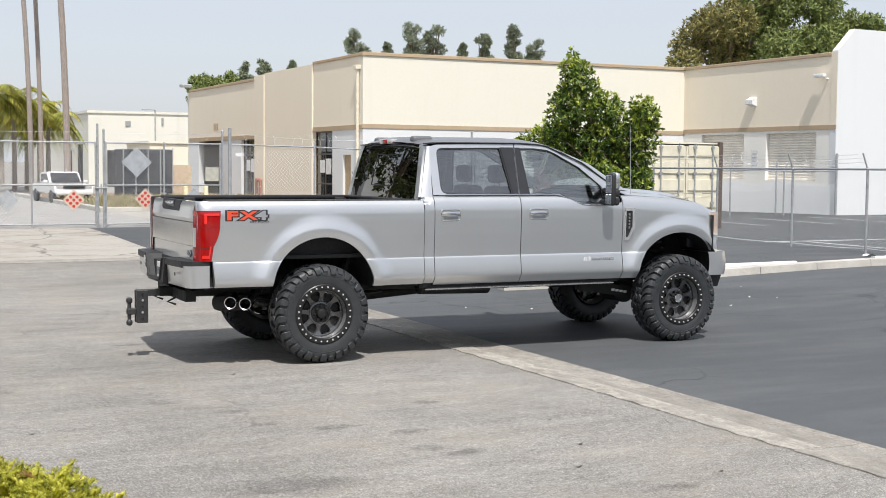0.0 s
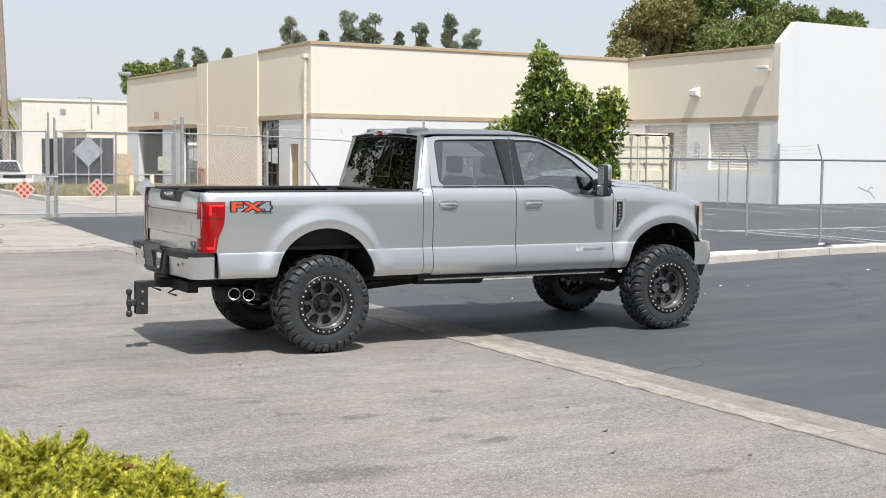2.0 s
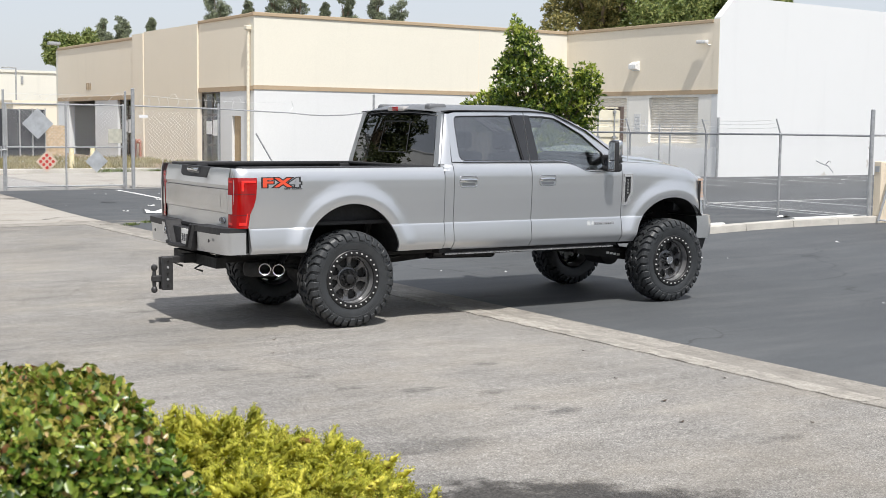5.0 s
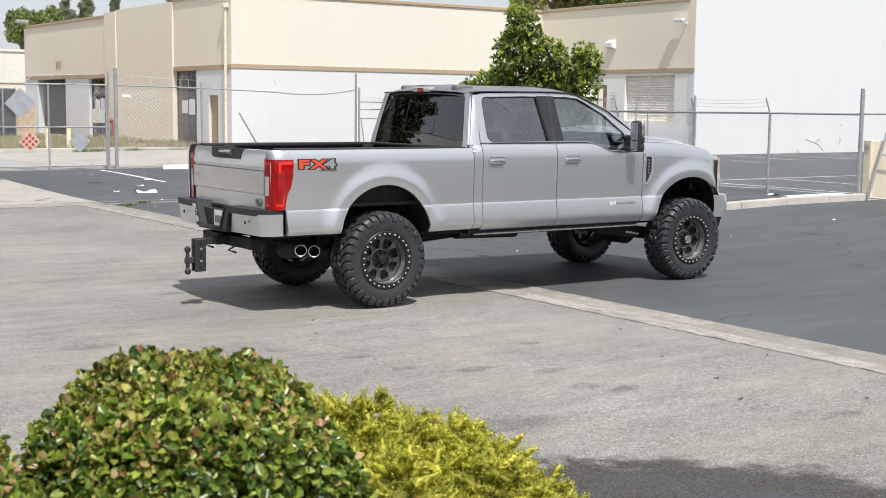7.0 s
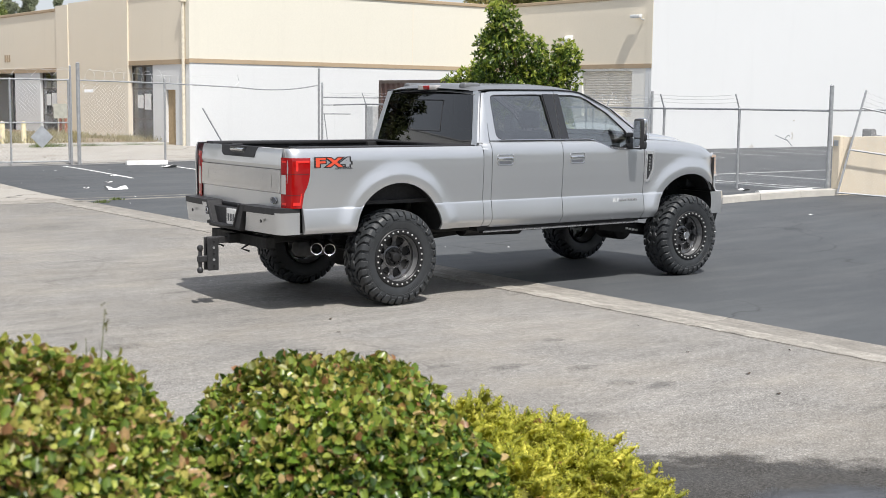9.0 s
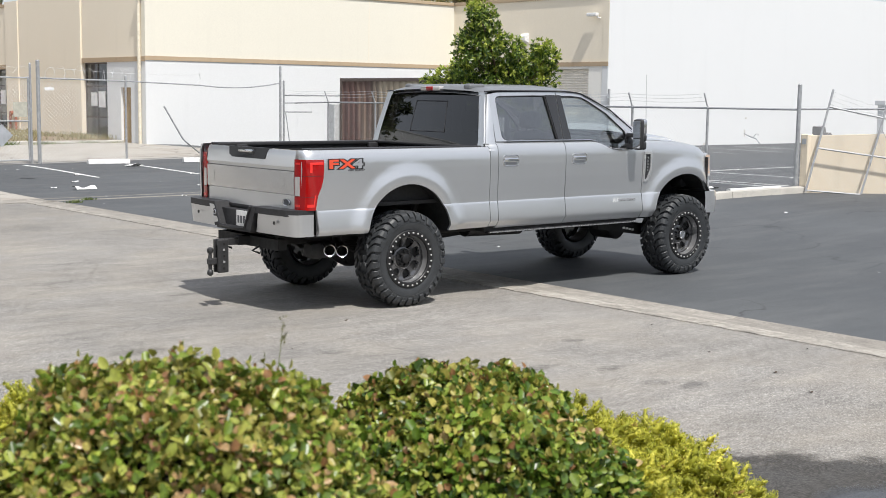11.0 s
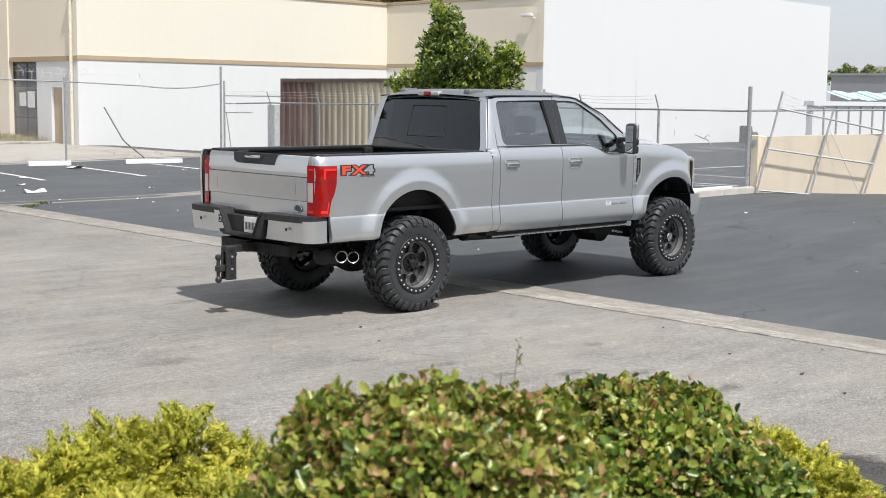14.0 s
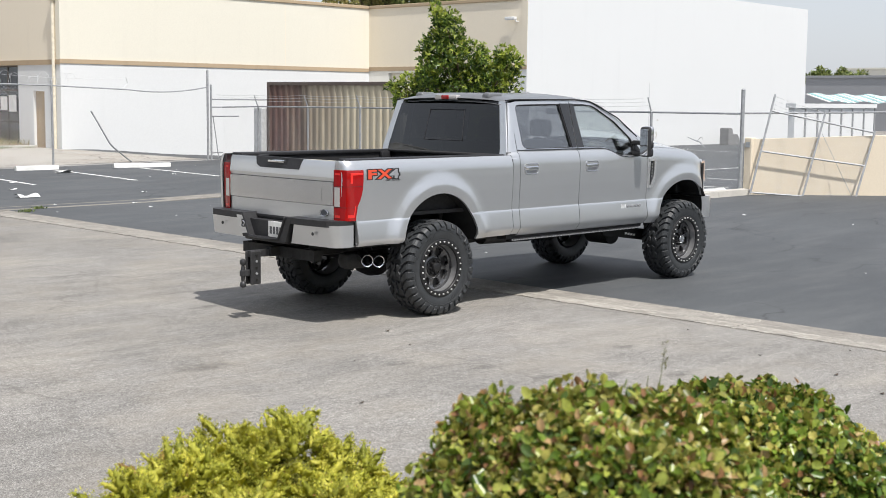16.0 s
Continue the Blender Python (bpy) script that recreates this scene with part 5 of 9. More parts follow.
        part("finger_gap", bm, DECAL_SILVER, door, "grey pad painted as the shade under the handle")
        bm = bmesh.new()

        def grip(u, v):
            """The pull: a bar with a rounded section that stands off the door in its middle."""
            a = 2 * math.pi * v
            off = 0.010 + 0.022 * math.sin(math.pi * u) ** 0.55
            return (hx + 0.006 + 0.20 * u, s * (w + off + 0.007 * math.cos(a)), 1.394 + 0.006 * math.sin(math.pi * u) + 0.017 * math.sin(a))
        sheet(bm, 14, 10, grip)
        bmesh.ops.remove_doubles(bm, verts=bm.verts[:], dist=0.0005)
        part("handle", bm, CHROME, door, "chrome pull handle")
        bm = bmesh.new()
        tube(bm, [(x, s * (w + 0.002), z) for x, z in rim], 0.0045, 6, closed=True)
        part("handle_bezel", bm, BRIGHT, door)
    # front fender
    panel("front_fender", s, columns(3.333, 4.615, FRONT_ARCH, lambda x: 0.70 if x < 4.2 else 0.965), fender_top, "silver front fender with a flared arch", widen=True)
    # fender vent
    vent = new("fender_vent")
    vent.parent = truck
    w = side_w(3.40, 1.3)
    bm = bmesh.new()
    o = [(3.352, 1.105), (3.352, 1.442), (3.472, 1.442), (3.472, 1.225), (3.408, 1.105)]
    i_ = [(3.364, 1.135), (3.364, 1.412), (3.444, 1.412), (3.444, 1.24), (3.396, 1.135)]
    ring(bm, o, i_, lambda z: side_w(3.4, z) + 0.014, s, 0.022)
    part("vent_frame", bm, VENT_SILVER, vent, "bright vent surround")
    bm = bmesh.new()
    pane(bm, i_, lambda z: side_w(3.4, z) + 0.004, s, 0.0)
    part("vent_back", bm, GLOSS_BLACK, vent, "dark mesh of the vent")
    for k in range(9):
        bm = bmesh.new()
        z = 1.165 + 0.026 * k
        y = s * (side_w(3.4, z) + 0.0055)
        box(bm, 3.370, 3.440 if z > 1.24 else 3.405, min(y, y - 0.004 * s), max(y, y - 0.004 * s), z, z + 0.007)
        part("vent_slat", bm, BLACK, vent)
    for k in range(5):
        bm = bmesh.new()
        z = 1.225 + 0.034 * k
        y = s * (side_w(3.4, z) + 0.009)
        box(bm, 3.398, 3.418, min(y, y - 0.006 * s), max(y, y - 0.006 * s), z, z + 0.021)
        part("vent_mark", bm, SATIN, vent, "plain satin mark")
    # badge low on the front door: two slanted strokes and a dark-filled plate of small marks
    z0 = 0.893
    y = s * side_w(2.9, z0 + 0.02)
    badge = new("door_badge")
    badge.parent = truck
    tagged(badge, "slim bright badge strip low on the door")
    for x0, lean in ((2.852, 0.012), (2.882, -0.012), (2.912, 0.012)):
        bm = bmesh.new()
        prism(bm, [(x0, z0), (x0 + 0.02, z0), (x0 + 0.02 + lean, z0 + 0.046), (x0 + lean, z0 + 0.046)], y - 0.003, y + 0.003, "y")
        part("emblem_stroke", bm, BADGE, badge, "plain bright stroke")
    bm = bmesh.new()
    box(bm, 2.948, 3.222, y - 0.002, y + 0.002, z0, z0 + 0.034)
    part("badge_plate", bm, VENT_SILVER, badge, "bright badge plate")
    bm = bmesh.new()
    box(bm, 2.954, 3.216, y - 0.003, y + 0.003, z0 + 0.006, z0 + 0.028)
    part("badge_field", bm, DECAL_SILVER, badge, "dark field of the badge")
    for k in range(10):
        bm = bmesh.new()
        x0 = 2.960 + 0.0255 * k
        box(bm, x0, x0 + 0.014, y - 0.0045, y + 0.0045, z0 + 0.010, z0 + 0.024)
        part("badge_mark", bm, SATIN, badge)
    # step bar below the doors
    bm = bmesh.new()
    prism(bm, [(s * 0.86, 0.635), (s * 0.965, 0.645), (s * 0.972, 0.668), (s * 0.86, 0.675)], 1.10, 3.22, "x")
    part("running_board", bm, BLACK, truck, "slim running board")
    bm = bmesh.new()
    y0, y1 = sorted((s * 0.979, s * 0.962))
    box(bm, 1.06, 3.24, y0, y1, 0.652, 0.664)
    part("step_trim", bm, SATIN, truck)
    bm = bmesh.new()
    y0, y1 = sorted((s * 0.80, s * 0.93))
    box(bm, 1.02, 3.32, y0, y1, 0.665, 0.80)
    part("sill", bm, UNDER, truck)
    # towing mirror
    mirror = new("side_mirror")
    mirror.parent = truck
    tagged(mirror, "large folding towing mirror")
    bm = bmesh.new()
    y0, y1 = sorted((s * 0.93, s * 1.10))
    box(bm, 3.09, 3.19, y0, y1, 1.475, 1.535, 0.02)
    box(bm, 3.10, 3.17, y0, y1, 1.60, 1.65, 0.015)
    part("mirror_arm", bm, BLACK, mirror)
    bm = bmesh.new()
    y0, y1 = sorted((s * 1.07, s * 1.206))
    box(bm, 3.056, 3.12, y0, y1, 1.470, 1.806, 0.03, 3)
    part("mirror_shell", bm, BLACK, mirror)
    bm = bmesh.new()
    y0, y1 = sorted((s * 1.066, s * 1.212))
    box(bm, 3.094, 3.160, y0, y1, 1.632, 1.812, 0.032, 4)
    part("mirror_cap", bm, BRIGHT, mirror, "bright mirror cap")
    bm = bmesh.new()
    box(bm, 3.096, 3.156, y0, y1, 1.472, 1.57, 0.029, 4)
    part("mirror_foot", bm, GLOSS_BLACK, mirror, "gloss black lower mirror cap")
    bm = bmesh.new()
    box(bm, 3.098, 3.157, y0 + 0.004, y1 - 0.004, 1.565, 1.64, 0.02, 3)
    part("turn_lamp", bm, BLACK, mirror, "dark side lamp of the mirror")
    for z0, z1 in ((1.60, 1.782), (1.488, 1.588)):
        bm = bmesh.new()
        y0, y1 = sorted((s * 1.086, s * 1.192))
        box(bm, 3.051, 3.0565, y0, y1, z0, z1, 0.002, 1)
        part("mirror_glass", bm, MIRROR, mirror)
    bm = bmesh.new()
    pts = [(3.13, 1.475), (3.13, 1.66), (3.25, 1.52), (3.25, 1.475)]
    pane(bm, pts, lambda z: glass_w(z) + 0.006, s, 0.0, 0.02)
    part("mirror_base", bm, BLACK, mirror)
    # lamps
    lamp = new("tail_lamp")
    lamp.parent = truck
    tagged(lamp, "red wrap-round tail lamp")

    def wrap(u, v, up=0.012):
        """From the tailgate's edge (u = 0) round the corner on to the bed side (u = 1)."""
        z = lerp(0.985, 1.445, v)
        end = pick([(0.0, -1.075), (0.30, -1.055), (0.45, -1.02), (0.62, -1.0), (1.0, -0.992)], v)
        if u < 0.42:
            return (-1.19 - up + 0.012 * (u / 0.42) ** 2, s * lerp(0.835, 0.925, u / 0.42), z)
        t = (u - 0.42) / 0.58
        x = lerp(-1.175, end, t)
        return (x - up * (1 - t) * 0.6, s * (side_w(max(x, -1.18), z) + up), z)
    bm = bmesh.new()
    sheet(bm, 22, 14, wrap)
    sheet(bm, 1, 14, lambda u, v: Vector(wrap(1, v)).lerp(Vector((wrap(1, v)[0], s * (side_w(wrap(1, v)[0], 1.2) - 0.01), wrap(1, v)[2])), u))
    sheet(bm, 22, 1, lambda u, v: Vector(wrap(u, 1, 0.012 - 0.03 * v)))
    sheet(bm, 22, 1, lambda u, v: Vector(wrap(u, 0, 0.012 - 0.03 * v)))
    bmesh.ops.remove_doubles(bm, verts=bm.verts[:], dist=0.0008)
    part("lens", bm, RED_LENS, lamp)
    for u0, u1, v0, v1 in ((0.55, 0.97, 0.90, 0.95), (0.55, 0.62, 0.74, 0.95), (0.55, 0.90, 0.06, 0.12), (0.84, 0.90, 0.06, 0.30), (0.10, 0.38, 0.90, 0.94), (0.10, 0.38, 0.06, 0.11)):
        bm = bmesh.new()
        sheet(bm, 6, 4, lambda u, v: wrap(lerp(u0, u1, u), lerp(v0, v1, v), 0.0145))
        part("light_bar", bm, RED_BAR, lamp, "brighter red light bar")
    for v0 in (0.262, 0.675):
        bm = bmesh.new()
        sheet(bm, 20, 1, lambda u, v: wrap(lerp(0.03, 0.97, u), v0 + 0.007 * v, 0.0142))
        part("lens_groove", bm, GLOSS_BLACK, lamp, "dark groove between the lamp chambers")
    bm = bmesh.new()
    sheet(bm, 6, 6, lambda u, v: wrap(lerp(0.04, 0.36, u), lerp(0.28, 0.66, v), 0.0145))
    part("reverse_lens", bm, CLEAR_LENS, lamp, "clear reversing lens")
    head = new("headlamp")
    head.parent = truck

    def hl(u, v):
        z = lerp(1.13, 1.385, v)
        x = lerp(4.505 + 0.03 * (1 - v), 4.69, u ** 0.8)
        return (x, s * (side_w(min(x, 4.56), z) + 0.008 - 0.16 * max(0, u - 0.5) / 0.5), z)
    bm = bmesh.new()
    sheet(bm, 8, 8, hl)
    part("lens", bm, CLEAR_LENS, head, "clear headlamp")
    for k in range(6):
        bm = bmesh.new()
        sheet(bm, 5, 1, lambda u, v: (hl(u * 0.75, 0.12 + 0.15 * k + 0.08 * v)[0], hl(u * 0.75, 0.12 + 0.15 * k + 0.08 * v)[1] + s * 0.003, hl(u * 0.75, 0.12 + 0.15 * k + 0.08 * v)[2]))
        part("amber_marker", bm, AMBER, head, "amber side marker rib")
    # rear bumper corner
    bm = bmesh.new()

    def bump(u, v):
        z = lerp(0.745, 0.945, v)
        lean = 0.03 * (1 - v)
        if u < 0.6:
            t = u / 0.6
            return (lerp(-1.345, -1.315, t) + lean - 0.0, s * lerp(0.36 + 0.08 * v, 0.86, t), z)
        t = (u - 0.6) / 0.4
        a = min(1.0, t / 0.45) * math.pi / 2
        if t < 0.45:
            return (-1.225 - 0.09 * math.cos(a) + lean * (1 - t), s * (0.86 + 0.115 * math.sin(a)), z)
        return (lerp(-1.225, -1.088, (t - 0.45) / 0.55) + lean * (1 - t), s * (0.975 + 0.008 * (t - 0.45)), z)
    sheet(bm, 30, 6, bump)
    sheet(bm, 30, 1, lambda u, v: Vector(bump(u, 0)).lerp(Vector((bump(u, 0)[0] + 0.10, bump(u, 0)[1] * 0.93, 0.75)), v))
    sheet(bm, 30, 1, lambda u, v: Vector(bump(u, 1)).lerp(Vector((min(-1.06, bump(u, 1)[0] + 0.1), bump(u, 1)[1] * 0.95, 0.95)), v))
    bmesh.ops.remove_doubles(bm, verts=bm.verts[:], dist=0.001)
    part("bumper_corner", bm, PAINT, truck, "silver rear bumper end", angle=50)
    bm = bmesh.new()
    lathe(bm, [(0.0001, 0), (0.016, 0), (0.016, 0.006)], 14, "x")
    o = part("parking_sensor", bm, BLACK, truck)
    o.location = (-1.34, s * 0.70, 0.86)
    bm = bmesh.new()
    pts = [(-1.36, s * 0.33), (-1.355, s * 0.60), (-1.325, s * 0.88), (-1.25, s * 0.965), (-1.085, s * 0.978), (-1.085, s * 0.80), (-1.16, s * 0.33)]
    prism(bm, pts if s > 0 else pts[::-1], 0.930, 0.988, "z")
    part("step_pad", bm, BLACK, truck, "black bumper step pad")
    bm = bmesh.new()
    v = [bm.verts.new(p) for p in ((-1.362, s * 0.42, 0.985), (-1.362, s * 0.33, 0.985), (-1.362, s * 0.22, 0.77), (-1.362, s * 0.33, 0.755), (-1.13, s * 0.42, 0.985), (-1.13, s * 0.33, 0.985), (-1.13, s * 0.22, 0.77), (-1.13, s * 0.33, 0.755))]
    for f in ((0, 1, 2, 3), (4, 7, 6, 5), (0, 4, 5, 1), (1, 5, 6, 2), (2, 6, 7, 3), (3, 7, 4, 0)):
        bm.faces.new([v[i] for i in f])
    part("bumper_cheek", bm, BLACK, truck, "black bumper cheek")
    if s > 0:
        bm = bmesh.new()
        face = [(0.425, 0.962), (0.325, 0.962), (0.245, 0.80), (0.345, 0.785)]
        v = [bm.verts.new((x, y, z)) for x in (-1.368, -1.361) for y, z in face]
        for f in ((3, 2, 1, 0), (4, 5, 6, 7), (0, 1, 5, 4), (1, 2, 6, 5), (2, 3, 7, 6), (3, 0, 4, 7)):
            bm.faces.new([v[i] for i in f])
        cheek = part("cheek_face", bm, PAINT, truck, "silver face with the trailer socket")
        bm = bmesh.new()
        box(bm, -1.376, -1.367, 0.30, 0.375, 0.85, 0.925, 0.006, 1)
        part("socket_frame", bm, BLACK, cheek)
        bm = bmesh.new()
        tube(bm, [(-1.378, 0.3375 + 0.022 * math.cos(a), 0.8875 + 0.022 * math.sin(a)) for a in steps(0, 5.9, 0.42)], 0.005, 5, closed=True)
        part("socket_ring", bm, CHROME, cheek)
    # black edging round the plate recess
    bm = bmesh.new()
    tube(bm, [(-1.364, s * 0.33, 0.985), (-1.364, s * 0.225, 0.775), (-1.364, s * 0.0, 0.762)], 0.014, 6)
    part("recess_edge", bm, BLACK, truck)

# roof, hood, front and rear of the cab
bm = bmesh.new()
ROOF = [(1.05, 2.056), (1.075, 2.068), (1.10, 2.078), (1.14, 2.085), (1.3, 2.091), (2.2, 2.097), (2.42, 2.085), (2.55, 2.06)]


def roof_at(u, v):
    x = lerp(1.078, 2.56, u ** 1.5)
    t = 2 * v - 1
    e = pick(ROOF, x)
    return (x + 0.03 * (1 - t * t) * (u - 0.5) * 2 + 0.05 * abs(t) ** 5 * (1 - u), 0.815 * t, e + 0.072 * (1 - abs(t) ** 2.6) * (0.5 + 0.5 * smooth_step((x - 1.07) / 0.14)))


sheet(bm, 26, 26, roof_at)
sheet(bm, 26, 26, lambda u, v: Vector(roof_at(u, v)) - Vector((0, 0, 0.035)))
part("roof", bm, ROOF_GREY, truck, "dark grey roof skin", angle=30)
for s in (-1, 1):
    bm = bmesh.new()
    pts = [(x, s * 0.818, pick(ROOF, x) + 0.004) for x in steps(1.1, 2.5, 0.1)] + [(2.9, s * 0.872, 1.905), (3.22, s * 0.915, 1.69)]
    tube(bm, pts, 0.007, 6)
    part("roof_ditch", bm, BLACK, truck, "black roof moulding")
    bm = bmesh.new()
    rows = [[Vector(p) for p in r] for r in (((2.50, s * 0.80, 2.085), (2.62, s * 0.823, 2.045), (2.60, s * 0.76, 2.06)), ((2.95, s * 0.855, 1.90), (3.0, s * 0.875, 1.855), (3.02, s * 0.79, 1.90)),
                                              ((3.30, s * 0.905, 1.66), (3.30, s * 0.93, 1.60), (3.42, s * 0.85, 1.65)))]
    vs = [[bm.verts.new(p) for p in r] for r in rows]
    for a, b in zip(vs, vs[1:]):
        for k in range(3):
            bm.faces.new((a[k], a[(k + 1) % 3], b[(k + 1) % 3], b[k]))
    bm.faces.new(vs[0])
    bm.faces.new(vs[-1][::-1])
    part("front_pillar", bm, PAINT, truck)
bm = bmesh.new()
sheet(bm, 12, 20, lambda u, v: (lerp(2.585 - 0.03 * (2 * v - 1) ** 2, 3.50 - 0.13 * (2 * v - 1) ** 2, u), lerp(0.78, 0.88, u) * (2 * v - 1), lerp(2.105 - 0.035 * (2 * v - 1) ** 2, 1.655 - 0.01 * (2 * v - 1) ** 2, u) + 0.02 * math.sin(math.pi * u)))
part("windscreen", bm, CLEAR_GLASS, truck, "clear windscreen")
bm = bmesh.new()
sheet(bm, 2, 16, lambda u, v: (lerp(3.36, 3.54, u) - 0.1 * (2 * v - 1) ** 2, 0.93 * (2 * v - 1), 1.615 + 0.03 * (1 - (2 * v - 1) ** 2)))
part("cowl", bm, BLACK, truck)


def hood_at(u, v):
    t = 2 * v - 1
    x = lerp(3.40, 4.60 - 0.10 * t * t, u)
    e = fender_top(x) + 0.004
    crown = 0.065 * (1 - abs(t) ** 3) + 0.022 * (smooth_step((0.72 - abs(t)) / 0.12)) * smooth_step((1 - u) / 0.3)
    return (x, lerp(0.935, 0.86, u ** 2) * t, e + crown)


bm = bmesh.new()
sheet(bm, 26, 36, hood_at)
sheet(bm, 26, 36, lambda u, v: Vector(hood_at(u, v)) - Vector((0, 0, 0.05)))
for v in (0.0, 1.0):
    sheet(bm, 26, 1, lambda u, d: Vector(hood_at(u, v)) - Vector((0, 0, 0.05 * d)))
sheet(bm, 1, 36, lambda d, v: Vector(hood_at(1.0, v)) - Vector((0, 0, 0.05 * d)))
part("hood", bm, PAINT, truck, "silver domed hood", angle=30)
bm = bmesh.new()
box(bm, 4.40, 4.64, -0.66, 0.66, 0.98, 1.40, 0.03)
part("grille", bm, GLOSS_BLACK, truck, "dark grille")
for k in range(3):
    bm = bmesh.new()
    box(bm, 4.635, 4.665, -0.62, 0.62, 1.06 + 0.11 * k, 1.10 + 0.11 * k, 0.012)
    part("grille_bar", bm, CHROME, truck)
bm = bmesh.new()


def fb(u, v):
    t = 2 * u - 1
    return (4.86 - 0.19 * abs(t) ** 3.2 - 0.02 * (2 * v - 1) ** 2 - (0.2 * max(0, abs(t) - 0.93) / 0.07), 0.985 * max(-1, min(1, t * 1.06)), lerp(0.70, 0.955, v))


sheet(bm, 40, 8, fb)
sheet(bm, 40, 1, lambda u, v: Vector(fb(u, 1)).lerp(Vector((4.45, fb(u, 1)[1] * 0.9, 0.95)), v))
sheet(bm, 40, 1, lambda u, v: Vector(fb(u, 0)).lerp(Vector((4.45, fb(u, 0)[1] * 0.9, 0.72)), v))
bmesh.ops.remove_doubles(bm, verts=bm.verts[:], dist=0.001)
part("front_bumper", bm, PAINT, truck, "silver front bumper", angle=50)
bm = bmesh.new()
prism(bm, [(4.44, 0.72), (4.74, 0.72), (4.68, 0.56), (4.58, 0.56)], -0.86, 0.86, "y")
part("air_dam", bm, BLACK, truck)


def rear_x(z):
    return 0.985 + 0.12 * (z - 1.5) / 0.56


bm = bmesh.new()
o = [(-0.93, 1.45), (-0.93, 1.58), (-0.812, 2.072), (0.0, 2.132), (0.812, 2.072), (0.93, 1.58), (0.93, 1.45), (0.0, 1.45)]
i_ = [(-0.845, 1.53), (-0.84, 1.60), (-0.715, 2.078), (0.0, 2.094), (0.715, 2.078), (0.84, 1.60), (0.845, 1.53), (0.0, 1.52)]
ring_rows = []
n = len(o)
for i in range(n):
    for t in range(5):
        u = t / 5
        ring_rows.append([(lerp(a[i][0], a[(i + 1) % n][0], u), lerp(a[i][1], a[(i + 1) % n][1], u)) for a in (o, i_)])
vs = [[bm.verts.new((rear_x(z) + d, y, z)) for y, z in r for d in (0, 0.03)] for r in ring_rows]
for i in range(len(vs)):
    a, b = vs[i], vs[(i + 1) % len(vs)]
    bm.faces.new((a[0], b[0], b[2], a[2]))
    bm.faces.new((a[2], b[2], b[3], a[3]))
    bm.faces.new((a[1], a[3], b[3], b[1]))
part("cab_back", bm, PAINT, truck, "silver frame of the rear window")
bm = bmesh.new()


def rear_glass_x(y, z):
    v = (z - 1.522) / 0.566
    return rear_x(z) + 0.006 - 0.016 * max(0, 1 - (y / 0.8) ** 2) - 0.011 * max(0, 1 - (2 * v - 1) ** 2)


def rear_glass_at(u, v):
    z = lerp(1.522, 2.088, v)
    y = lerp(-1, 1, u) * lerp(0.852, 0.724, v)
    return (rear_glass_x(y, z), y, z)


sheet(bm, 24, 14, rear_glass_at)
part("rear_glass", bm, REAR_GLASS, truck, "dark tinted rear window", angle=60)
slider = new("slider")
slider.parent = truck
bm = bmesh.new()
tube(bm, [(rear_glass_x(y, z) - 0.001, y, z) for y, z in ((-0.30, 1.66), (-0.27, 1.98), (0.27, 1.98), (0.30, 1.66))], 0.007, 6, closed=True)
part("slider_frame", bm, BLACK, slider, "frame of the sliding rear pane")
chm = new("high_brake_lamp")
chm.parent = truck
bm = bmesh.new()
box(bm, 1.040, 1.13, -0.17, 0.17, 2.084, 2.138, 0.015)
part("lamp_clear", bm, CLEAR_LENS, chm)
bm = bmesh.new()
box(bm, 1.034, 1.06, -0.06, 0.06, 2.088, 2.134, 0.01)
part("lamp_red", bm, RED_LENS, chm, "red brake lens")
for y, x in ((-0.53, 1.10), (0.52, 1.15)):
    bm = bmesh.new()
    box(bm, x, x + 0.22, y - 0.055, y + 0.055, 2.075, 2.164, 0.03, 4)
    part("roof_pod", bm, ROOF_GREY, truck, "low black roof pod")
# antenna
bm = bmesh.new()
tube(bm, [(3.50, -0.88, 1.58), (3.49, -0.87, 2.30)], [0.004, 0.0018], 6)
part("antenna", bm, STEEL, truck, "thin whip aerial")

# tailgate
tailgate = new("tailgate")
tailgate.parent = truck
tagged(tailgate, "closed silver tailgate with a black upper trim")


def gate_at(u, v, up=0.0):
    y = lerp(-0.835, 0.835, u)
    z = lerp(0.955, 1.522, v)
    bow = 0.012 * (1 - (2 * u - 1) ** 2)
    x = -1.19 - bow + 0.02 * max(0, v - 0.75) / 0.25 - 0.012 * smooth_step((v - 0.68) / 0.05) * smooth_step((1.02 - v) / 0.1)
    return (x - up, y, z)


bm = bmesh.new()
sheet(bm, 24, 30, gate_at)
sheet(bm, 24, 1, lambda u, v: (lerp(gate_at(u, 1)[0], -1.11, v), gate_at(u, 1)[1], 1.522 + 0.006 * math.sin(math.pi * v)))
sheet(bm, 24, 6, lambda u, v: (-1.11, lerp(-0.835, 0.835, u), lerp(0.98, 1.522, v)))
bmesh.ops.remove_doubles(bm, verts=bm.verts[:], dist=0.0008)
part("gate_skin", bm, PAINT, tailgate, angle=25)
bm = bmesh.new()
sheet(bm, 24, 8, lambda u, v: gate_at(lerp(0.004, 0.996, u), lerp(0.29, 0.665, v), 0.012))
for a, b, c, d in ((0.004, 0.996, 0.29, 0.29), (0.004, 0.996, 0.665, 0.665)):
    sheet(bm, 24, 1, lambda u, v: gate_at(lerp(a, b, u), c, 0.012 * v))
part("gate_applique", bm, GATE_TRIM, tailgate, "satin silver tailgate panel")
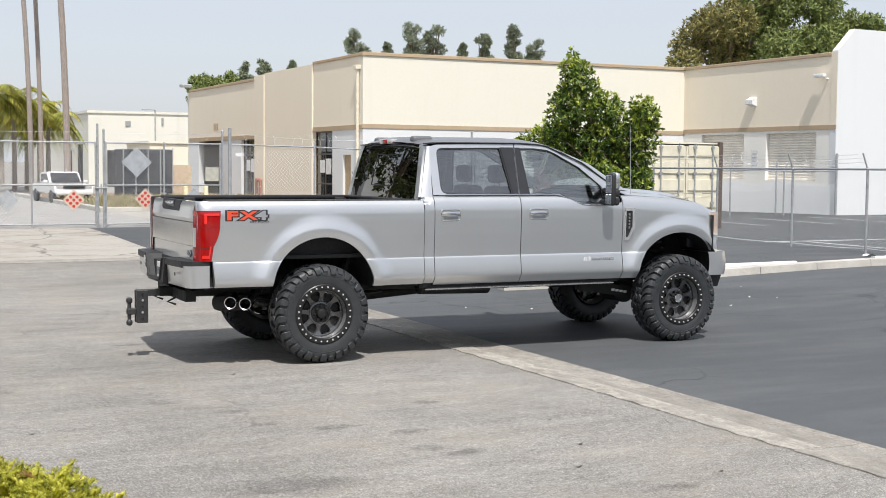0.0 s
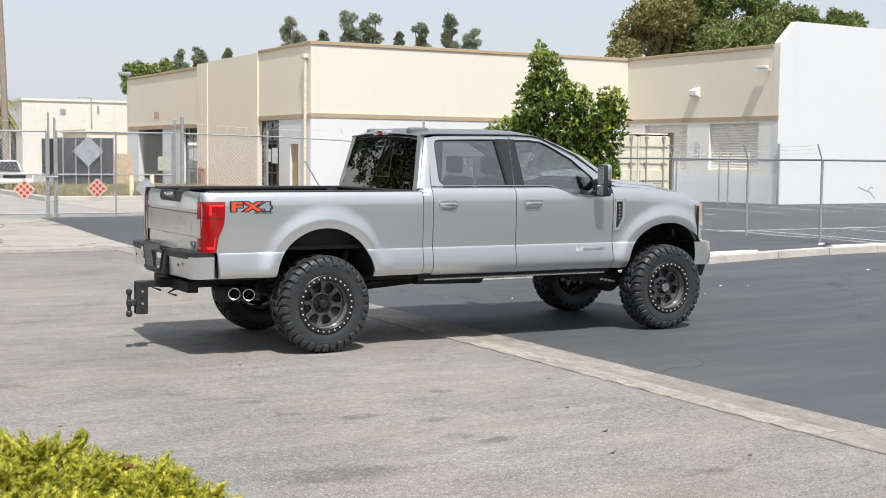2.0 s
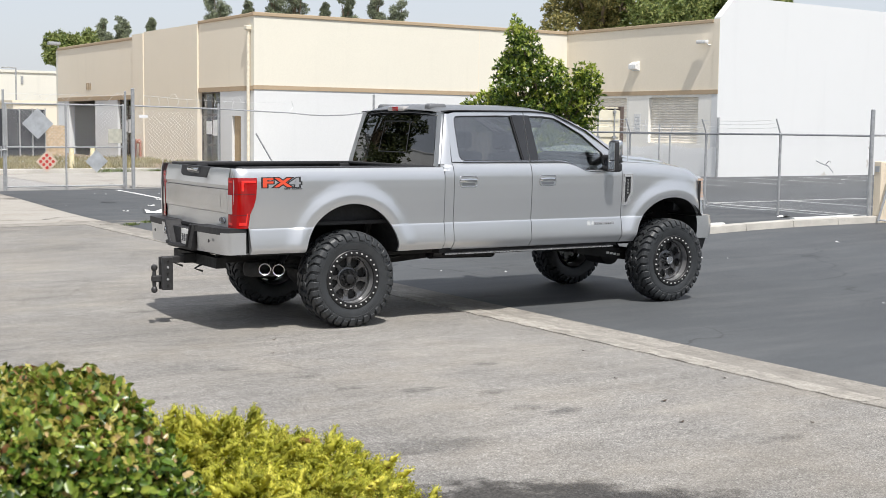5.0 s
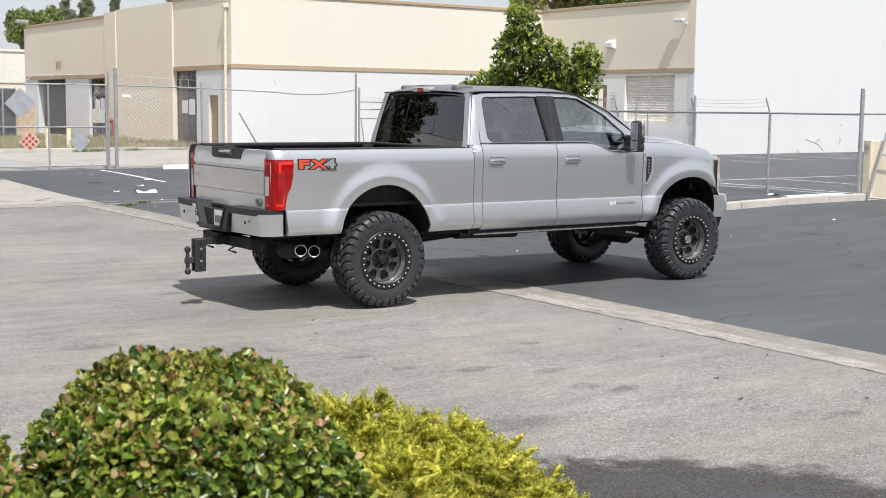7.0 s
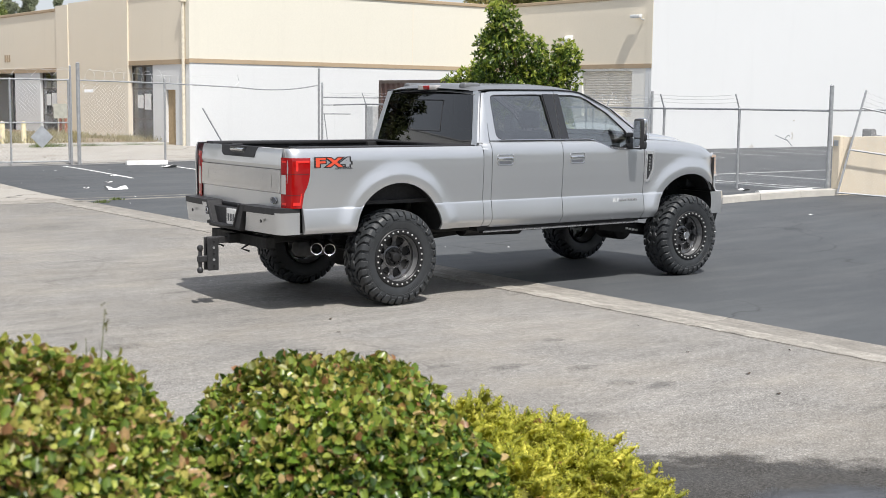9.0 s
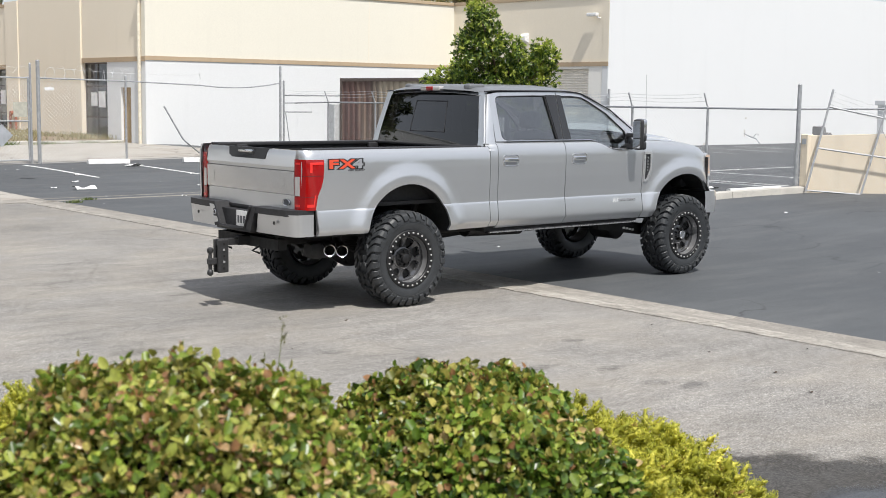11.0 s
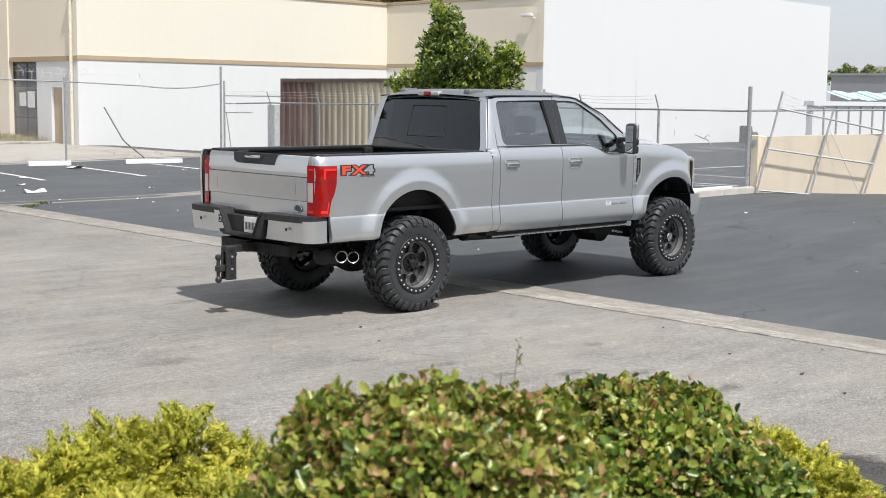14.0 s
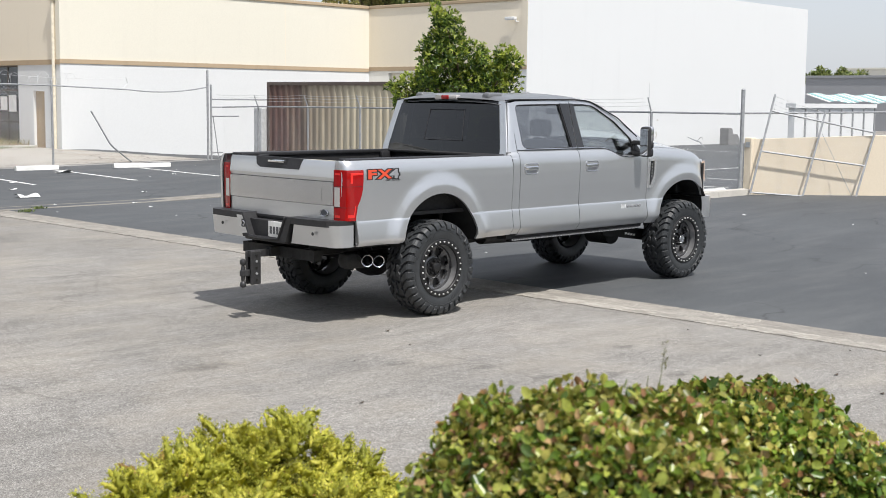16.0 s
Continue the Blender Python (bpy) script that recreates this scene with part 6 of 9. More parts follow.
for c in (0.288, 0.667):
    bm = bmesh.new()
    tube(bm, [gate_at(u, c, 0.003) for u in steps(0.004, 0.996, 0.0496)], 0.0042, 5)
    part("panel_seam", bm, BLACK, tailgate, "dark seam along the tailgate panel")
# black box drawn as the shadow between tailgate and bumper
bm = bmesh.new()
box(bm, -1.212, -1.12, -0.83, 0.83, 0.942, 0.972, 0.004)
part("gate_seal", bm, BLACK, tailgate, "black strip standing in for the shadow under the tailgate")
bm = bmesh.new()
for c in (0.375, 0.565):
    tube(bm, [gate_at(u, c, 0.0125) for u in steps(0.10, 0.90, 0.1)], 0.0022, 5)
for c in (0.10, 0.90):
    tube(bm, [gate_at(c, v, 0.0125) for v in (0.375, 0.47, 0.565)], 0.0022, 5)
part("panel_bead", bm, GATE_TRIM, tailgate)
# chrome ticks put in as the glints on the panel's raised letters
for k in range(4):
    bm = bmesh.new()
    u = 0.20 + 0.2 * k
    y = gate_at(u, 0.47)[1]
    x = gate_at(u, 0.47, 0.0145)[0]
    box(bm, x, x + 0.004, y - 0.006, y + 0.006, 1.22, 1.255, 0.002, 1)
    part("letter_mark", bm, CHROME, tailgate, "tiny chrome tick drawn as a glint")
# black trim with the handle
bm = bmesh.new()
trim = [(-0.34, 1.425), (-0.38, 1.527), (0.38, 1.527), (0.34, 1.45), (0.27, 1.425)]
a = [bm.verts.new((gate_at((y + 0.835) / 1.67, (z - 0.955) / 0.567)[0] - 0.008, y, z)) for y, z in trim]
b = [bm.verts.new((-1.15, y, z)) for y, z in trim]
bm.faces.new(a)
bm.faces.new(b[::-1])
for k in range(len(trim)):
    bm.faces.new((a[k], a[(k + 1) % len(trim)], b[(k + 1) % len(trim)], b[k]))
part("gate_trim", bm, BLACK, tailgate, "black tailgate trim")
bm = bmesh.new()
box(bm, -1.225, -1.19, -0.13, 0.13, 1.478, 1.505, 0.008)
part("gate_handle", bm, CHROME, tailgate, "chrome tailgate handle")
bm = bmesh.new()
box(bm, -1.205, -1.19, -0.15, 0.15, 1.455, 1.515)
part("handle_recess", bm, GLOSS_BLACK, tailgate)
bm = bmesh.new()
lathe(bm, [(0.0001, 0.0), (0.034, 0.0), (0.04, 0.008)], 24, "x")
ov = part("oval_badge", bm, plain("badge_dark", (0.10, 0.11, 0.13), 0.25, 0.5), tailgate, "plain dark oval badge")
ov.matrix_local = Matrix.Translation((-1.203, -0.70, 1.045)) @ Matrix.Diagonal((1, 1.5, 0.75, 1))
bm = bmesh.new()
tube(bm, [(-1.206, -0.70 + 0.058 * math.cos(a), 1.045 + 0.029 * math.sin(a)) for a in steps(0, 6.0, 0.3)], 0.004, 5, closed=True)
part("badge_rim", bm, CHROME, tailgate)
for s in (-1, 1):
    bm = bmesh.new()
    sheet(bm, 6, 12, lambda u, v: (lerp(-1.184, -1.150, u), s * lerp(0.838, side_w(-1.18, lerp(0.955, 1.524, v)) - 0.02, u), lerp(0.955, 1.524, v)))
    sheet(bm, 6, 2, lambda u, v: (lerp(lerp(-1.184, -1.150, u), -1.12, v), s * lerp(0.838, side_w(-1.18, 1.524) - 0.02, u), 1.524))
    part("bed_corner", bm, PAINT, truck, "silver corner beside the tailgate")
# bumper middle, plate
bm = bmesh.new()
box(bm, -1.30, -1.10, -0.34, 0.34, 0.745, 0.93)
box(bm, -1.355, -1.10, -0.31, 0.31, 0.735, 0.775, 0.01)
box(bm, -1.20, -1.05, -0.8, 0.8, 0.93, 0.975)
part("bumper_middle", bm, BLACK, truck, "black bumper middle")
plate = new("number_plate")
plate.parent = truck
tagged(plate, "white number plate with plain bars")
bm = bmesh.new()
box(bm, -1.352, -1.345, -0.335, -0.055, 0.785, 0.935, 0.003, 1)
part("plate_sheet", bm, PLATE_WHITE, plate)
for k in range(5):
    bm = bmesh.new()
    box(bm, -1.3555, -1.3525, -0.315 + 0.05 * k, -0.283 + 0.05 * k, 0.815, 0.885)
    part("plate_bar", bm, DECAL_GREY, plate)

# bed
bed = new("bed")
bed.parent = truck
bm = bmesh.new()
box(bm, -1.10, 0.95, -0.90, 0.90, 0.985, 1.02)
part("bed_floor", bm, BEDLINER, bed)
for s in (-1, 1):
    bm = bmesh.new()
    y0, y1 = sorted((s * 0.80, s * 0.845))
    box(bm, -1.10, 0.95, y0, y1, 1.02, 1.503)
    y0, y1 = sorted((s * 0.62, s * 0.80))
    box(bm, -0.52, 0.52, y0, y1, 1.02, 1.26, 0.04)
    part("bed_wall", bm, BEDLINER, bed, "black lined bed wall")
    bm = bmesh.new()
    y0, y1 = sorted((s * 0.775, s * 0.945))
    box(bm, -1.10, 0.97, y0, y1, 1.503, 1.541, 0.012)
    part("rail_cap", bm, BLACK, bed, "black bed rail cap")
    for x in (-0.9, 0.75):
        bm = bmesh.new()
        y0, y1 = sorted((s * 0.74, s * 0.80))
        box(bm, x, x + 0.12, y0, y1, 1.43, 1.52, 0.01)
        part("tie_down", bm, BLACK, bed)
bm = bmesh.new()
box(bm, 0.93, 0.975, -0.945, 0.945, 1.02, 1.52)
box(bm, 0.86, 0.975, -0.80, 0.80, 1.513, 1.540, 0.01)
part("bed_front", bm, BEDLINER, bed)

# cabin
cabin = new("cabin")
cabin.parent = truck
bm = bmesh.new()
box(bm, 1.02, 3.35, -0.88, 0.88, 0.78, 0.82)
box(bm, 1.03, 1.08, -0.88, 0.88, 0.82, 1.50)
box(bm, 3.05, 3.45, -0.86, 0.86, 1.10, 1.52, 0.06)
for y in (-0.90, 0.88):
    box(bm, 1.10, 3.30, y, y + 0.02, 0.82, 1.45)
part("cabin_trim", bm, SEAT, cabin, "dark cabin trim and dash")
bm = bmesh.new()
box(bm, 1.10, 2.52, -0.76, 0.76, 2.03, 2.045)
part("headliner", bm, plain("headliner", (0.35, 0.34, 0.32), 0.9), cabin)
for x, ys_ in ((2.15, (-0.40, 0.40)), (1.22, (-0.50, 0.0, 0.50))):
    for y in ys_:
        seat = new("seat")
        seat.parent = cabin
        w = 0.27 if x > 2 else 0.24
        bm = bmesh.new()
        box(bm, x, x + 0.50, y - w, y + w, 1.02, 1.18, 0.05)
        v = box(bm, x - 0.04, x + 0.12, y - w, y + w, 1.12, 1.66, 0.06, 3)
        part("seat_body", bm, SEAT, seat)
        bm = bmesh.new()
        box(bm, x - 0.06, x + 0.05, y - 0.14, y + 0.14, 1.69, 1.88, 0.045, 3)
        tube(bm, [(x, y - 0.06, 1.6), (x, y - 0.06, 1.72)], 0.008, 6)
        tube(bm, [(x, y + 0.06, 1.6), (x, y + 0.06, 1.72)], 0.008, 6)
        part("headrest", bm, SEAT, seat)
bm = bmesh.new()
tube(bm, [(2.92 + 0.06 * math.sin(a), 0.40 + 0.19 * math.cos(a), 1.47 + 0.17 * math.sin(a)) for a in steps(0, 5.98, 0.26)], 0.016, 6, closed=True)
tube(bm, [(3.1, 0.40, 1.40), (2.93, 0.40, 1.47)], 0.03, 8)
tube(bm, [(2.93, 0.22, 1.47), (2.93, 0.58, 1.47)], 0.014, 6)
part("steering_wheel", bm, BLACK, cabin)
bm = bmesh.new()
box(bm, 2.83, 2.86, -0.13, 0.13, 1.93, 2.0, 0.012)
tube(bm, [(2.86, 0, 1.97), (2.92, 0, 2.0)], 0.01, 6)
part("cabin_mirror", bm, BLACK, cabin)

# dark inner body round the wheels
for args in ((-1.1, -0.58, -0.90, 0.90, 0.72, 0.985), (0.58, 1.02, -0.90, 0.90, 0.72, 0.985), (1.02, 3.29, -0.90, 0.90, 0.72, 0.785), (3.37, 4.5, -0.5, 0.5, 0.80, 1.38), (-0.57, 0.57, -0.5, 0.5, 0.80, 0.985),
             (3.30, 3.36, -0.93, 0.93, 0.72, 1.45), (4.52, 4.55, -0.94, -0.5, 0.75, 1.35), (4.52, 4.55, 0.5, 0.94, 0.75, 1.35)):
    bm = bmesh.new()
    box(bm, *args)
    part("underbody", bm, UNDER, truck, "black underbody panel")
for cx, (acx, acz, a, b) in ((0.0, REAR_ARCH), (4.065, FRONT_ARCH)):
    for s in (-1, 1):
        bm = bmesh.new()
        sheet(bm, 24, 4, lambda u, v: (acx + (a + 0.015) * math.cos(math.pi * u), s * lerp(0.5, 0.985, v), acz + (b + 0.015) * math.sin(math.pi * u)))
        sheet(bm, 24, 4, lambda u, v: (acx + (a + 0.015) * math.cos(math.pi * u), s * 0.5, lerp(acz, acz + (b + 0.015) * math.sin(math.pi * u), v)))
        part("wheel_liner", bm, UNDER, truck, "black wheel-well liner")

# chassis
chassis = new("chassis")
chassis.parent = truck
for s in (-1, 1):
    bm = bmesh.new()
    y0, y1 = sorted((s * 0.40, s * 0.48))
    box(bm, -1.15, 4.6, y0, y1, 0.62, 0.78, 0.01, 1)
    part("frame_rail", bm, UNDER, chassis)
    for x in (0.0,):
        bm = bmesh.new()
        for k in range(4):
            L = 0.78 - 0.14 * k
            pts = [(x + L * t, s * 0.56, 0.62 - 0.03 * k - 0.05 * (1 - t * t)) for t in steps(-1, 1, 0.25)]
            for p, q in zip(pts, pts[1:]):
                tube(bm, [p, q], 0.017, 4)
        part("leaf_spring", bm, UNDER, chassis)
    bm = bmesh.new()
    tube(bm, [(0.25, s * 0.62, 0.50), (0.42, s * 0.58, 1.0)], 0.033, 8)
    part("shock_absorber", bm, UNDER, chassis)
    bm = bmesh.new()
    pts = [(4.06 + 0.065 * math.cos(a), s * 0.58 + 0.065 * math.sin(a), 0.60 + 0.55 * a / 44) for a in steps(0, 44, 0.5)]
    tube(bm, pts, 0.011, 5)
    part("coil_spring", bm, RAW_STEEL, chassis, "dark coil spring")
    bm = bmesh.new()
    tube(bm, [(3.9, s * 0.63, 0.45), (3.72, s * 0.60, 1.1)], 0.035, 8)
    part("shock_absorber", bm, UNDER, chassis)
    bm = bmesh.new()
    y0, y1 = sorted((s * 0.52, s * 0.60))
    v = [bm.verts.new(p) for p in ((4.10, y0, 0.40), (4.10, y1, 0.40), (4.10, y0, 0.54), (4.10, y1, 0.54), (3.05, y0, 0.545), (3.05, y1, 0.545), (3.05, y0, 0.635), (3.05, y1, 0.635))]
    for f in ((0, 1, 3, 2), (4, 6, 7, 5), (0, 2, 6, 4), (1, 5, 7, 3), (0, 4, 5, 1), (2, 3, 7, 6)):
        bm.faces.new([v[i] for i in f])
    arm_ = part("radius_arm", bm, UNDER, chassis, "black fabricated suspension arm")
    for k, (c, dx) in enumerate(((PLATE_WHITE, 0.0), (PLATE_WHITE, 0.052), (PLATE_WHITE, 0.104), (PLATE_WHITE, 0.156))):
        bm = bmesh.new()
        y = s * 0.603
        box(bm, 3.46 + dx, 3.50 + dx, y - 0.002, y + 0.002, 0.528 - 0.009 * k, 0.552 - 0.009 * k)
        part("arm_mark", bm, c, chassis, "plain coloured mark")
bm = bmesh.new()
tube(bm, [(0, -0.80, 0.465), (0, 0.80, 0.465)], 0.05, 14)
lathe_at = [(0.05, -0.2), (0.16, -0.12), (0.18, 0.0), (0.16, 0.12), (0.05, 0.2)]
lathe(bm, lathe_at, 20, "y")
for v in bm.verts:
    if abs(v.co.y) < 0.21 and abs(v.co.z) < 0.2 and (v.co.x ** 2 + v.co.z ** 2) ** 0.5 < 0.19 and v.co.z < 0.3:
        v.co.z += 0.465
part("rear_axle", bm, UNDER, chassis)
bm = bmesh.new()
tube(bm, [(4.065, -0.80, 0.465), (4.065, 0.80, 0.465)], 0.045, 14)
tube(bm, [(4.065, 0.05, 0.465), (4.065, 0.38, 0.465)], [0.15, 0.15], 18)
tube(bm, [(4.25, -0.7, 0.5), (4.25, 0.7, 0.5)], 0.022, 8)
part("front_axle", bm, UNDER, chassis)
bm = bmesh.new()
tube(bm, [(0.15, 0, 0.47), (2.3, 0.05, 0.62)], 0.05, 12)
tube(bm, [(2.5, 0.2, 0.60), (3.95, 0.22, 0.48)], 0.035, 10)
box(bm, 2.2, 3.2, -0.22, 0.3, 0.56, 0.8, 0.04)
part("driveline", bm, UNDER, chassis)
bm = bmesh.new()
box(bm, 1.15, 2.1, 0.2, 0.72, 0.56, 0.76, 0.05)
part("fuel_tank", bm, UNDER, chassis)
bm = bmesh.new()
tube(bm, [(2.3, -0.25, 0.62), (1.5, -0.3, 0.64), (0.75, -0.35, 0.66), (0.45, -0.33, 0.86), (-0.25, -0.34, 0.86), (-0.5, -0.5, 0.66), (-0.62, -0.68, 0.60)], 0.045, 12)
tube(bm, [(2.1, -0.28, 0.62), (1.3, -0.3, 0.64)], 0.10, 16)
part("exhaust_pipe", bm, RAW_STEEL, chassis)
for x in (-0.745, -0.885):
    bm = bmesh.new()
    tip = new("exhaust_tip")
    d = Vector((-0.42, -0.90, -0.10)).normalized()
    base = Vector((x, -0.94, 0.60 if x < -0.8 else 0.585)) - d * 0.24
    tip.parent = truck
    e, u_, v_ = frame_of(d)
    rings = []
    for r, h in ((0.050, 0.0), (0.054, 0.10), (0.0575, 0.235), (0.0575, 0.243), (0.055, 0.247), (0.049, 0.242), (0.046, 0.22), (0.044, 0.06)):
        rings.append([bm.verts.new(base + d * h + u_ * (r * math.cos(2 * math.pi * k / 28)) + v_ * (r * math.sin(2 * math.pi * k / 28))) for k in range(28)])
    for a, b in zip(rings, rings[1:]):
        for k in range(28):
            bm.faces.new((a[k], a[(k + 1) % 28], b[(k + 1) % 28], b[k]))
    part("tip_sleeve", bm, CHROME, tip, "polished exhaust tip")
    bm = bmesh.new()
    bm.faces.new([bm.verts.new(base + d * 0.062 + u_ * (0.0445 * math.cos(2 * math.pi * k / 20)) + v_ * (0.0445 * math.sin(2 * math.pi * k / 20))) for k in range(20)])
    part("tip_bore", bm, UNDER, tip)
bm = bmesh.new()
box(bm, -0.98, -0.62, -0.76, -0.60, 0.50, 0.66, 0.06)
part("exhaust_box", bm, UNDER, chassis)

# hitch
bm = bmesh.new()
box(bm, -1.20, -1.10, -0.55, 0.55, 0.58, 0.68)
box(bm, -1.32, -1.05, -0.045, 0.045, 0.59, 0.68, 0.006, 1)
for y in (-0.26, 0.26):
    tube(bm, [(-1.22, y, 0.60), (-1.30, y, 0.56), (-1.22, y, 0.53)], 0.012, 6)
part("receiver", bm, UNDER, chassis)
hitch = new("drop_hitch")
hitch.parent = truck
tagged(hitch, "black adjustable drop hitch with two balls")
bm = bmesh.new()
box(bm, -1.53, -1.25, -0.032, 0.032, 0.595, 0.66, 0.005, 1)
part("shank", bm, RAW_STEEL, hitch)
for y in (-0.055, 0.025):
    bm = bmesh.new()
    box(bm, -1.545, -1.435, y, y + 0.03, 0.34, 0.655, 0.006, 1)
    part("hitch_cheek", bm, RAW_STEEL, hitch)
for k in range(5):
    bm = bmesh.new()
    tube(bm, [(-1.49, -0.066, 0.385 + 0.058 * k), (-1.49, 0.066, 0.385 + 0.058 * k)], 0.011, 10)
    part("hitch_pin", bm, STEEL if k in (1, 3) else UNDER, hitch)
bm = bmesh.new()
box(bm, -1.63, -1.50, -0.028, 0.028, 0.42, 0.48, 0.008, 1)
part("ball_mount", bm, RAW_STEEL, hitch)
for up in (1, -1):
    bm = bmesh.new()
    lathe(bm, [(0.02, 0.0), (0.018, 0.035), (0.016, 0.045), (0.026, 0.055), (0.032, 0.075), (0.027, 0.095), (0.012, 0.106), (0.0005, 0.107)], 18, "z")
    for v in bm.verts:
        v.co.z = 0.45 + up * (0.03 + v.co.z)
        v.co.x -= 1.605
    part("tow_ball", bm, RAW_STEEL, hitch)

# ---- wheels ----
R_T = 0.465


def tread_block(bm, path, half, depth=0.022, taper=0.90):
    """A rubber block over the tyre: path holds (radius, y, angle) along its crown."""
    rows = []
    for i, (r, y, a) in enumerate(path):
        p, q = path[max(0, i - 1)], path[min(len(path) - 1, i + 1)]
        tr, ty = q[0] - p[0], q[1] - p[1]
        ln = math.hypot(tr, ty) or 1.0
        side = 1 if path[-1][1] > 0 else -1
        nr, ny = abs(ty) / ln, -tr / ln * side if ty * side > 0 else side * abs(tr) / ln
        if nr < 0.15:
            nr, ny = 0.15, side * 0.99
        h = half[i] if isinstance(half, tuple) else half
        row = []
        for dr, k in ((depth, 1.0), (0.004, 1.0), (0.0, taper)):
            for e in (-1, 1):
                aa = a + e * h * k
                row.append(bm.verts.new(((r - nr * dr) * math.cos(aa), y - ny * dr, (r - nr * dr) * math.sin(aa))))
        rows.append(row)
    loop = (0, 2, 4, 5, 3, 1)
    for p, q in zip(rows, rows[1:]):
        for j in range(5):
            bm.faces.new((p[loop[j]], p[loop[j + 1]], q[loop[j + 1]], q[loop[j]]))
    for row in (rows[0], rows[-1]):
        bm.faces.new([row[j] for j in loop])


def tyre_mesh():
    bm = bmesh.new()
    prof = [(0.252, 0.115), (0.262, 0.138), (0.280, 0.149), (0.31, 0.158), (0.345, 0.1635), (0.375, 0.1635), (0.398, 0.158), (0.418, 0.147), (0.432, 0.128), (0.441, 0.08), (0.443, 0.0)]
    prof = prof + [(r, -h) for r, h in prof[-2::-1]] + [(0.245, -0.09), (0.245, 0.09)]
    lathe(bm, prof, 96, "y", closed=True)
    n = 17
    step = 2 * math.pi / n
    long_ = [(0.4635, 0.074, -0.10), (0.461, 0.105, -0.03), (0.456, 0.132, 0.02), (0.445, 0.152, 0.03), (0.428, 0.167, 0.03), (0.408, 0.1745, 0.03), (0.386, 0.1770, 0.03), (0.379, 0.1735, 0.03)]
    short = [(0.4635, 0.082, -0.10), (0.460, 0.110, -0.03), (0.454, 0.134, 0.02), (0.442, 0.152, 0.03), (0.424, 0.165, 0.03), (0.407, 0.1715, 0.03), (0.401, 0.169, 0.03)]
    for k in range(n):
        for s in (1, -1):
            a = k * step + (0 if s > 0 else step / 2)
            tread_block(bm, [(r, s * y, a + s * d) for r, y, d in long_], (0.064, 0.068, 0.073, 0.074, 0.072, 0.066, 0.058, 0.054), 0.024, 0.84)
            tread_block(bm, [(r, s * y, a + step * 0.49 + s * d) for r, y, d in short], (0.054, 0.060, 0.064, 0.064, 0.060, 0.052, 0.048), 0.024, 0.84)
            # hooked blocks either side of the middle
            tread_block(bm, [(0.466, s * 0.006, a + 0.02), (0.466, s * 0.034, a + s * 0.05), (0.465, s * 0.066, a - s * 0.03)], (0.046, 0.062, 0.050), 0.024, 0.84)
            tread_block(bm, [(0.466, s * 0.012, a + step * 0.52), (0.466, s * 0.038, a + step * 0.52 - s * 0.05), (0.465, s * 0.070, a + step * 0.50 + s * 0.03)], (0.044, 0.060, 0.052), 0.024, 0.84)
            # low ribs of the sidewall between the long blocks
            tread_block(bm, [(0.398, s * 0.1655, a + step * 0.5), (0.385, s * 0.1680, a + step * 0.5), (0.372, s * 0.1670, a + step * 0.5)], (0.078, 0.078, 0.05), 0.008)
    # moulded rings and plain raised lettering bars on the sidewall
    for r, h in ((0.292, 0.1525), (0.358, 0.1645)):
        lathe(bm, [(r, h - 0.001), (r + 0.002, h + 0.0018), (r + 0.005, h + 0.001)], 96, "y")
    for k0, m in ((0.45, 5), (1.0, 7), (3.55, 5), (4.1, 7)):
        for k in range(m):
            a = k0 + 0.066 * k
            tread_block(bm, [(0.349, 0.1665, a), (0.334, 0.1640, a), (0.320, 0.1620, a)], 0.021, 0.006, 0.96)
    return bm


def rim_mesh():
    bm = bmesh.new()
    # hub disc with a raised boss
    lathe(bm, [(0.0001, 0.046), (0.100, 0.046), (0.110, 0.042), (0.116, 0.036), (0.116, 0.0)], 40, "y")
    # slender spokes that dip behind the hub and rise to the barrel, each with a chamfered face
    for k in range(8):
        a = 2 * math.pi * k / 8 + 0.2
        c, s = math.cos(a), math.sin(a)
        rings = []
        for r, w, d in ((0.080, 0.036, 0.040), (0.105, 0.040, 0.039), (0.124, 0.029, 0.036), (0.150, 0.0225, 0.034), (0.180, 0.026, 0.036), (0.200, 0.040, 0.042), (0.217, 0.076, 0.050)):
            ring_ = []
            for t, y in ((-1.0, d - 0.045), (-1.0, d - 0.009), (-0.78, d), (0.78, d), (1.0, d - 0.009), (1.0, d - 0.045)):
                ring_.append(bm.verts.new((r * c - t * w * s, y, r * s + t * w * c)))
            rings.append(ring_)
        for p, q in zip(rings, rings[1:]):
            for j in range(6):
                bm.faces.new((p[j], p[(j + 1) % 6], q[(j + 1) % 6], q[j]))
        bm.faces.new(rings[0][::-1])
        bm.faces.new(rings[-1])
    # inner flange that the spokes meet
    lathe(bm, [(0.225, 0.074), (0.219, 0.072), (0.215, 0.05), (0.212, 0.046), (0.206, 0.044), (0.205, 0.02)], 56, "y")
    return bm


def barrel_mesh():
    bm = bmesh.new()
    lathe(bm, [(0.238, 0.150), (0.234, 0.134), (0.226, 0.10), (0.218, 0.04), (0.214, -0.10), (0.24, -0.15)], 56, "y")
    return bm


def wheel(x, y, s, front):
    w = new("wheel")
    w.parent = truck
    tagged(w, "off-road wheel with a knobbly mud-terrain tyre")
    turn = 0.35 if front else 0.1
    m = Matrix.Translation((x, y, R_T)) @ Matrix.Rotation(turn, 4, "Y")
    if s < 0:
        m = Matrix.Translation((x, y, R_T)) @ Matrix.Rotation(math.pi, 4, "Z") @ Matrix.Rotation(turn, 4, "Y")
    w.matrix_local = m
    return w


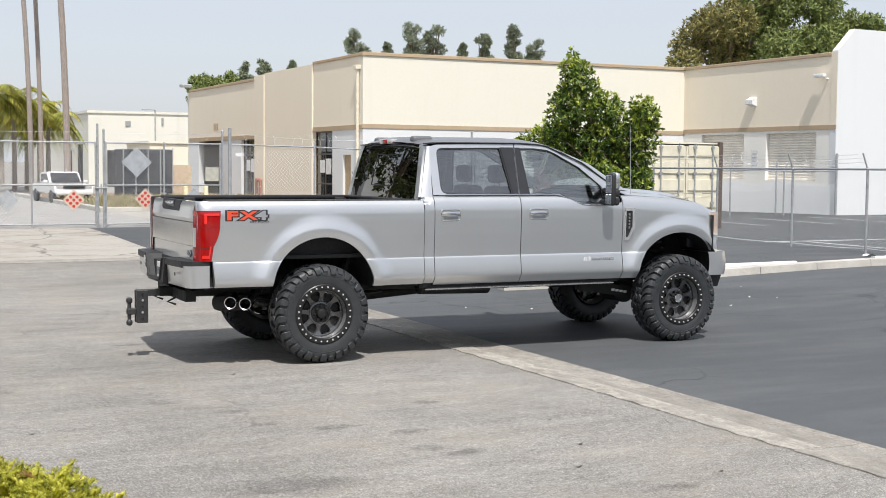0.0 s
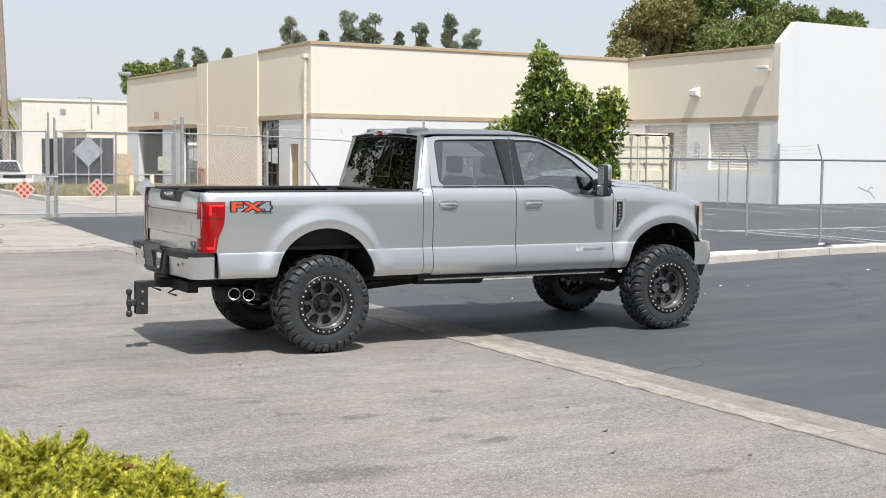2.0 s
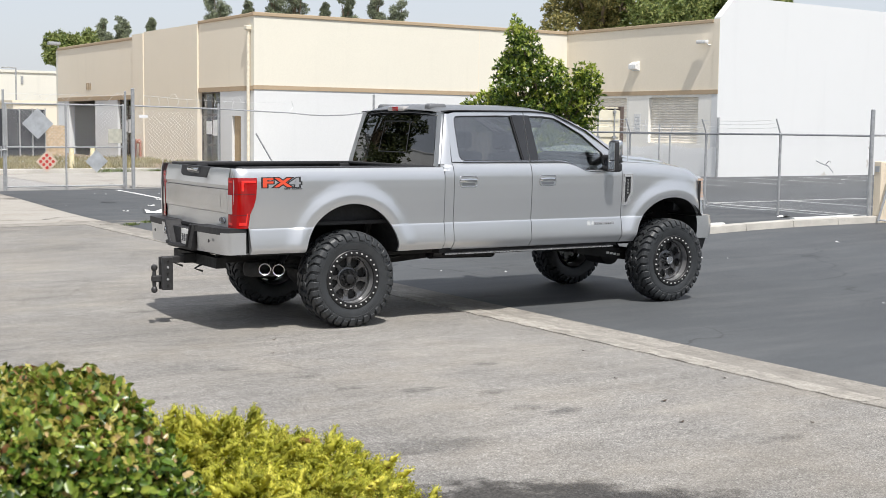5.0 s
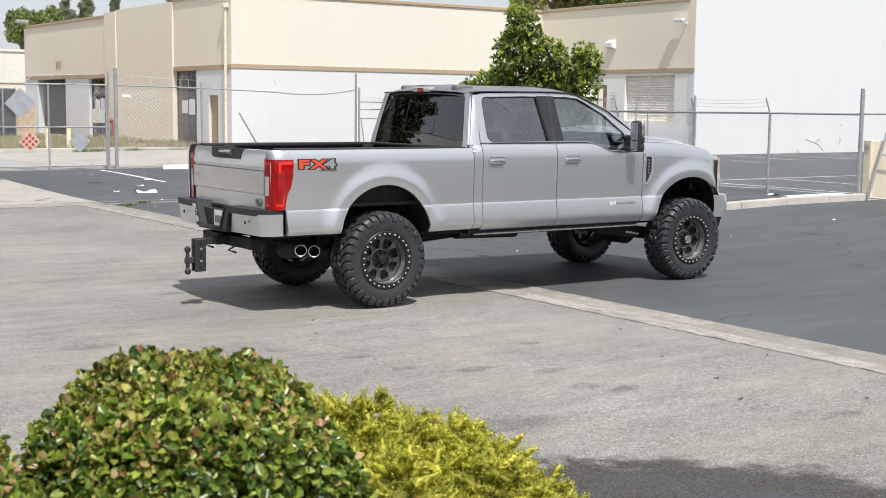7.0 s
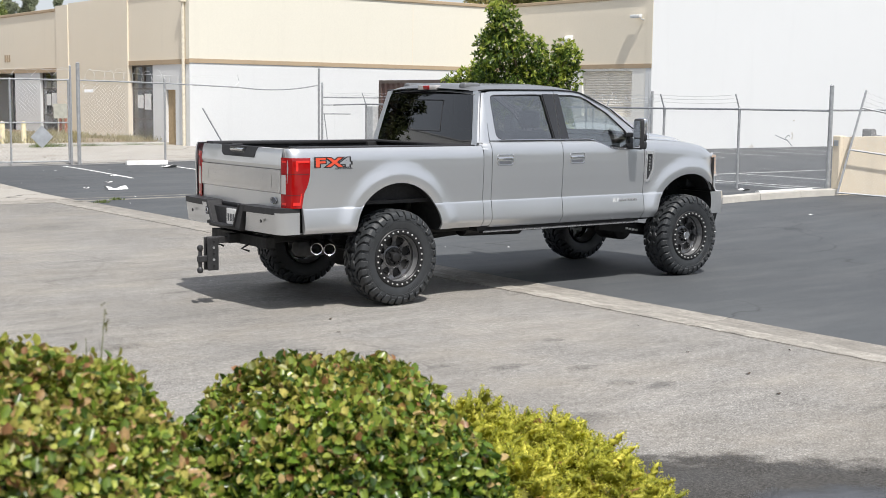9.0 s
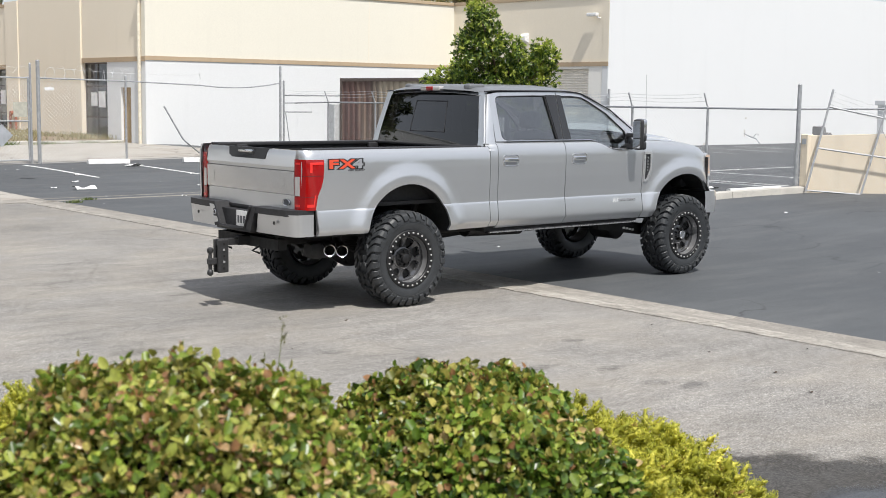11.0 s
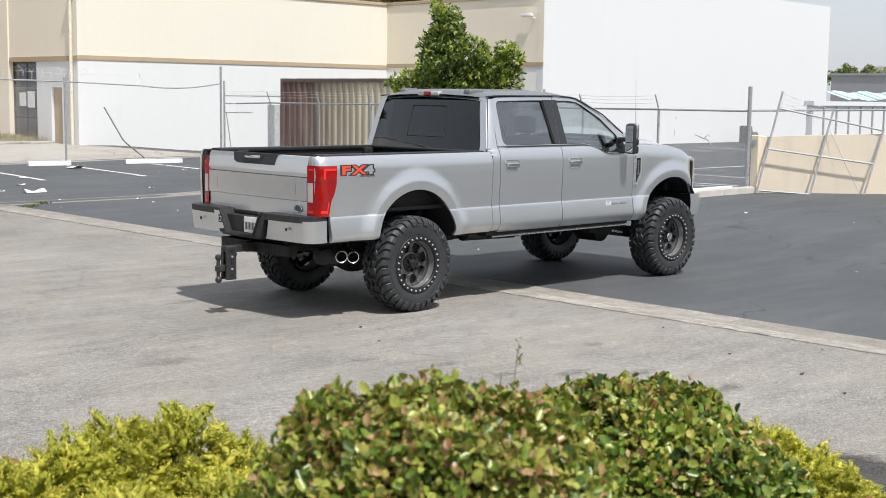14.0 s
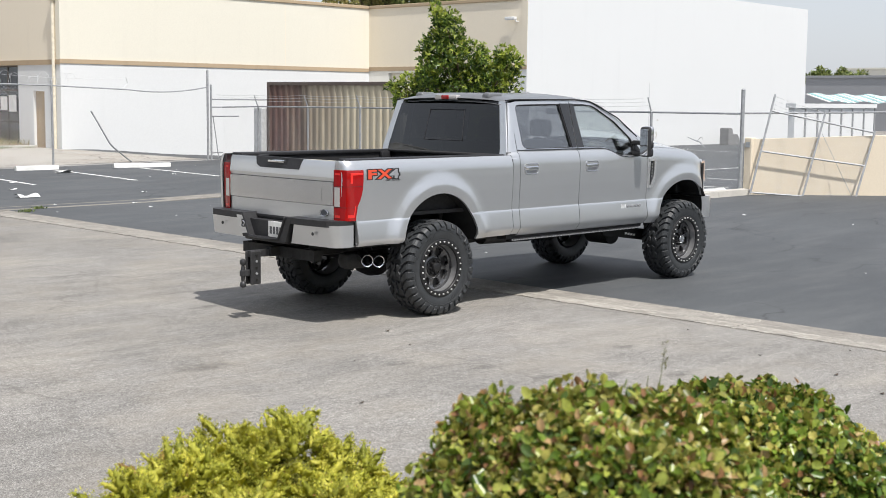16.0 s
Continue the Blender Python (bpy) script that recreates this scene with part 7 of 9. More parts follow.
first = None
for x, y, s, front in ((0.0, -0.865, -1, False), (4.065, -0.885, -1, True), (0.0, 0.865, 1, False), (4.065, 0.885, 1, True)):
    w = wheel(x, y, s, front)
    if first is None:
        first = {}
        first["tyre"] = part("tyre", tyre_mesh(), RUBBER, w, "black knobbly tyre", angle=17)
        first["rim"] = part("rim", rim_mesh(), RIM, w, "dark grey eight-spoke rim", angle=30)
        first["barrel"] = part("barrel", barrel_mesh(), BARREL, w, "grey machined rim barrel")
        bm = bmesh.new()
        lathe(bm, [(0.226, 0.140), (0.228, 0.153), (0.236, 0.160), (0.276, 0.160), (0.284, 0.154), (0.286, 0.140)], 64, "y")
        first["beadlock_ring"] = part("beadlock_ring", bm, RING, w, "black beadlock ring")
        # disc in underbody black, painted as the dark between the spokes
        bm = bmesh.new()
        lathe(bm, [(0.0001, 0.004), (0.20, 0.004), (0.20, -0.02)], 40, "y")
        lathe(bm, [(0.10, 0.012), (0.165, 0.012), (0.165, -0.03)], 40, "y")
        first["brake_disc"] = part("brake_disc", bm, UNDER, w, "brake disc coloured black as the shade behind the spokes")
        bm = bmesh.new()
        lathe(bm, [(0.0001, 0.012), (0.0066, 0.012), (0.0088, 0.006), (0.0088, 0.0)], 8, "y")
        bolt = part("ring_bolt", bm, BOLT, w, "small bright bolt")
        bolt.matrix_local = Matrix.Translation((0.257, 0.158, 0))
        first["bolt"] = bolt
        bm = bmesh.new()
        lathe(bm, [(0.0001, 0.03), (0.009, 0.03), (0.013, 0.022), (0.013, 0.0)], 8, "y")
        nut = part("lug_nut", bm, RING, w)
        nut.matrix_local = Matrix.Translation((0.066, 0.055, 0))
        first["nut"] = nut
    else:
        for k in ("tyre", "rim", "barrel", "beadlock_ring", "brake_disc"):
            twin(first[k], w)
        for k, r, h in (("bolt", 0.257, 0.158), ("nut", 0.066, 0.055)):
            twin(first[k], w, Matrix.Translation((r, h, 0)))
    for k in range(1, 28):
        a = 2 * math.pi * k / 28
        twin(first["bolt"], w, Matrix.Translation((0.257 * math.cos(a), 0.158, 0.257 * math.sin(a))))
    for k in range(1, 8):
        a = 2 * math.pi * k / 8
        twin(first["nut"], w, Matrix.Translation((0.066 * math.cos(a), 0.055, 0.066 * math.sin(a))))
    bm = bmesh.new()
    if front:
        lathe(bm, [(0.048, 0.044), (0.048, 0.105), (0.043, 0.112), (0.028, 0.112), (0.026, 0.106), (0.0001, 0.106)], 28, "y")
        part("hub_lock", bm, CHROME, w, "bright locking hub")
    else:
        lathe(bm, [(0.094, 0.044), (0.093, 0.054), (0.086, 0.060), (0.052, 0.062), (0.050, 0.085), (0.042, 0.098), (0.028, 0.104), (0.0001, 0.105)], 28, "y")
        part("hub_cap", bm, RING, w, "black hub end")


# decal on the bed sides
def letters(text, x, z, size, material, s, stretch, label, bold=0.004, lift=0.0035):
    cu = bpy.data.curves.new("decal", "FONT")
    cu.body, cu.size, cu.extrude = text, size, 0.0015
    cu.offset = bold * size / 0.1
    cu.materials.append(material)
    ob = new("decal", cu)
    ob.parent = truck
    xx = x if s < 0 else x + 0.40
    ob.matrix_local = Matrix.Translation((xx, s * (side_w(x + 0.1, z + 0.03) + lift), z)) @ Matrix.Rotation(radians(90), 4, "X") @ (Matrix.Identity(4) if s < 0 else Matrix.Rotation(radians(180), 4, "Y")) @ Matrix.Diagonal((stretch, 1, 1, 1))
    return tagged(ob, label)


for s in (-1, 1):
    if s < 0:
        for ch, x in (("F", -0.94), ("X", -0.805), ("4", -0.665)):
            letters(ch, x, 1.362, 0.112, BLACK, s, 1.9 if ch == "X" else 2.05, "black outline of the decal", 0.011, 0.0015)
        letters("F", -0.94, 1.362, 0.112, DECAL_RED, s, 2.1, "red letter of the decal")
        letters("X", -0.805, 1.362, 0.112, DECAL_RED, s, 1.9, "red letter of the decal")
        letters("4", -0.665, 1.362, 0.112, DECAL_SILVER, s, 2.0, "grey figure of the decal")
        letters("OFF ROAD", -0.72, 1.336, 0.019, DECAL_GREY, s, 2.0, "small grey decal words")
    else:
        letters("FX4", -0.94, 1.362, 0.112, DECAL_RED, s, 1.9, "red decal on the bed side")

# the far flank of the body lies closer to the middle line, and the cab's back corner is rounded
def tuck(x, y, z):
    if y <= 0:
        return y
    corner = smooth_step((y - (0.82 - 0.24 * (z - 1.55))) / 0.08) * smooth_step((1.40 - x) / 0.3) * smooth_step((x - 0.9) / 0.06) if z > 1.53 else 0.0
    flank = smooth_step((y - 0.86) / 0.1) * smooth_step((x + 1.14) / 0.1) if z < 1.53 else 0.0
    return y - 0.075 * min(1.0, y / 0.8) - 0.085 * corner - 0.045 * flank


done = set()
for ob in truck.children_recursive:
    up = ob
    while up and not up.name.startswith(("wheel", "chassis")):
        up = up.parent
    if up:
        continue
    at = ob.matrix_local.translation
    if ob.type != "MESH" or at.length > 0.01:
        if at.y > 0:
            ob.location.y = tuck(at.x, at.y, at.z)
        continue
    if ob.data.name not in done:
        done.add(ob.data.name)
        for v in ob.data.vertices:
            v.co.y = tuck(*v.co)

# ---- plants ----
RNG = np.random.default_rng(7)


def unit(v):
    return v / np.maximum(np.linalg.norm(v, axis=-1, keepdims=True), 1e-9)


def leaf_set(c, d, n, length, width, fold=0.25, round_=False):
    """Folded leaves from base points, directions and face normals, as vertices and triangles."""
    d = unit(d)
    side = unit(np.cross(d, n))
    up = np.cross(side, d)
    L, W = length[:, None], width[:, None]
    if round_:
        m1, m2 = c + d * L * 0.28 + up * W * fold, c + d * L * 0.72 + up * W * fold * 0.8
        verts = np.stack([c, m1 + side * W * 0.46, m2 + side * W * 0.42, c + d * L, m2 - side * W * 0.42, m1 - side * W * 0.46], 1).reshape(-1, 3)
        k = np.arange(len(c))[:, None] * 6
        return verts, np.concatenate([k + [t] for t in ([0, 1, 2], [0, 2, 3], [0, 3, 4], [0, 4, 5])])
    mid = c + d * L * 0.45 + up * W * fold
    verts = np.stack([c, mid + side * W * 0.5, c + d * L, mid - side * W * 0.5], 1).reshape(-1, 3)
    k = np.arange(len(c))[:, None] * 4
    return verts, np.concatenate([k + [[0, 1, 2]], k + [[0, 2, 3]]])


def raw_mesh(name, verts, faces, material):
    me = bpy.data.meshes.new(name)
    me.vertices.add(len(verts))
    me.vertices.foreach_set("co", np.asarray(verts, np.float32).ravel())
    nf = len(faces)
    me.loops.add(nf * 3)
    me.loops.foreach_set("vertex_index", np.asarray(faces, np.int32).ravel())
    me.polygons.add(nf)
    me.polygons.foreach_set("loop_start", np.arange(0, nf * 3, 3, dtype=np.int32))
    me.polygons.foreach_set("loop_total", np.full(nf, 3, np.int32))
    me.update(calc_edges=True)
    me.materials.append(material)
    return new(name, me)


def rand_dirs(n):
    return unit(RNG.normal(size=(n, 3)))


BUSH_LEAF = leaf_mat("glossy_bush_leaf", (0.027, 0.060, 0.010), (0.115, 0.198, 0.022), (0.33, 0.38, 0.066), (0.46, 0.33, 0.15), 0.04, 0.31, 0.22)
SHOOT_LEAF = leaf_mat("bush_shoot_leaf", (0.13, 0.15, 0.03), (0.34, 0.33, 0.065), (0.55, 0.48, 0.13), (0.33, 0.17, 0.075), 0.13, 0.4, 0.35)
BROWNING_LEAF = leaf_mat("browning_bush_leaf", (0.045, 0.088, 0.013), (0.20, 0.29, 0.036), (0.46, 0.47, 0.10), (0.46, 0.30, 0.14), 0.11, 0.31, 0.26)
JUNIPER = leaf_mat("yellow_juniper", (0.25, 0.28, 0.035), (0.52, 0.52, 0.06), (0.76, 0.71, 0.12), (0.36, 0.20, 0.06), 0.012, 0.6, 0.35)
TREE_LEAF = leaf_mat("light_green_tree_leaf", (0.020, 0.048, 0.010), (0.08, 0.145, 0.024), (0.28, 0.37, 0.065), None, 0, 0.3, 0.3)
YOUNG_LEAF = leaf_mat("young_tree_leaf", (0.13, 0.20, 0.025), (0.33, 0.42, 0.055), (0.60, 0.63, 0.13), None, 0, 0.3, 0.42)
FAR_LEAF = leaf_mat("far_tree_leaf", (0.075, 0.115, 0.03), (0.165, 0.22, 0.055), (0.31, 0.33, 0.10), None, 0, 0.6, 0.2)
OLIVE_LEAF = leaf_mat("olive_brown_tree_leaf", (0.09, 0.10, 0.03), (0.20, 0.19, 0.055), (0.36, 0.30, 0.10), None, 0, 0.6, 0.2)
# conifer leaves paled in their own colour to stand in for distance haze
PINE_LEAF = leaf_mat("hazed_pine_leaf", (0.14, 0.165, 0.11), (0.21, 0.24, 0.155), (0.30, 0.33, 0.20), None, 0, 0.7, 0.15)
PALM_LEAF = leaf_mat("palm_frond", (0.12, 0.15, 0.03), (0.28, 0.31, 0.05), (0.60, 0.48, 0.08), None, 0, 0.5, 0.25)
TWIG = bark("grey_brown_bark", (0.20, 0.15, 0.10))
CORE = plain("bush_shade", (0.02, 0.018, 0.010), 0.95, 0, 0.4, 20)
PALM_BARK = bark("palm_bark", (0.40, 0.34, 0.30))


def bush(cx, cy, z0, rx, ry, top, n, seed, label, material, big=1.0):
    """A clipped round shrub: a solid core, coloured as inner shade, under several layers of small leaves."""
    global RNG
    RNG = np.random.default_rng(seed)
    ob = thing("round_bush", label, "bush", group="clipped bushes")
    h = top - z0
    d = rand_dirs(n)
    d[:, 2] = np.abs(d[:, 2]) * 1.0 - 0.12
    d = unit(d)
    # flattened crown with upright flanks
    k = (np.abs(d[:, 0]) ** 2.3 + np.abs(d[:, 1]) ** 2.3 + np.abs(d[:, 2]) ** 2.3) ** (-1 / 2.3)
    lumps = 1 + 0.035 * np.sin(d[:, 0] * 9 + seed) * np.sin(d[:, 1] * 8 + 1) + 0.03 * np.sin(d[:, 2] * 11 + d[:, 0] * 6) + 0.035 * np.sin(d[:, 0] * 23 + d[:, 2] * 9) * np.sin(d[:, 1] * 21 + 2) * np.sin(d[:, 2] * 19 + seed)
    depth = 1 - np.abs(RNG.normal(0, 0.075, n))
    gap = np.sin(d[:, 0] * 17 + seed) * np.sin(d[:, 1] * 19 + 2) * np.sin(d[:, 2] * 15 + 1) + 0.6 * np.sin(d[:, 0] * 43 + 1) * np.sin(d[:, 1] * 39 + d[:, 2] * 31)
    depth -= 0.13 * np.clip((-0.30 - gap) * 4, 0, 1)
    sprig = RNG.random(n) > 0.993
    depth = np.where(sprig, 1.0 + 0.035 * RNG.random(n), depth)
    r = (k * lumps * depth)[:, None]
    low = 0.36
    scale = np.array([rx, ry, h * (1 - low)])
    c = np.array([cx, cy, z0 + h * low]) + d * r * scale
    keep = (c[:, 2] > z0 + 0.02) & (RNG.random(n) < 0.2 + 0.8 * np.clip((c[:, 2] - z0 - 0.25 * h) / (0.35 * h), 0, 1))
    c, d = c[keep], d[keep]
    out = unit(d / scale)
    aim = unit(out * 0.22 + rand_dirs(len(c)) * 0.9 + np.array([0, 0, 0.15]))
    nrm = unit(out * 0.9 + rand_dirs(len(c)) * 0.7 + np.array([0, 0, 0.35]))
    ln = big * (0.017 + 0.024 * RNG.random(len(c)) ** 1.4)
    wd = ln * RNG.uniform(0.55, 0.76, len(c))
    # young yellow and reddish shoots on the clipped crown
    tip = RNG.random(len(c)) < 0.46 * np.clip((d[:, 2] - 0.45) / 0.4, 0.06, 1)
    aim[tip] = unit(aim[tip] + np.array([0, 0, 0.6]))
    for name, pick, mat, note in (("leaves", ~tip, material, "small glossy green leaves with some brown"), ("new_growth", tip, SHOOT_LEAF, "young yellow and reddish-brown shoots")):
        v, f = leaf_set(c[pick], aim[pick], nrm[pick], ln[pick] * (0.8 if name == "new_growth" else 1.0), wd[pick], 0.28, True)
        crown = raw_mesh(name, v, f, mat)
        crown.parent = ob
        tagged(crown, note, kind="stuff")
    # closed dark sheet in place of the shade deep among the twigs
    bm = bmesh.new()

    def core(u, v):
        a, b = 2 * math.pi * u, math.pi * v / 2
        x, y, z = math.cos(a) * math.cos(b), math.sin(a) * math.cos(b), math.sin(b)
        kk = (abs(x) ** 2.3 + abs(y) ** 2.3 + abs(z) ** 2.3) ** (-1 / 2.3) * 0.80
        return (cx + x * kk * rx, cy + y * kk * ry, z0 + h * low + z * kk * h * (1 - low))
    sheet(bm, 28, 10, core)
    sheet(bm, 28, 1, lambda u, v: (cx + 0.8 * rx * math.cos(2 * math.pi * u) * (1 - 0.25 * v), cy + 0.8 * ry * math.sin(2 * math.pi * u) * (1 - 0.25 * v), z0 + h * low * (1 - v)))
    part("core", bm, CORE, ob, "solid dark core coloured as the shade inside the bush")
    bm = bmesh.new()
    rr = random.Random(seed)
    for _ in range(10):
        a = rr.uniform(0, 6.28)
        tube(bm, [(cx + 0.1 * math.cos(a), cy + 0.1 * math.sin(a), z0 - 0.02), (cx + 0.5 * rx * math.cos(a), cy + 0.5 * ry * math.sin(a), z0 + 0.5 * h)], [0.014, 0.006], 5)
    part("stems", bm, TWIG, ob)
    return ob


def juniper(blobs, seed, count, label):
    """A low golden juniper of feathery sprays over several mounds."""
    global RNG
    RNG = np.random.default_rng(seed)
    ob = thing("juniper_shrub", label, "shrub", group="golden junipers")
    allv, allf, off = [], [], 0
    tot = sum(b[3] * b[4] for b in blobs)
    bm = bmesh.new()
    for bx, by, bz, br, bh in blobs:
        n = int(count * br * bh / tot)
        d = rand_dirs(n)
        d[:, 2] = np.abs(d[:, 2]) * 0.9 + 0.02
        d = unit(d)
        c = np.array([bx, by, bz]) + d * np.array([br, br, bh]) * (0.99 + 0.05 * np.sin(d[:, 0] * 8 + bx * 9) * np.sin(d[:, 1] * 7 + d[:, 2] * 6) - np.abs(RNG.normal(0, 0.09, n)))[:, None]
        axis = unit(d * np.array([1.0, 1.0, 0.35]) + rand_dirs(n) * np.array([0.62, 0.62, 0.35]) + np.array([0, 0, 0.12]))
        plume = RNG.uniform(0.06, 0.125, n) * np.where(RNG.random(n) > 0.99, 1.3, 1.0)
        fat = np.minimum(plume, 0.12) * RNG.uniform(0.30, 0.42, n)
        # the dense middle of each plume
        e1 = unit(np.cross(axis, rand_dirs(n)))
        e2 = np.cross(axis, e1)
        rings = [c[:, None, :]]
        for t, w in ((0.12, 0.35), (0.36, 0.55), (0.62, 0.45), (0.85, 0.24)):
            a = np.arange(5) * 1.2566 + t * 5 + RNG.uniform(-0.3, 0.3, (n, 5))
            rad = (fat * w)[:, None] * RNG.uniform(0.55, 1.25, (n, 5))
            mid = c + axis * (plume * t)[:, None]
            rings.append(mid[:, None, :] + (np.cos(a) * rad)[..., None] * e1[:, None, :] + (np.sin(a) * rad)[..., None] * e2[:, None, :] + axis[:, None, :] * (plume[:, None] * RNG.uniform(-0.08, 0.08, (n, 5)))[..., None])
        rings.append((c + axis * plume[:, None])[:, None, :])
        body = np.concatenate(rings, 1)
        tri = []
        for j in range(5):
            k = (j + 1) % 5
            tri += [[0, 1 + k, 1 + j], [21, 16 + j, 16 + k]]
            for q in range(3):
                o = 1 + 5 * q
                tri += [[o + j, o + k, o + 5 + k], [o + j, o + 5 + k, o + 5 + j]]
        allv.append(body.reshape(-1, 3))
        allf.append((np.arange(n)[:, None, None] * 22 + np.array(tri)[None]).reshape(-1, 3) + off)
        off += n * 22
        for k in range(84):
            # scale-like twiglets over a tapering plume
            t = RNG.random(n) ** 0.8
            rad = rand_dirs(n)
            rad = unit(rad - axis * np.sum(rad * axis, 1)[:, None])
            prof = np.sin(np.pi * (0.18 + 0.8 * t))
            base = c + axis * (plume * t)[:, None] + rad * (fat * prof * RNG.uniform(0.5, 1.0, n))[:, None]
            ld = axis * 0.75 + rad * 0.65 + rand_dirs(n) * 0.3
            ln = RNG.uniform(0.007, 0.015, n)
            v, f = leaf_set(base, ld, rand_dirs(n), ln, ln * 0.42, 0.3)
            allv.append(v)
            allf.append(f + off)
            off += len(v)
        # solid domes whose olive colour stands in for shade between the sprays
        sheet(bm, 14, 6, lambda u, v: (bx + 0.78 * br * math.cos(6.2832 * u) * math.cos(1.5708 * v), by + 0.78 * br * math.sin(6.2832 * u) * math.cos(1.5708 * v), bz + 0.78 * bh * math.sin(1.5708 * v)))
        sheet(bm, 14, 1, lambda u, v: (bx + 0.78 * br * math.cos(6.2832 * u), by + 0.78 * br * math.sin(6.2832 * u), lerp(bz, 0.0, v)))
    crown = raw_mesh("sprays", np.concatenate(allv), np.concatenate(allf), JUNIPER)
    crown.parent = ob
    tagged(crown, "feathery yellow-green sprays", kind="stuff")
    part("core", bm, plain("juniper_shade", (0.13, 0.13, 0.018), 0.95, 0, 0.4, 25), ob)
    return ob


bush(-0.50, 4.99, 0.0, 0.584, 0.596, 1.082, 50000, 3, "round clipped green bush with glossy leaves and brown flecks", BUSH_LEAF, 1.22)
bush(-1.79, 4.66, 0.0, 0.652, 0.608, 1.323, 56000, 8, "taller round clipped green bush with browning leaves", BROWNING_LEAF, 1.06)
juniper([(0.45, 5.42, 0.2, 0.34, 0.50), (0.18, 5.55, 0.2, 0.36, 0.50), (0.62, 5.34, 0.2, 0.27, 0.44), (0.80, 5.28, 0.2, 0.24, 0.42), (1.00, 5.18, 0.12, 0.18, 0.38), (0.96, 5.34, 0.10, 0.2, 0.34), (0.7, 5.0, 0.15, 0.36, 0.40), (0.3, 5.05, 0.2, 0.36, 0.38), (1.15, 5.05, 0.06, 0.16, 0.28)], 21, 3000,
        "low golden-yellow juniper with feathery sprays")
juniper([(-1.55, 6.3, 0.36, 0.235, 0.505), (-1.34, 6.2, 0.28, 0.215, 0.46), (-1.76, 6.36, 0.36, 0.25, 0.50), (-2.0, 6.32, 0.36, 0.255, 0.475), (-2.24, 6.26, 0.34, 0.22, 0.46), (-2.42, 6.18, 0.28, 0.18, 0.41), (-1.6, 5.95, 0.28, 0.34, 0.44), (-2.0, 5.95, 0.28, 0.34, 0.46), (-2.3, 5.95, 0.28, 0.24, 0.46)], 22, 3000,
        "golden-yellow juniper behind the clipped bush")

# the bed that they grow in
outline_patch("planting_bed", wobble(-1.1, 5.1, 2.45, 1.32, 60, 3, 0.06), 0.012, SOIL, "bare brown planting bed under the shrubs", "soil")

# a thin seed stalk above the clipped bush
weed = thing("weed_stalk", "thin green seed stalk standing above the bush", "weed")
bm = bmesh.new()
for dx, dy, h in ((0, 0, 1.39), (-0.05, 0.02, 1.31)):
    tube(bm, [(-1.46 + dx * 0.2, 4.74 + dy, 1.0), (-1.45 + dx * 0.6, 4.72 + dy, 1.2), (-1.44 + dx, 4.70 + dy, h)], [0.0025, 0.002, 0.001], 5)
part("stalk", bm, plain("weed_green", (0.16, 0.18, 0.07), 0.7), weed)
n = 24
c = np.stack([np.full(n, -1.44) + RNG.normal(0, 0.004, n), np.full(n, 4.70) + RNG.normal(0, 0.004, n), RNG.uniform(1.31, 1.405, n)], 1)
v, f = leaf_set(c, rand_dirs(n) + np.array([0, 0, 1.2]), rand_dirs(n), np.full(n, 0.015), np.full(n, 0.005))
o = raw_mesh("seed_head", v, f, leaf_mat("weed_seed", (0.12, 0.13, 0.05), (0.2, 0.2, 0.09), (0.3, 0.28, 0.14)))
o.parent = weed


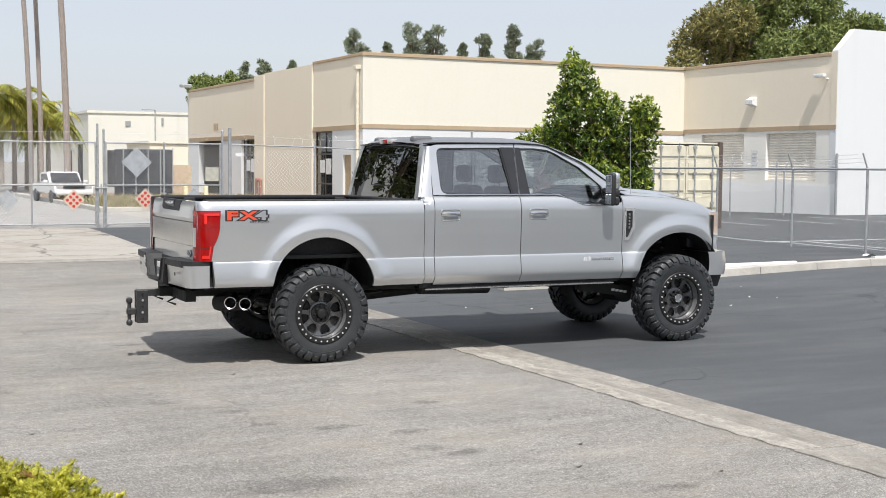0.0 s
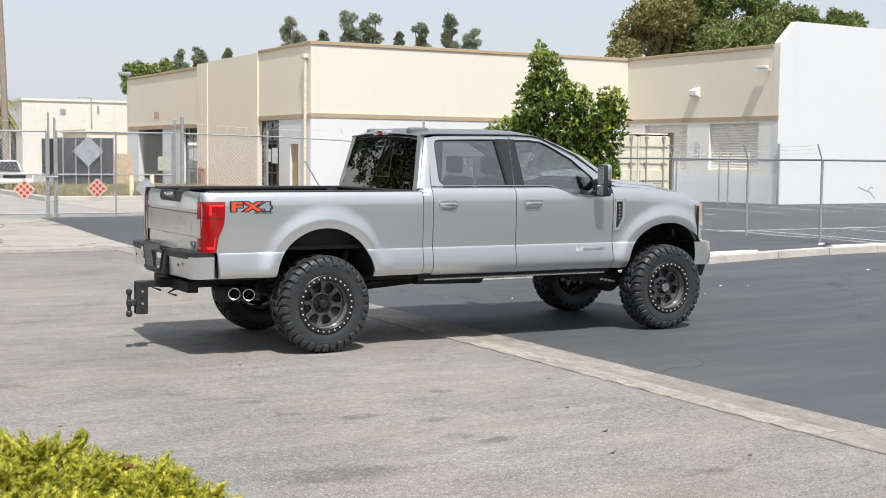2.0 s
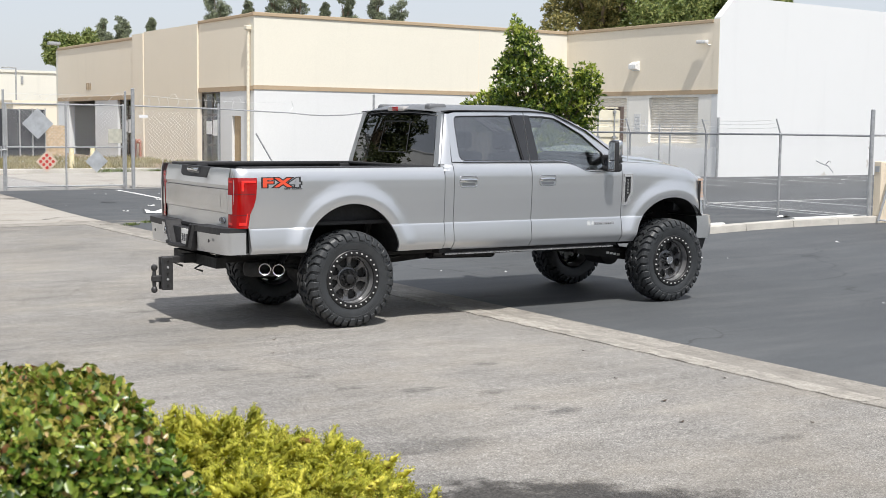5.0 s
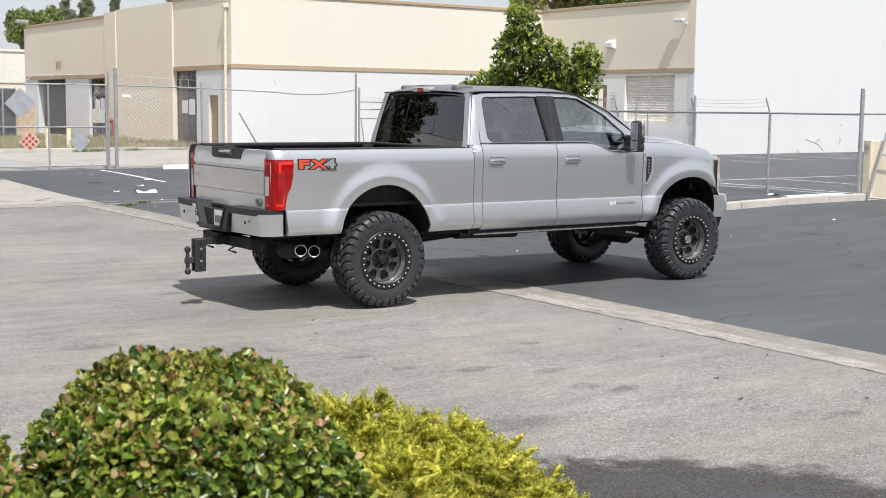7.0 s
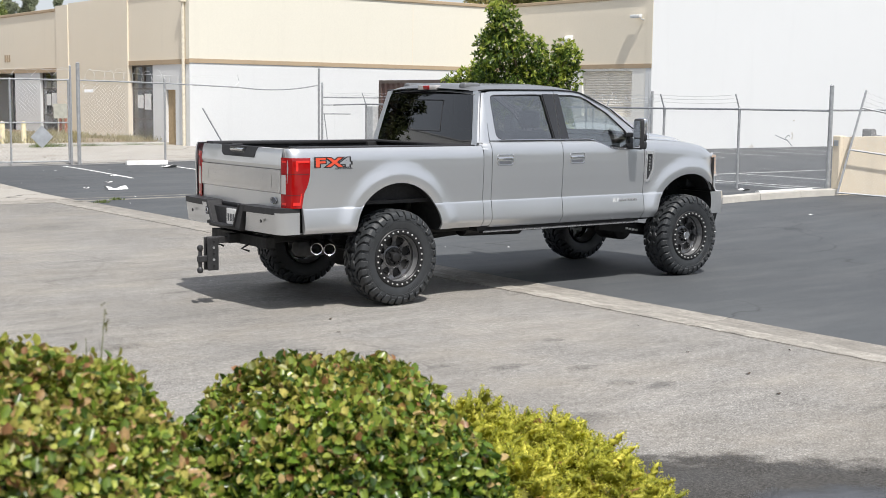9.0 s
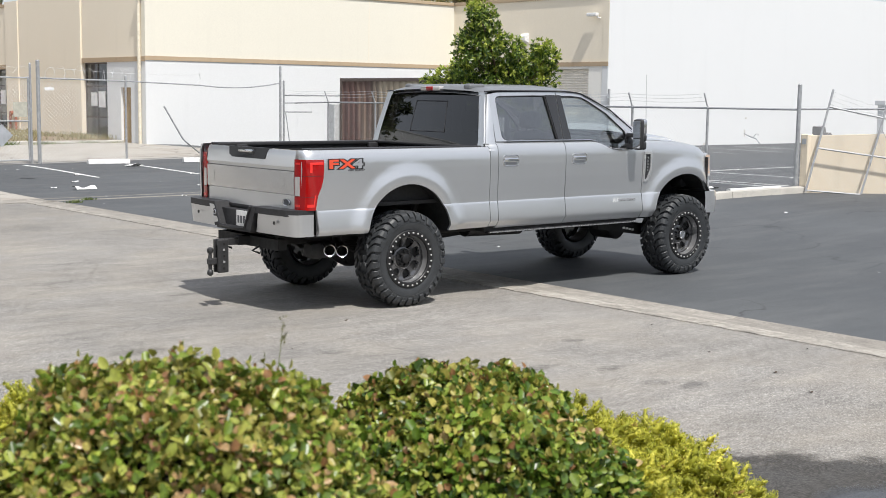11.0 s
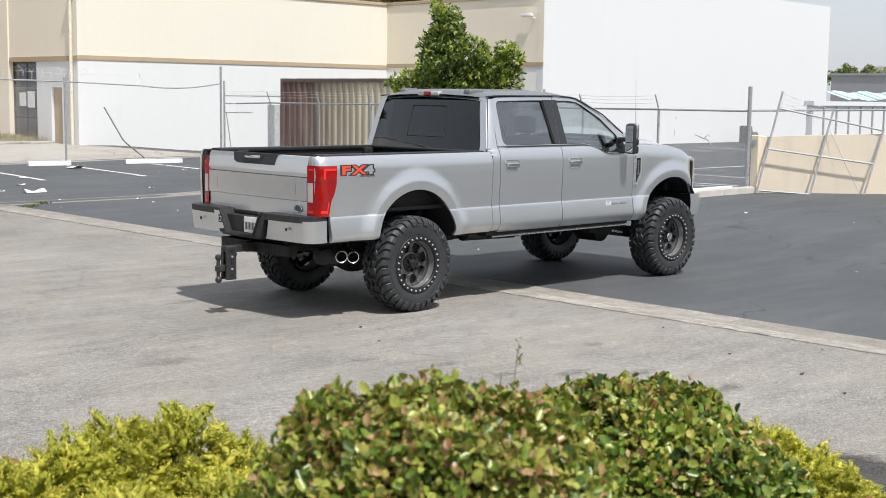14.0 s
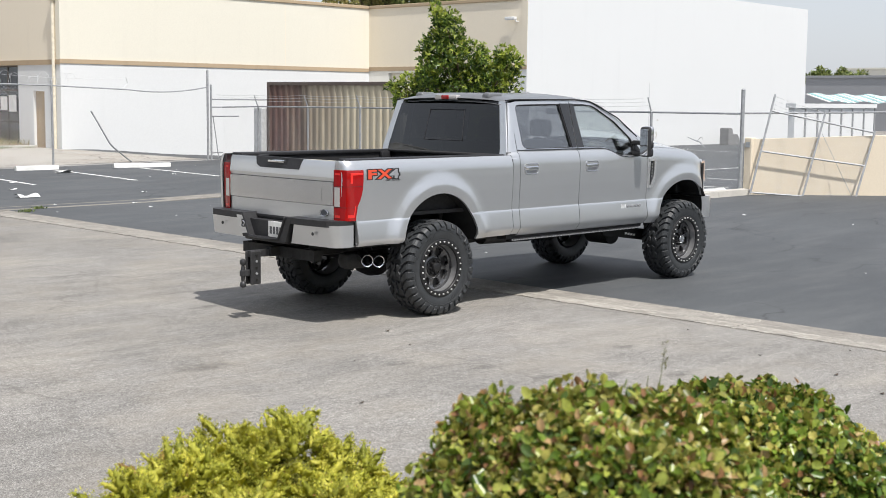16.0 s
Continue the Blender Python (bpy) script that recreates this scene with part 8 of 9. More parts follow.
def clump_tree(name, label, base, trunk_r, trunk_h, clumps, tips, per_tip, leaf, mat_leaf, mat_bark, seed, spread=0.5, category="tree", young=None):
    """A tree: tapered trunk, a limb to each clump, and rosettes of leaves over the clumps."""
    global RNG
    RNG = np.random.default_rng(seed)
    ob = thing(name, label, category)
    bm = bmesh.new()
    bx, by, bz = base
    top = Vector((bx, by, bz + trunk_h))
    tube(bm, [(bx, by, bz - 0.1), (bx + 0.04 * trunk_h * 0.3, by, bz + trunk_h * 0.5), top], [trunk_r * 1.25, trunk_r, trunk_r * 0.8], 10)
    for cx, cy, cz, r in clumps:
        c = Vector((cx, cy, cz))
        mid = top.lerp(c, 0.5) + Vector((0, 0, 0.12 * (c - top).length))
        tube(bm, [top - Vector((0, 0, trunk_h * 0.15)), mid, c], [trunk_r * 0.55, trunk_r * 0.3, trunk_r * 0.1], 6)
    part("trunk", bm, mat_bark, ob)
    tot = sum(c[3] ** 2 for c in clumps)
    V, F, off, fresh, shot = [], [], 0, [], 0
    for i, (cx, cy, cz, r) in enumerate(clumps):
        n = max(6, int(tips * r * r / tot))
        d = rand_dirs(n)
        rad = r * (1 - np.abs(RNG.normal(0, 0.28, n)).clip(0, 0.8))
        rad *= 1 + 0.22 * np.sin(d[:, 0] * 7 + cx * 3) * np.sin(d[:, 2] * 6 + cz * 5)
        c = np.array([cx, cy, cz]) + d * rad[:, None] * np.array([1, 1, 0.85])
        out = unit(d + np.array([0, 0, 0.35]) + rand_dirs(n) * 0.3)
        lot = RNG.random(n)
        for k in range(per_tip):
            aim = unit(out * (1 - spread) + rand_dirs(n) * spread)
            ln = RNG.uniform(0.7, 1.2, n) * leaf[0]
            v, f = leaf_set(c + out * (leaf[0] * 0.35 * k / per_tip), aim, unit(out + rand_dirs(n) * 0.5), ln, ln * leaf[1], 0.2, leaf[0] < 0.2)
            if young:
                # whole rosettes of new growth, most on the outer and upper sprays
                per = len(v) // n
                new_tip = lot < young[1][i] * np.clip(0.3 + 1.2 * (rad / r - 0.55) + 0.5 * d[:, 2], 0.0, 1.0)
                keep = np.repeat(new_tip, per)
                order = np.cumsum(keep) - 1
                fv = f.reshape(len(f), -1)
                pick = keep[fv[:, 0]]
                fresh.append((v[keep], order[fv[pick]] + shot))
                shot += int(keep.sum())
                order = np.cumsum(~keep) - 1
                v, f = v[~keep], order[fv[~pick]]
            V.append(v)
            F.append(f + off)
            off += len(v)
    crown = raw_mesh("crown", np.concatenate(V), np.concatenate(F), mat_leaf)
    crown.parent = ob
    tagged(crown, kind="stuff")
    if young:
        tips_ = raw_mesh("new_growth", np.concatenate([a for a, _ in fresh]), np.concatenate([b for _, b in fresh]), young[0])
        tips_.parent = ob
        tagged(tips_, "yellow-green young leaves", kind="stuff")
    return ob


# the young tree behind the truck, on the kerb strip
RX, RY, K = 0.899, -0.438, 0.0092
cl, fresh_share = [], []
rr = random.Random(5)
for dp, py, rp in ((-122, 246, 14), (-134, 252, 9), (-112, 264, 17), (-98, 280, 22), (-114, 286, 13), (-38, 92, 9), (-72, 250, 30), (-62, 180, 22), (-40, 108, 17), (-44, 126, 24), (-36, 146, 33), (-26, 172, 42), (-52, 196, 38), (-30, 225, 46), (14, 196, 36), (-80, 232, 24), (-98, 240, 15), (76, 190, 22), (84, 202, 27), (74, 230, 34), (90, 228, 24), (80, 258, 32),
                   (52, 262, 40), (-4, 256, 46), (64, 292, 40), (14, 300, 46), (-58, 262, 36), (36, 226, 40), (0, 330, 46), (70, 325, 34), (84, 320, 26), (-50, 300, 40)):
    o = (dp - 20) * K
    fresh_share.append(0.9 if py < 130 or dp < -90 or (dp > 70 and py < 262) else 0.28 + 0.35 * rr.random())
    dd = rr.uniform(-0.35, 0.35) - (0.35 if py > 240 and abs(dp) < 40 else 0)
    cl.append((11.90 + RX * o + 0.44 * dd, 18.2 + RY * o + 0.9 * dd, 1.884 + (296 - py) * K, rp * K * 0.98))
clump_tree("young_tree", "young evergreen tree, dark glossy leaves with yellow-green tips", (11.95, 18.2, ground_z(11.9, 18.2)), 0.05, 1.2, cl, 3500, 8, (0.074, 0.38), TREE_LEAF, TWIG, 11, 0.62, young=(YOUNG_LEAF, fresh_share))


# ---- distance: trees behind the buildings ----
def place(t_az, dist, px=0):
    a = radians(t_az)
    return dist * math.sin(a), dist * math.cos(a)


def far_tree(px, top_px, width_px, dist, kind, seed, low_px=150):
    """A far tree by its bearing from the start of the walk."""
    az = 26.0 + math.degrees(math.atan((px - 784) / 2277))
    x, y = place(az, dist)
    k = dist / 2277
    top = 1.884 + (290 - top_px) * k
    half = width_px * k / 2 * 1.3
    r = random.Random(seed)
    cl = []
    if kind == "pine":
        for j in range(20):
            f = j / 19
            rad = half * (0.30 + 0.2 * r.random()) * (1.1 - 0.5 * f)
            cl.append((x + r.uniform(-0.5, 0.5) * half, y + r.uniform(-0.5, 0.5) * half, lerp(top - 3.4 * half, top - rad * 0.8, f), rad))
        clump_tree("far_pine", "distant dark conifer behind the warehouse roof", (x, y, 0), 0.2, max(2, top - 3.6 * half), cl, 3000, 5, (0.22, 0.26), PINE_LEAF, TWIG, seed, 0.75)
    else:
        for j in range(14):
            a, f = r.uniform(0, 6.28), r.random()
            rad = half * r.uniform(0.28, 0.45)
            cl.append((x + math.cos(a) * half * 0.6, y + math.sin(a) * half * 0.6, lerp(top - 1.9 * half, top - rad, f), rad))
        clump_tree("far_tree", "distant rounded green tree behind the buildings", (x, y, 0), 0.25, max(2, top - 2.2 * half), cl, 1500, 5, (0.28, 0.4), FAR_LEAF, TWIG, seed, 0.7)


for i, (px, tp, w, d) in enumerate(((630, 58, 42, 120), (683, 80, 18, 122), (728, 44, 46, 118), (768, 46, 46, 119), (815, 80, 12, 121), (850, 62, 34, 118), (905, 48, 40, 120), (942, 72, 42, 117), (435, 118, 30, 112), (467, 112, 34, 113), (516, 114, 12, 114))):
    far_tree(px, tp, w, d, "pine", 40 + i)
for i, (px, tp, w, d) in enumerate(((400, 130, 52, 105), (365, 146, 30, 104), (360, 135, 44, 108))):
    far_tree(px, tp, w, d, "round", 70 + i)
# tall eucalyptus group behind the wing
rr = random.Random(31)
for n_, (px, tp, half) in enumerate(((1285, -18, 4.0), (1385, -40, 5.0), (1505, -10, 3.6), (1600, 20, 3.0), (1315, 40, 2.8), (1440, 40, 3.4))):
    az = 26.0 + math.degrees(math.atan((px - 784) / 2277))
    x, y = place(az, 72 + 2 * n_)
    top = 1.884 + (290 - tp) * 0.0316
    cl = []
    for j in range(26):
        a, f = rr.uniform(0, 6.28), rr.random()
        rad = half * rr.uniform(0.16, 0.32)
        spread_ = half * math.sqrt(rr.random()) * (0.95 - 0.55 * abs(f - 0.4))
        cl.append((x + math.cos(a) * spread_, y + math.sin(a) * spread_, lerp(top - 7.2, top - rad, f), rad))
    clump_tree("eucalyptus_tree", "tall dense eucalyptus tree behind the warehouse", (x, y, 0), 0.4, top - 7, cl, 9000, 5, (0.24, 0.36), OLIVE_LEAF if n_ in (0, 4) else FAR_LEAF, TWIG, 90 + n_, 0.7)
# small trees at the far right
for i, (x, y, h) in enumerate(((90, 54.5, 4.7), (92, 52.8, 4.5))):
    cl = [(x + rr.uniform(-1.3, 1.3), y + rr.uniform(-1.3, 1.3), h - 0.7 + rr.uniform(-0.7, 0.5), 0.5) for _ in range(8)]
    clump_tree("far_tree", "distant bushy tree above the far roofs", (x, y, 0), 0.15, h - 1.5, cl, 300, 5, (0.3, 0.4), FAR_LEAF, TWIG, 120 + i, 0.7)


def palm(x, y, h, r, fronds, length, seed, lean=(0, 0)):
    rr = random.Random(seed)
    ob = thing("palm_tree", "tall palm with a bare ringed trunk" if h > 10 else "queen palm with drooping yellow-green fronds", "palm")
    bm = bmesh.new()
    n = 26
    tube(bm, [(x + lean[0] * (k / n) ** 2, y + lean[1] * (k / n) ** 2, h * k / n) for k in range(n + 1)], [r * (1.25 - 0.35 * k / n) * (1 + 0.05 * (k % 2)) for k in range(n + 1)], 9)
    part("trunk", bm, PALM_BARK, ob)
    V, F, off = [], [], 0
    top = np.array([x + lean[0], y + lean[1], h])
    for k in range(fronds):
        a = 2 * math.pi * k / fronds + rr.uniform(-0.2, 0.2)
        up = rr.uniform(-0.1, 1.7)
        m = 34
        t = np.linspace(0.05, 1, m)
        L = length * rr.uniform(0.8, 1.1)
        out = np.array([math.cos(a), math.sin(a), 0])
        spine = top + out * (L * t * (0.9 - 0.2 * t))[:, None] + np.array([0, 0, 1]) * (L * (up * t * 0.6 - 0.9 * t ** 2.2))[:, None]
        tan = np.gradient(spine, axis=0)
        sd = np.array([-math.sin(a), math.cos(a), 0])
        for s in (1, -1):
            ld = unit(tan) * 0.5 + sd * s * 0.8 + np.array([0, 0, -0.45])
            ln = L * 0.26 * np.sin(np.pi * (0.15 + 0.8 * t))
            v, f = leaf_set(spine, ld, np.tile(np.array([0, 0, 1.0]), (m, 1)) + rand_dirs(m) * 0.2, ln, ln * 0.065 + 0.012, 0.2)
            V.append(v)
            F.append(f + off)
            off += len(v)
    crown = raw_mesh("fronds", np.concatenate(V), np.concatenate(F), PALM_LEAF)
    crown.parent = ob
    tagged(crown, kind="stuff")


for px, d, r, ln in ((56, 64, 0.10, -1.1), (74, 66, 0.095, -0.8), (120, 60, 0.125, -1.0)):
    az = 26.0 + math.degrees(math.atan((px - 784) / 2277))
    x, y = place(az, d)
    palm(x, y, 19, r, 34, 2.2, int(px), (ln, 0))
for px, d, h in ((26, 76, 5.3), (48, 80, 4.8), (86, 78, 4.2), (-14, 74, 5.2), (4, 90, 4.6), (70, 84, 4.8)):
    az = 26.0 + math.degrees(math.atan((px - 784) / 2277))
    x, y = place(az, d)
    palm(x, y, h, 0.12, 44, 2.9, 200 + int(px))

UNSEEN_TREE_LEAF = leaf_mat("dark_unseen_tree_leaf", (0.03, 0.045, 0.014), (0.07, 0.095, 0.03), (0.14, 0.16, 0.05), None, 0, 0.5, 0.2)
# unseen trees beside and behind the camera: four known from the rear glass, the rest added to shape the truck's
# reflections
for i, (x, y, h, w) in enumerate(((-3.2, 31, 12, 3.4), (-1.5, 35.2, 12.5, 3.2), (0.4, 37, 12, 2.9), (-5.8, 32.6, 12.5, 2.1), (-21, 27, 10.4, 3.8), (-20, 20.5, 10.8, 3.8), (-21, 14, 10.5, 3.8), (-20, 7.5, 10.8, 3.8), (-22, 0, 10.4, 3.6), (-16, -14, 5.5, 3.2), (-8, -17, 5.2, 3.4), (1, -17, 5.0, 3.2), (9, -16, 5.5, 3.2), (17, -14, 5.0, 3.2), (24, -14, 5.6, 3.2), (31, -12, 5.2, 3.2), (38, -9, 5.6, 3.2), (45, -6, 5.2, 3.2), (52, -2, 5.6, 3.2))):
    cl = []
    for j in range(16):
        a, f = rr.uniform(0, 6.28), rr.random()
        cl.append((x + math.cos(a) * w * 0.7 * math.sqrt(rr.random()), y + math.sin(a) * w * 0.7 * math.sqrt(rr.random()), lerp(h * (0.3 if h > 10 else 0.26), h - 0.8, f), w * rr.uniform(0.24, 0.4)))
    clump_tree("street_tree", "unseen leafy tree placed for the truck's reflections", (x, y, 0), 0.18, h * 0.45, cl, 900 if h > 10 else 1400, 5, (0.44 if h > 10 else 0.36, 0.45), UNSEEN_TREE_LEAF if h > 10 else FAR_LEAF, TWIG, 300 + i, 0.7)

# ---- buildings and things behind the gate ----


def far_building(name, label, x0, x1, y0, y1, h, wall, openings=()):
    ob = thing(name, label, "building")
    bm = bmesh.new()
    box(bm, x0, x1, y0, y1, -0.3, h)
    part("wall", bm, wall, ob)
    bm = bmesh.new()
    box(bm, x0 - 0.08, x1 + 0.08, y0 - 0.08, y1 + 0.08, h, h + 0.16)
    part("roof_edge", bm, wall, ob)
    # dark boxes are painted as unlit openings; steel ones are wall lamps and posts
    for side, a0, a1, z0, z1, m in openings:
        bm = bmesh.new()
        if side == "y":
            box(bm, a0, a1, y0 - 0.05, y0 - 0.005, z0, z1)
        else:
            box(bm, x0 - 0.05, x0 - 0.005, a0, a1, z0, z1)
        part("opening", bm, m, ob, "flat panel on the wall; dark ones stand in for unlit openings")
    return ob


SLATE_WALL = stucco("slate_grey_metal", (0.33, 0.34, 0.36), 0.06)
PALE_WALL = stucco("pale_stucco", (0.76, 0.74, 0.66), 0.08)
far_building("far_warehouse", "pale flat-roofed warehouse behind the gate", 16.1, 42, 86, 112, 5.03, PALE_WALL,
             (("x", 88, 89.6, 0.1, 3.0, ROOM_SHADE), ("x", 92, 94.5, 0.1, 2.6, ROOM_SHADE), ("y", 17.3, 19.4, 0.1, 2.6, ROOM_SHADE), ("y", 18.5, 18.85, 4.2, 4.55, STEEL), ("y", 20.9, 21.05, 4.3, 4.8, STEEL)))
far_building("far_warehouse", "low white building across the street", -2, 9.5, 104, 116, 3.4, PALE_WALL, (("y", 0, 1.5, 0.2, 2.4, ROOM_SHADE), ("y", 3, 4.5, 0.2, 2.4, ROOM_SHADE), ("y", 6, 7.5, 0.2, 2.4, ROOM_SHADE)))
far_building("beige_shed", "beige shed behind the pallets", 17.3, 24, 74, 80, 2.9, TAN_WALL)
far_building("street_building", "pale building across the street", -60, -30, 15, 60, 6, PALE_WALL, (("y", -55, -50, 0.5, 2.5, ROOM_SHADE),))
far_building("street_building", "pale flat-roofed building across the street", -46, -4.0, 41.0, 50, 7.6, WHITE_WALL, tuple(("y", -44 + 7 * k, -41 + 7 * k, 0.4, 3.6, ROOM_SHADE) for k in range(5)))
# invented block behind the camera for the truck's side to mirror
far_building("street_building", "unseen tan building added for the truck's reflections", -40, 60, -40, -26, 6.5, CREAM_WALL)
far_building("grey_warehouse", "distant grey metal warehouse with a pale roof edge", 80, 130, 38, 49.8, 3.85, SLATE_WALL, (("x", 40.5, 43, 0.2, 2.0, ROOM_SHADE),))
far_building("grey_warehouse", "distant pale flat warehouse", 112, 150, 50, 64.4, 5.3, PALE_WALL)
far_building("block_wall_shed", "low white block shed behind the chain-link", 37.6, 43.7, 26.5, 26.75, 1.9, WHITE_WALL, tuple(("y", 38.3 + 0.9 * k, 38.37 + 0.9 * k, 0.2, 1.85, STEEL) for k in range(6)))
# striped awning behind the shed
awning = thing("striped_awning", "corrugated teal and white striped awning above the shed", "awning")
TEAL = plain("teal_sheet", (0.28, 0.50, 0.50), 0.5, 0, 0.1, 4)
for k in range(40):
    bm = bmesh.new()
    x = 42.6 + 0.26 * k
    z = 2.12 + 0.04 * math.sin(k * 0.7)
    prism(bm, [(27.9, z), (27.9, z + 0.03), (28.9, z + 0.33), (28.9, z + 0.30)], x, x + 0.25, "x")
    part("slat", bm, TEAL if k % 2 else LITTER, awning)
for x in (42.7, 47.0, 52.0):
    bm = bmesh.new()
    tube(bm, [(x, 28.1, 0.15), (x, 28.1, 2.1)], 0.04, 6)
    part("post", bm, STEEL, awning)

# lamp pole, flood lamp on the corner
pole = thing("lamp_pole", "slim grey lamp pole by the road", "lamp pole")
bm = bmesh.new()
tube(bm, [(19.3, 81, 0), (19.3, 81, 5.12)], 0.05, 8)
tube(bm, [(19.3, 81, 5.12), (18.75, 80.9, 5.14)], 0.04, 8)
box(bm, 18.45, 18.78, 80.8, 81.0, 5.08, 5.16, 0.02, 1)
part("mast", bm, STEEL, pole)
flood = thing("flood_lamp", "grey flood lamp on the warehouse roof corner", "flood lamp")
bm = bmesh.new()
tube(bm, [(BX, 67.1, 5.6), (BX - 0.05, 67.1, 5.82)], 0.03, 8)
box(bm, BX - 0.55, BX + 0.05, 66.9, 67.25, 5.78, 5.95, 0.03, 1)
part("head", bm, STEEL, flood)

# dark screened enclosure and pallets
enc = thing("dark_enclosure", "dark screened steel enclosure beside the road", "enclosure")
bm = bmesh.new()
box(bm, 12.8, 15.1, 60, 62, 0.05, 2.45, 0.03, 1)
part("screen", bm, plain("dark_screen", (0.035, 0.04, 0.05), 0.7), enc)
for k in range(5):
    bm = bmesh.new()
    tube(bm, [(12.8 + 0.575 * k, 59.97, 0.05), (12.8 + 0.575 * k, 59.97, 2.5)], 0.03, 6)
    part("post", bm, STEEL, enc)


def pallet_stack(x, y, n, rz):
    ob = thing("pallet_stack", "stack of worn wooden pallets beside the road", "pallets", pose(x, y, ground_z(x, y) + 0.003, 0, 0, rz))
    for k in range(n):
        z = k * 0.14
        pal = new("pallet")
        pal.parent = ob
        for j in range(7):
            bm = bmesh.new()
            box(bm, -0.6 + j * 0.17, -0.46 + j * 0.17, -0.5, 0.5, z + 0.115, z + 0.137)
            part("board", bm, WOOD, pal)
        for yy in (-0.5, -0.05, 0.4):
            bm = bmesh.new()
            box(bm, -0.6, 0.6, yy, yy + 0.1, z + 0.0, z + 0.113)
            part("bearer", bm, WOOD, pal)


pallet_stack(15.4, 60.6, 11, 5)

# planting strip with dry grass, kerb and bollards before the building
ground_patch("verge", steps(9.0, 17.75, 1.5), steps(45.2, 66, 1.5), 0.12, SOIL, "dry verge beside the warehouse", "soil")
bm = bmesh.new()
box(bm, 8.8, 17.84, 45.0, 45.2, 0.0, 0.30, 0.02, 1)
box(bm, 8.8, 9.0, 45.2, 66, 0.0, 0.30, 0.02, 1)
lone("kerb", bm, KERB, "pale kerb round the dry verge", "kerb", kind="structure")
ground_patch("pavement", steps(9.0, 17.84, 1.5), steps(34.9, 45.0, 1.2), 0.012, APRON, "pale concrete pavement before the verge", "pavement")
WEED_GREEN = leaf_mat("weed_leaf", (0.07, 0.11, 0.03), (0.14, 0.20, 0.05), (0.26, 0.30, 0.10))
n = 12000
c = np.stack([RNG.uniform(9.1, 17.7, n), RNG.uniform(45.3, 56, n), np.full(n, 0.25)], 1)
hgt = RNG.uniform(0.05, 0.2, n) * (0.4 + 1.3 * (np.sin(c[:, 0] * 1.3) * np.sin(c[:, 1] * 0.9) > -0.2))
v, f = leaf_set(c, np.array([0, 0, 1.0]) + rand_dirs(n) * 0.35, rand_dirs(n), hgt, np.full(n, 0.03), 0.1)
g = raw_mesh("dry_grass", v, f, GRASS_DRY)
tagged(g, "straw-coloured dry grass on the verge", "grass", kind="stuff")
for x in (11.98, 12.72):
    bm = bmesh.new()
    tube(bm, [(x, 45.7, 0.1), (x, 45.7, 1.0)], 0.085, 14)
    tube(bm, [(x, 45.7, 1.0), (x, 45.7, 1.03), (x, 45.7, 1.05)], [0.085, 0.06, 0.01], 14)
    lone("bollard", bm, YELLOW, "faded yellow steel bollard on the verge", "bollard", "yellow bollards")
# green weeds at the foot of the kerb and in the gutter joint
for x, y, z, n, h in ((13.0, 44.85, 0.14, 200, 0.26), (13.5, 44.85, 0.14, 180, 0.26), (14.8, 44.85, 0.14, 200, 0.22), (15.5, 44.85, 0.14, 120, 0.16), (16.4, 44.85, 0.14, 160, 0.22), (17.3, 44.85, 0.14, 110, 0.18), (6.52, 23.95, 0.0, 90, 0.09), (7.0, 24.46, 0.0, 60, 0.08)):
    c = np.stack([x + RNG.normal(0, 0.22 if y > 30 else 0.07, n), y + RNG.normal(0, 0.06 if y > 30 else 0.03, n), np.full(n, z)], 1)
    v, f = leaf_set(c, np.array([0, 0, 1.0]) + rand_dirs(n) * 0.6, rand_dirs(n), RNG.uniform(0.4, 1.0, n) * h, np.full(n, 0.016), 0.1)
    tagged(raw_mesh("weeds", v, f, WEED_GREEN), "low green weeds in a paving joint", "weed", kind="stuff")
# pipe riser on the side wall
riser = thing("pipe_riser", "rusty red pipe riser with valves on the wall", "pipe")
bm = bmesh.new()
tube(bm, [(BX - 0.2, 54.6, 0.1), (BX - 0.2, 54.6, 1.1), (BX - 0.2, 55.2, 1.1), (BX - 0.2, 55.2, 0.1)], 0.06, 8)
tube(bm, [(BX - 0.32, 54.9, 1.1), (BX - 0.05, 54.9, 1.1)], 0.1, 10)
part("pipe", bm, plain("rusty_red", (0.34, 0.15, 0.10), 0.7), riser)
# wall number as bars
num = thing("wall_number", "small brown wall figures as plain bars", "wall sign")
for k in range(3):
    bm = bmesh.new()
    box(bm, BX - 0.02, BX - 0.002, 61.9 + 0.28 * k, 62.08 + 0.28 * k, 3.45, 3.78)
    part("bar", bm, BAND, num)


# ---- litter on the lot ----
rr = random.Random(5)
for k in range(34):
    x, y = (rr.uniform(6.8, 16.5), rr.uniform(21, 33)) if k < 24 else (rr.uniform(7.2, 15), rr.uniform(9, 15.5))
    s = rr.uniform(0.012, 0.035)
    a = rr.uniform(0, 3.14)
    bm = bmesh.new()
    sheet(bm, 2, 2, lambda u, v: (x + s * ((u - 0.5) * 2 * math.cos(a) - (v - 0.5) * 1.3 * math.sin(a)), y + s * ((u - 0.5) * 2 * math.sin(a) + (v - 0.5) * 1.3 * math.cos(a)), ground_z(x, y) + 0.008 + s * 0.4 * u * (1 - v)))
    lone("paper_scrap", bm, LITTER, "tiny white paper scrap on the asphalt", "litter", "scattered scraps")

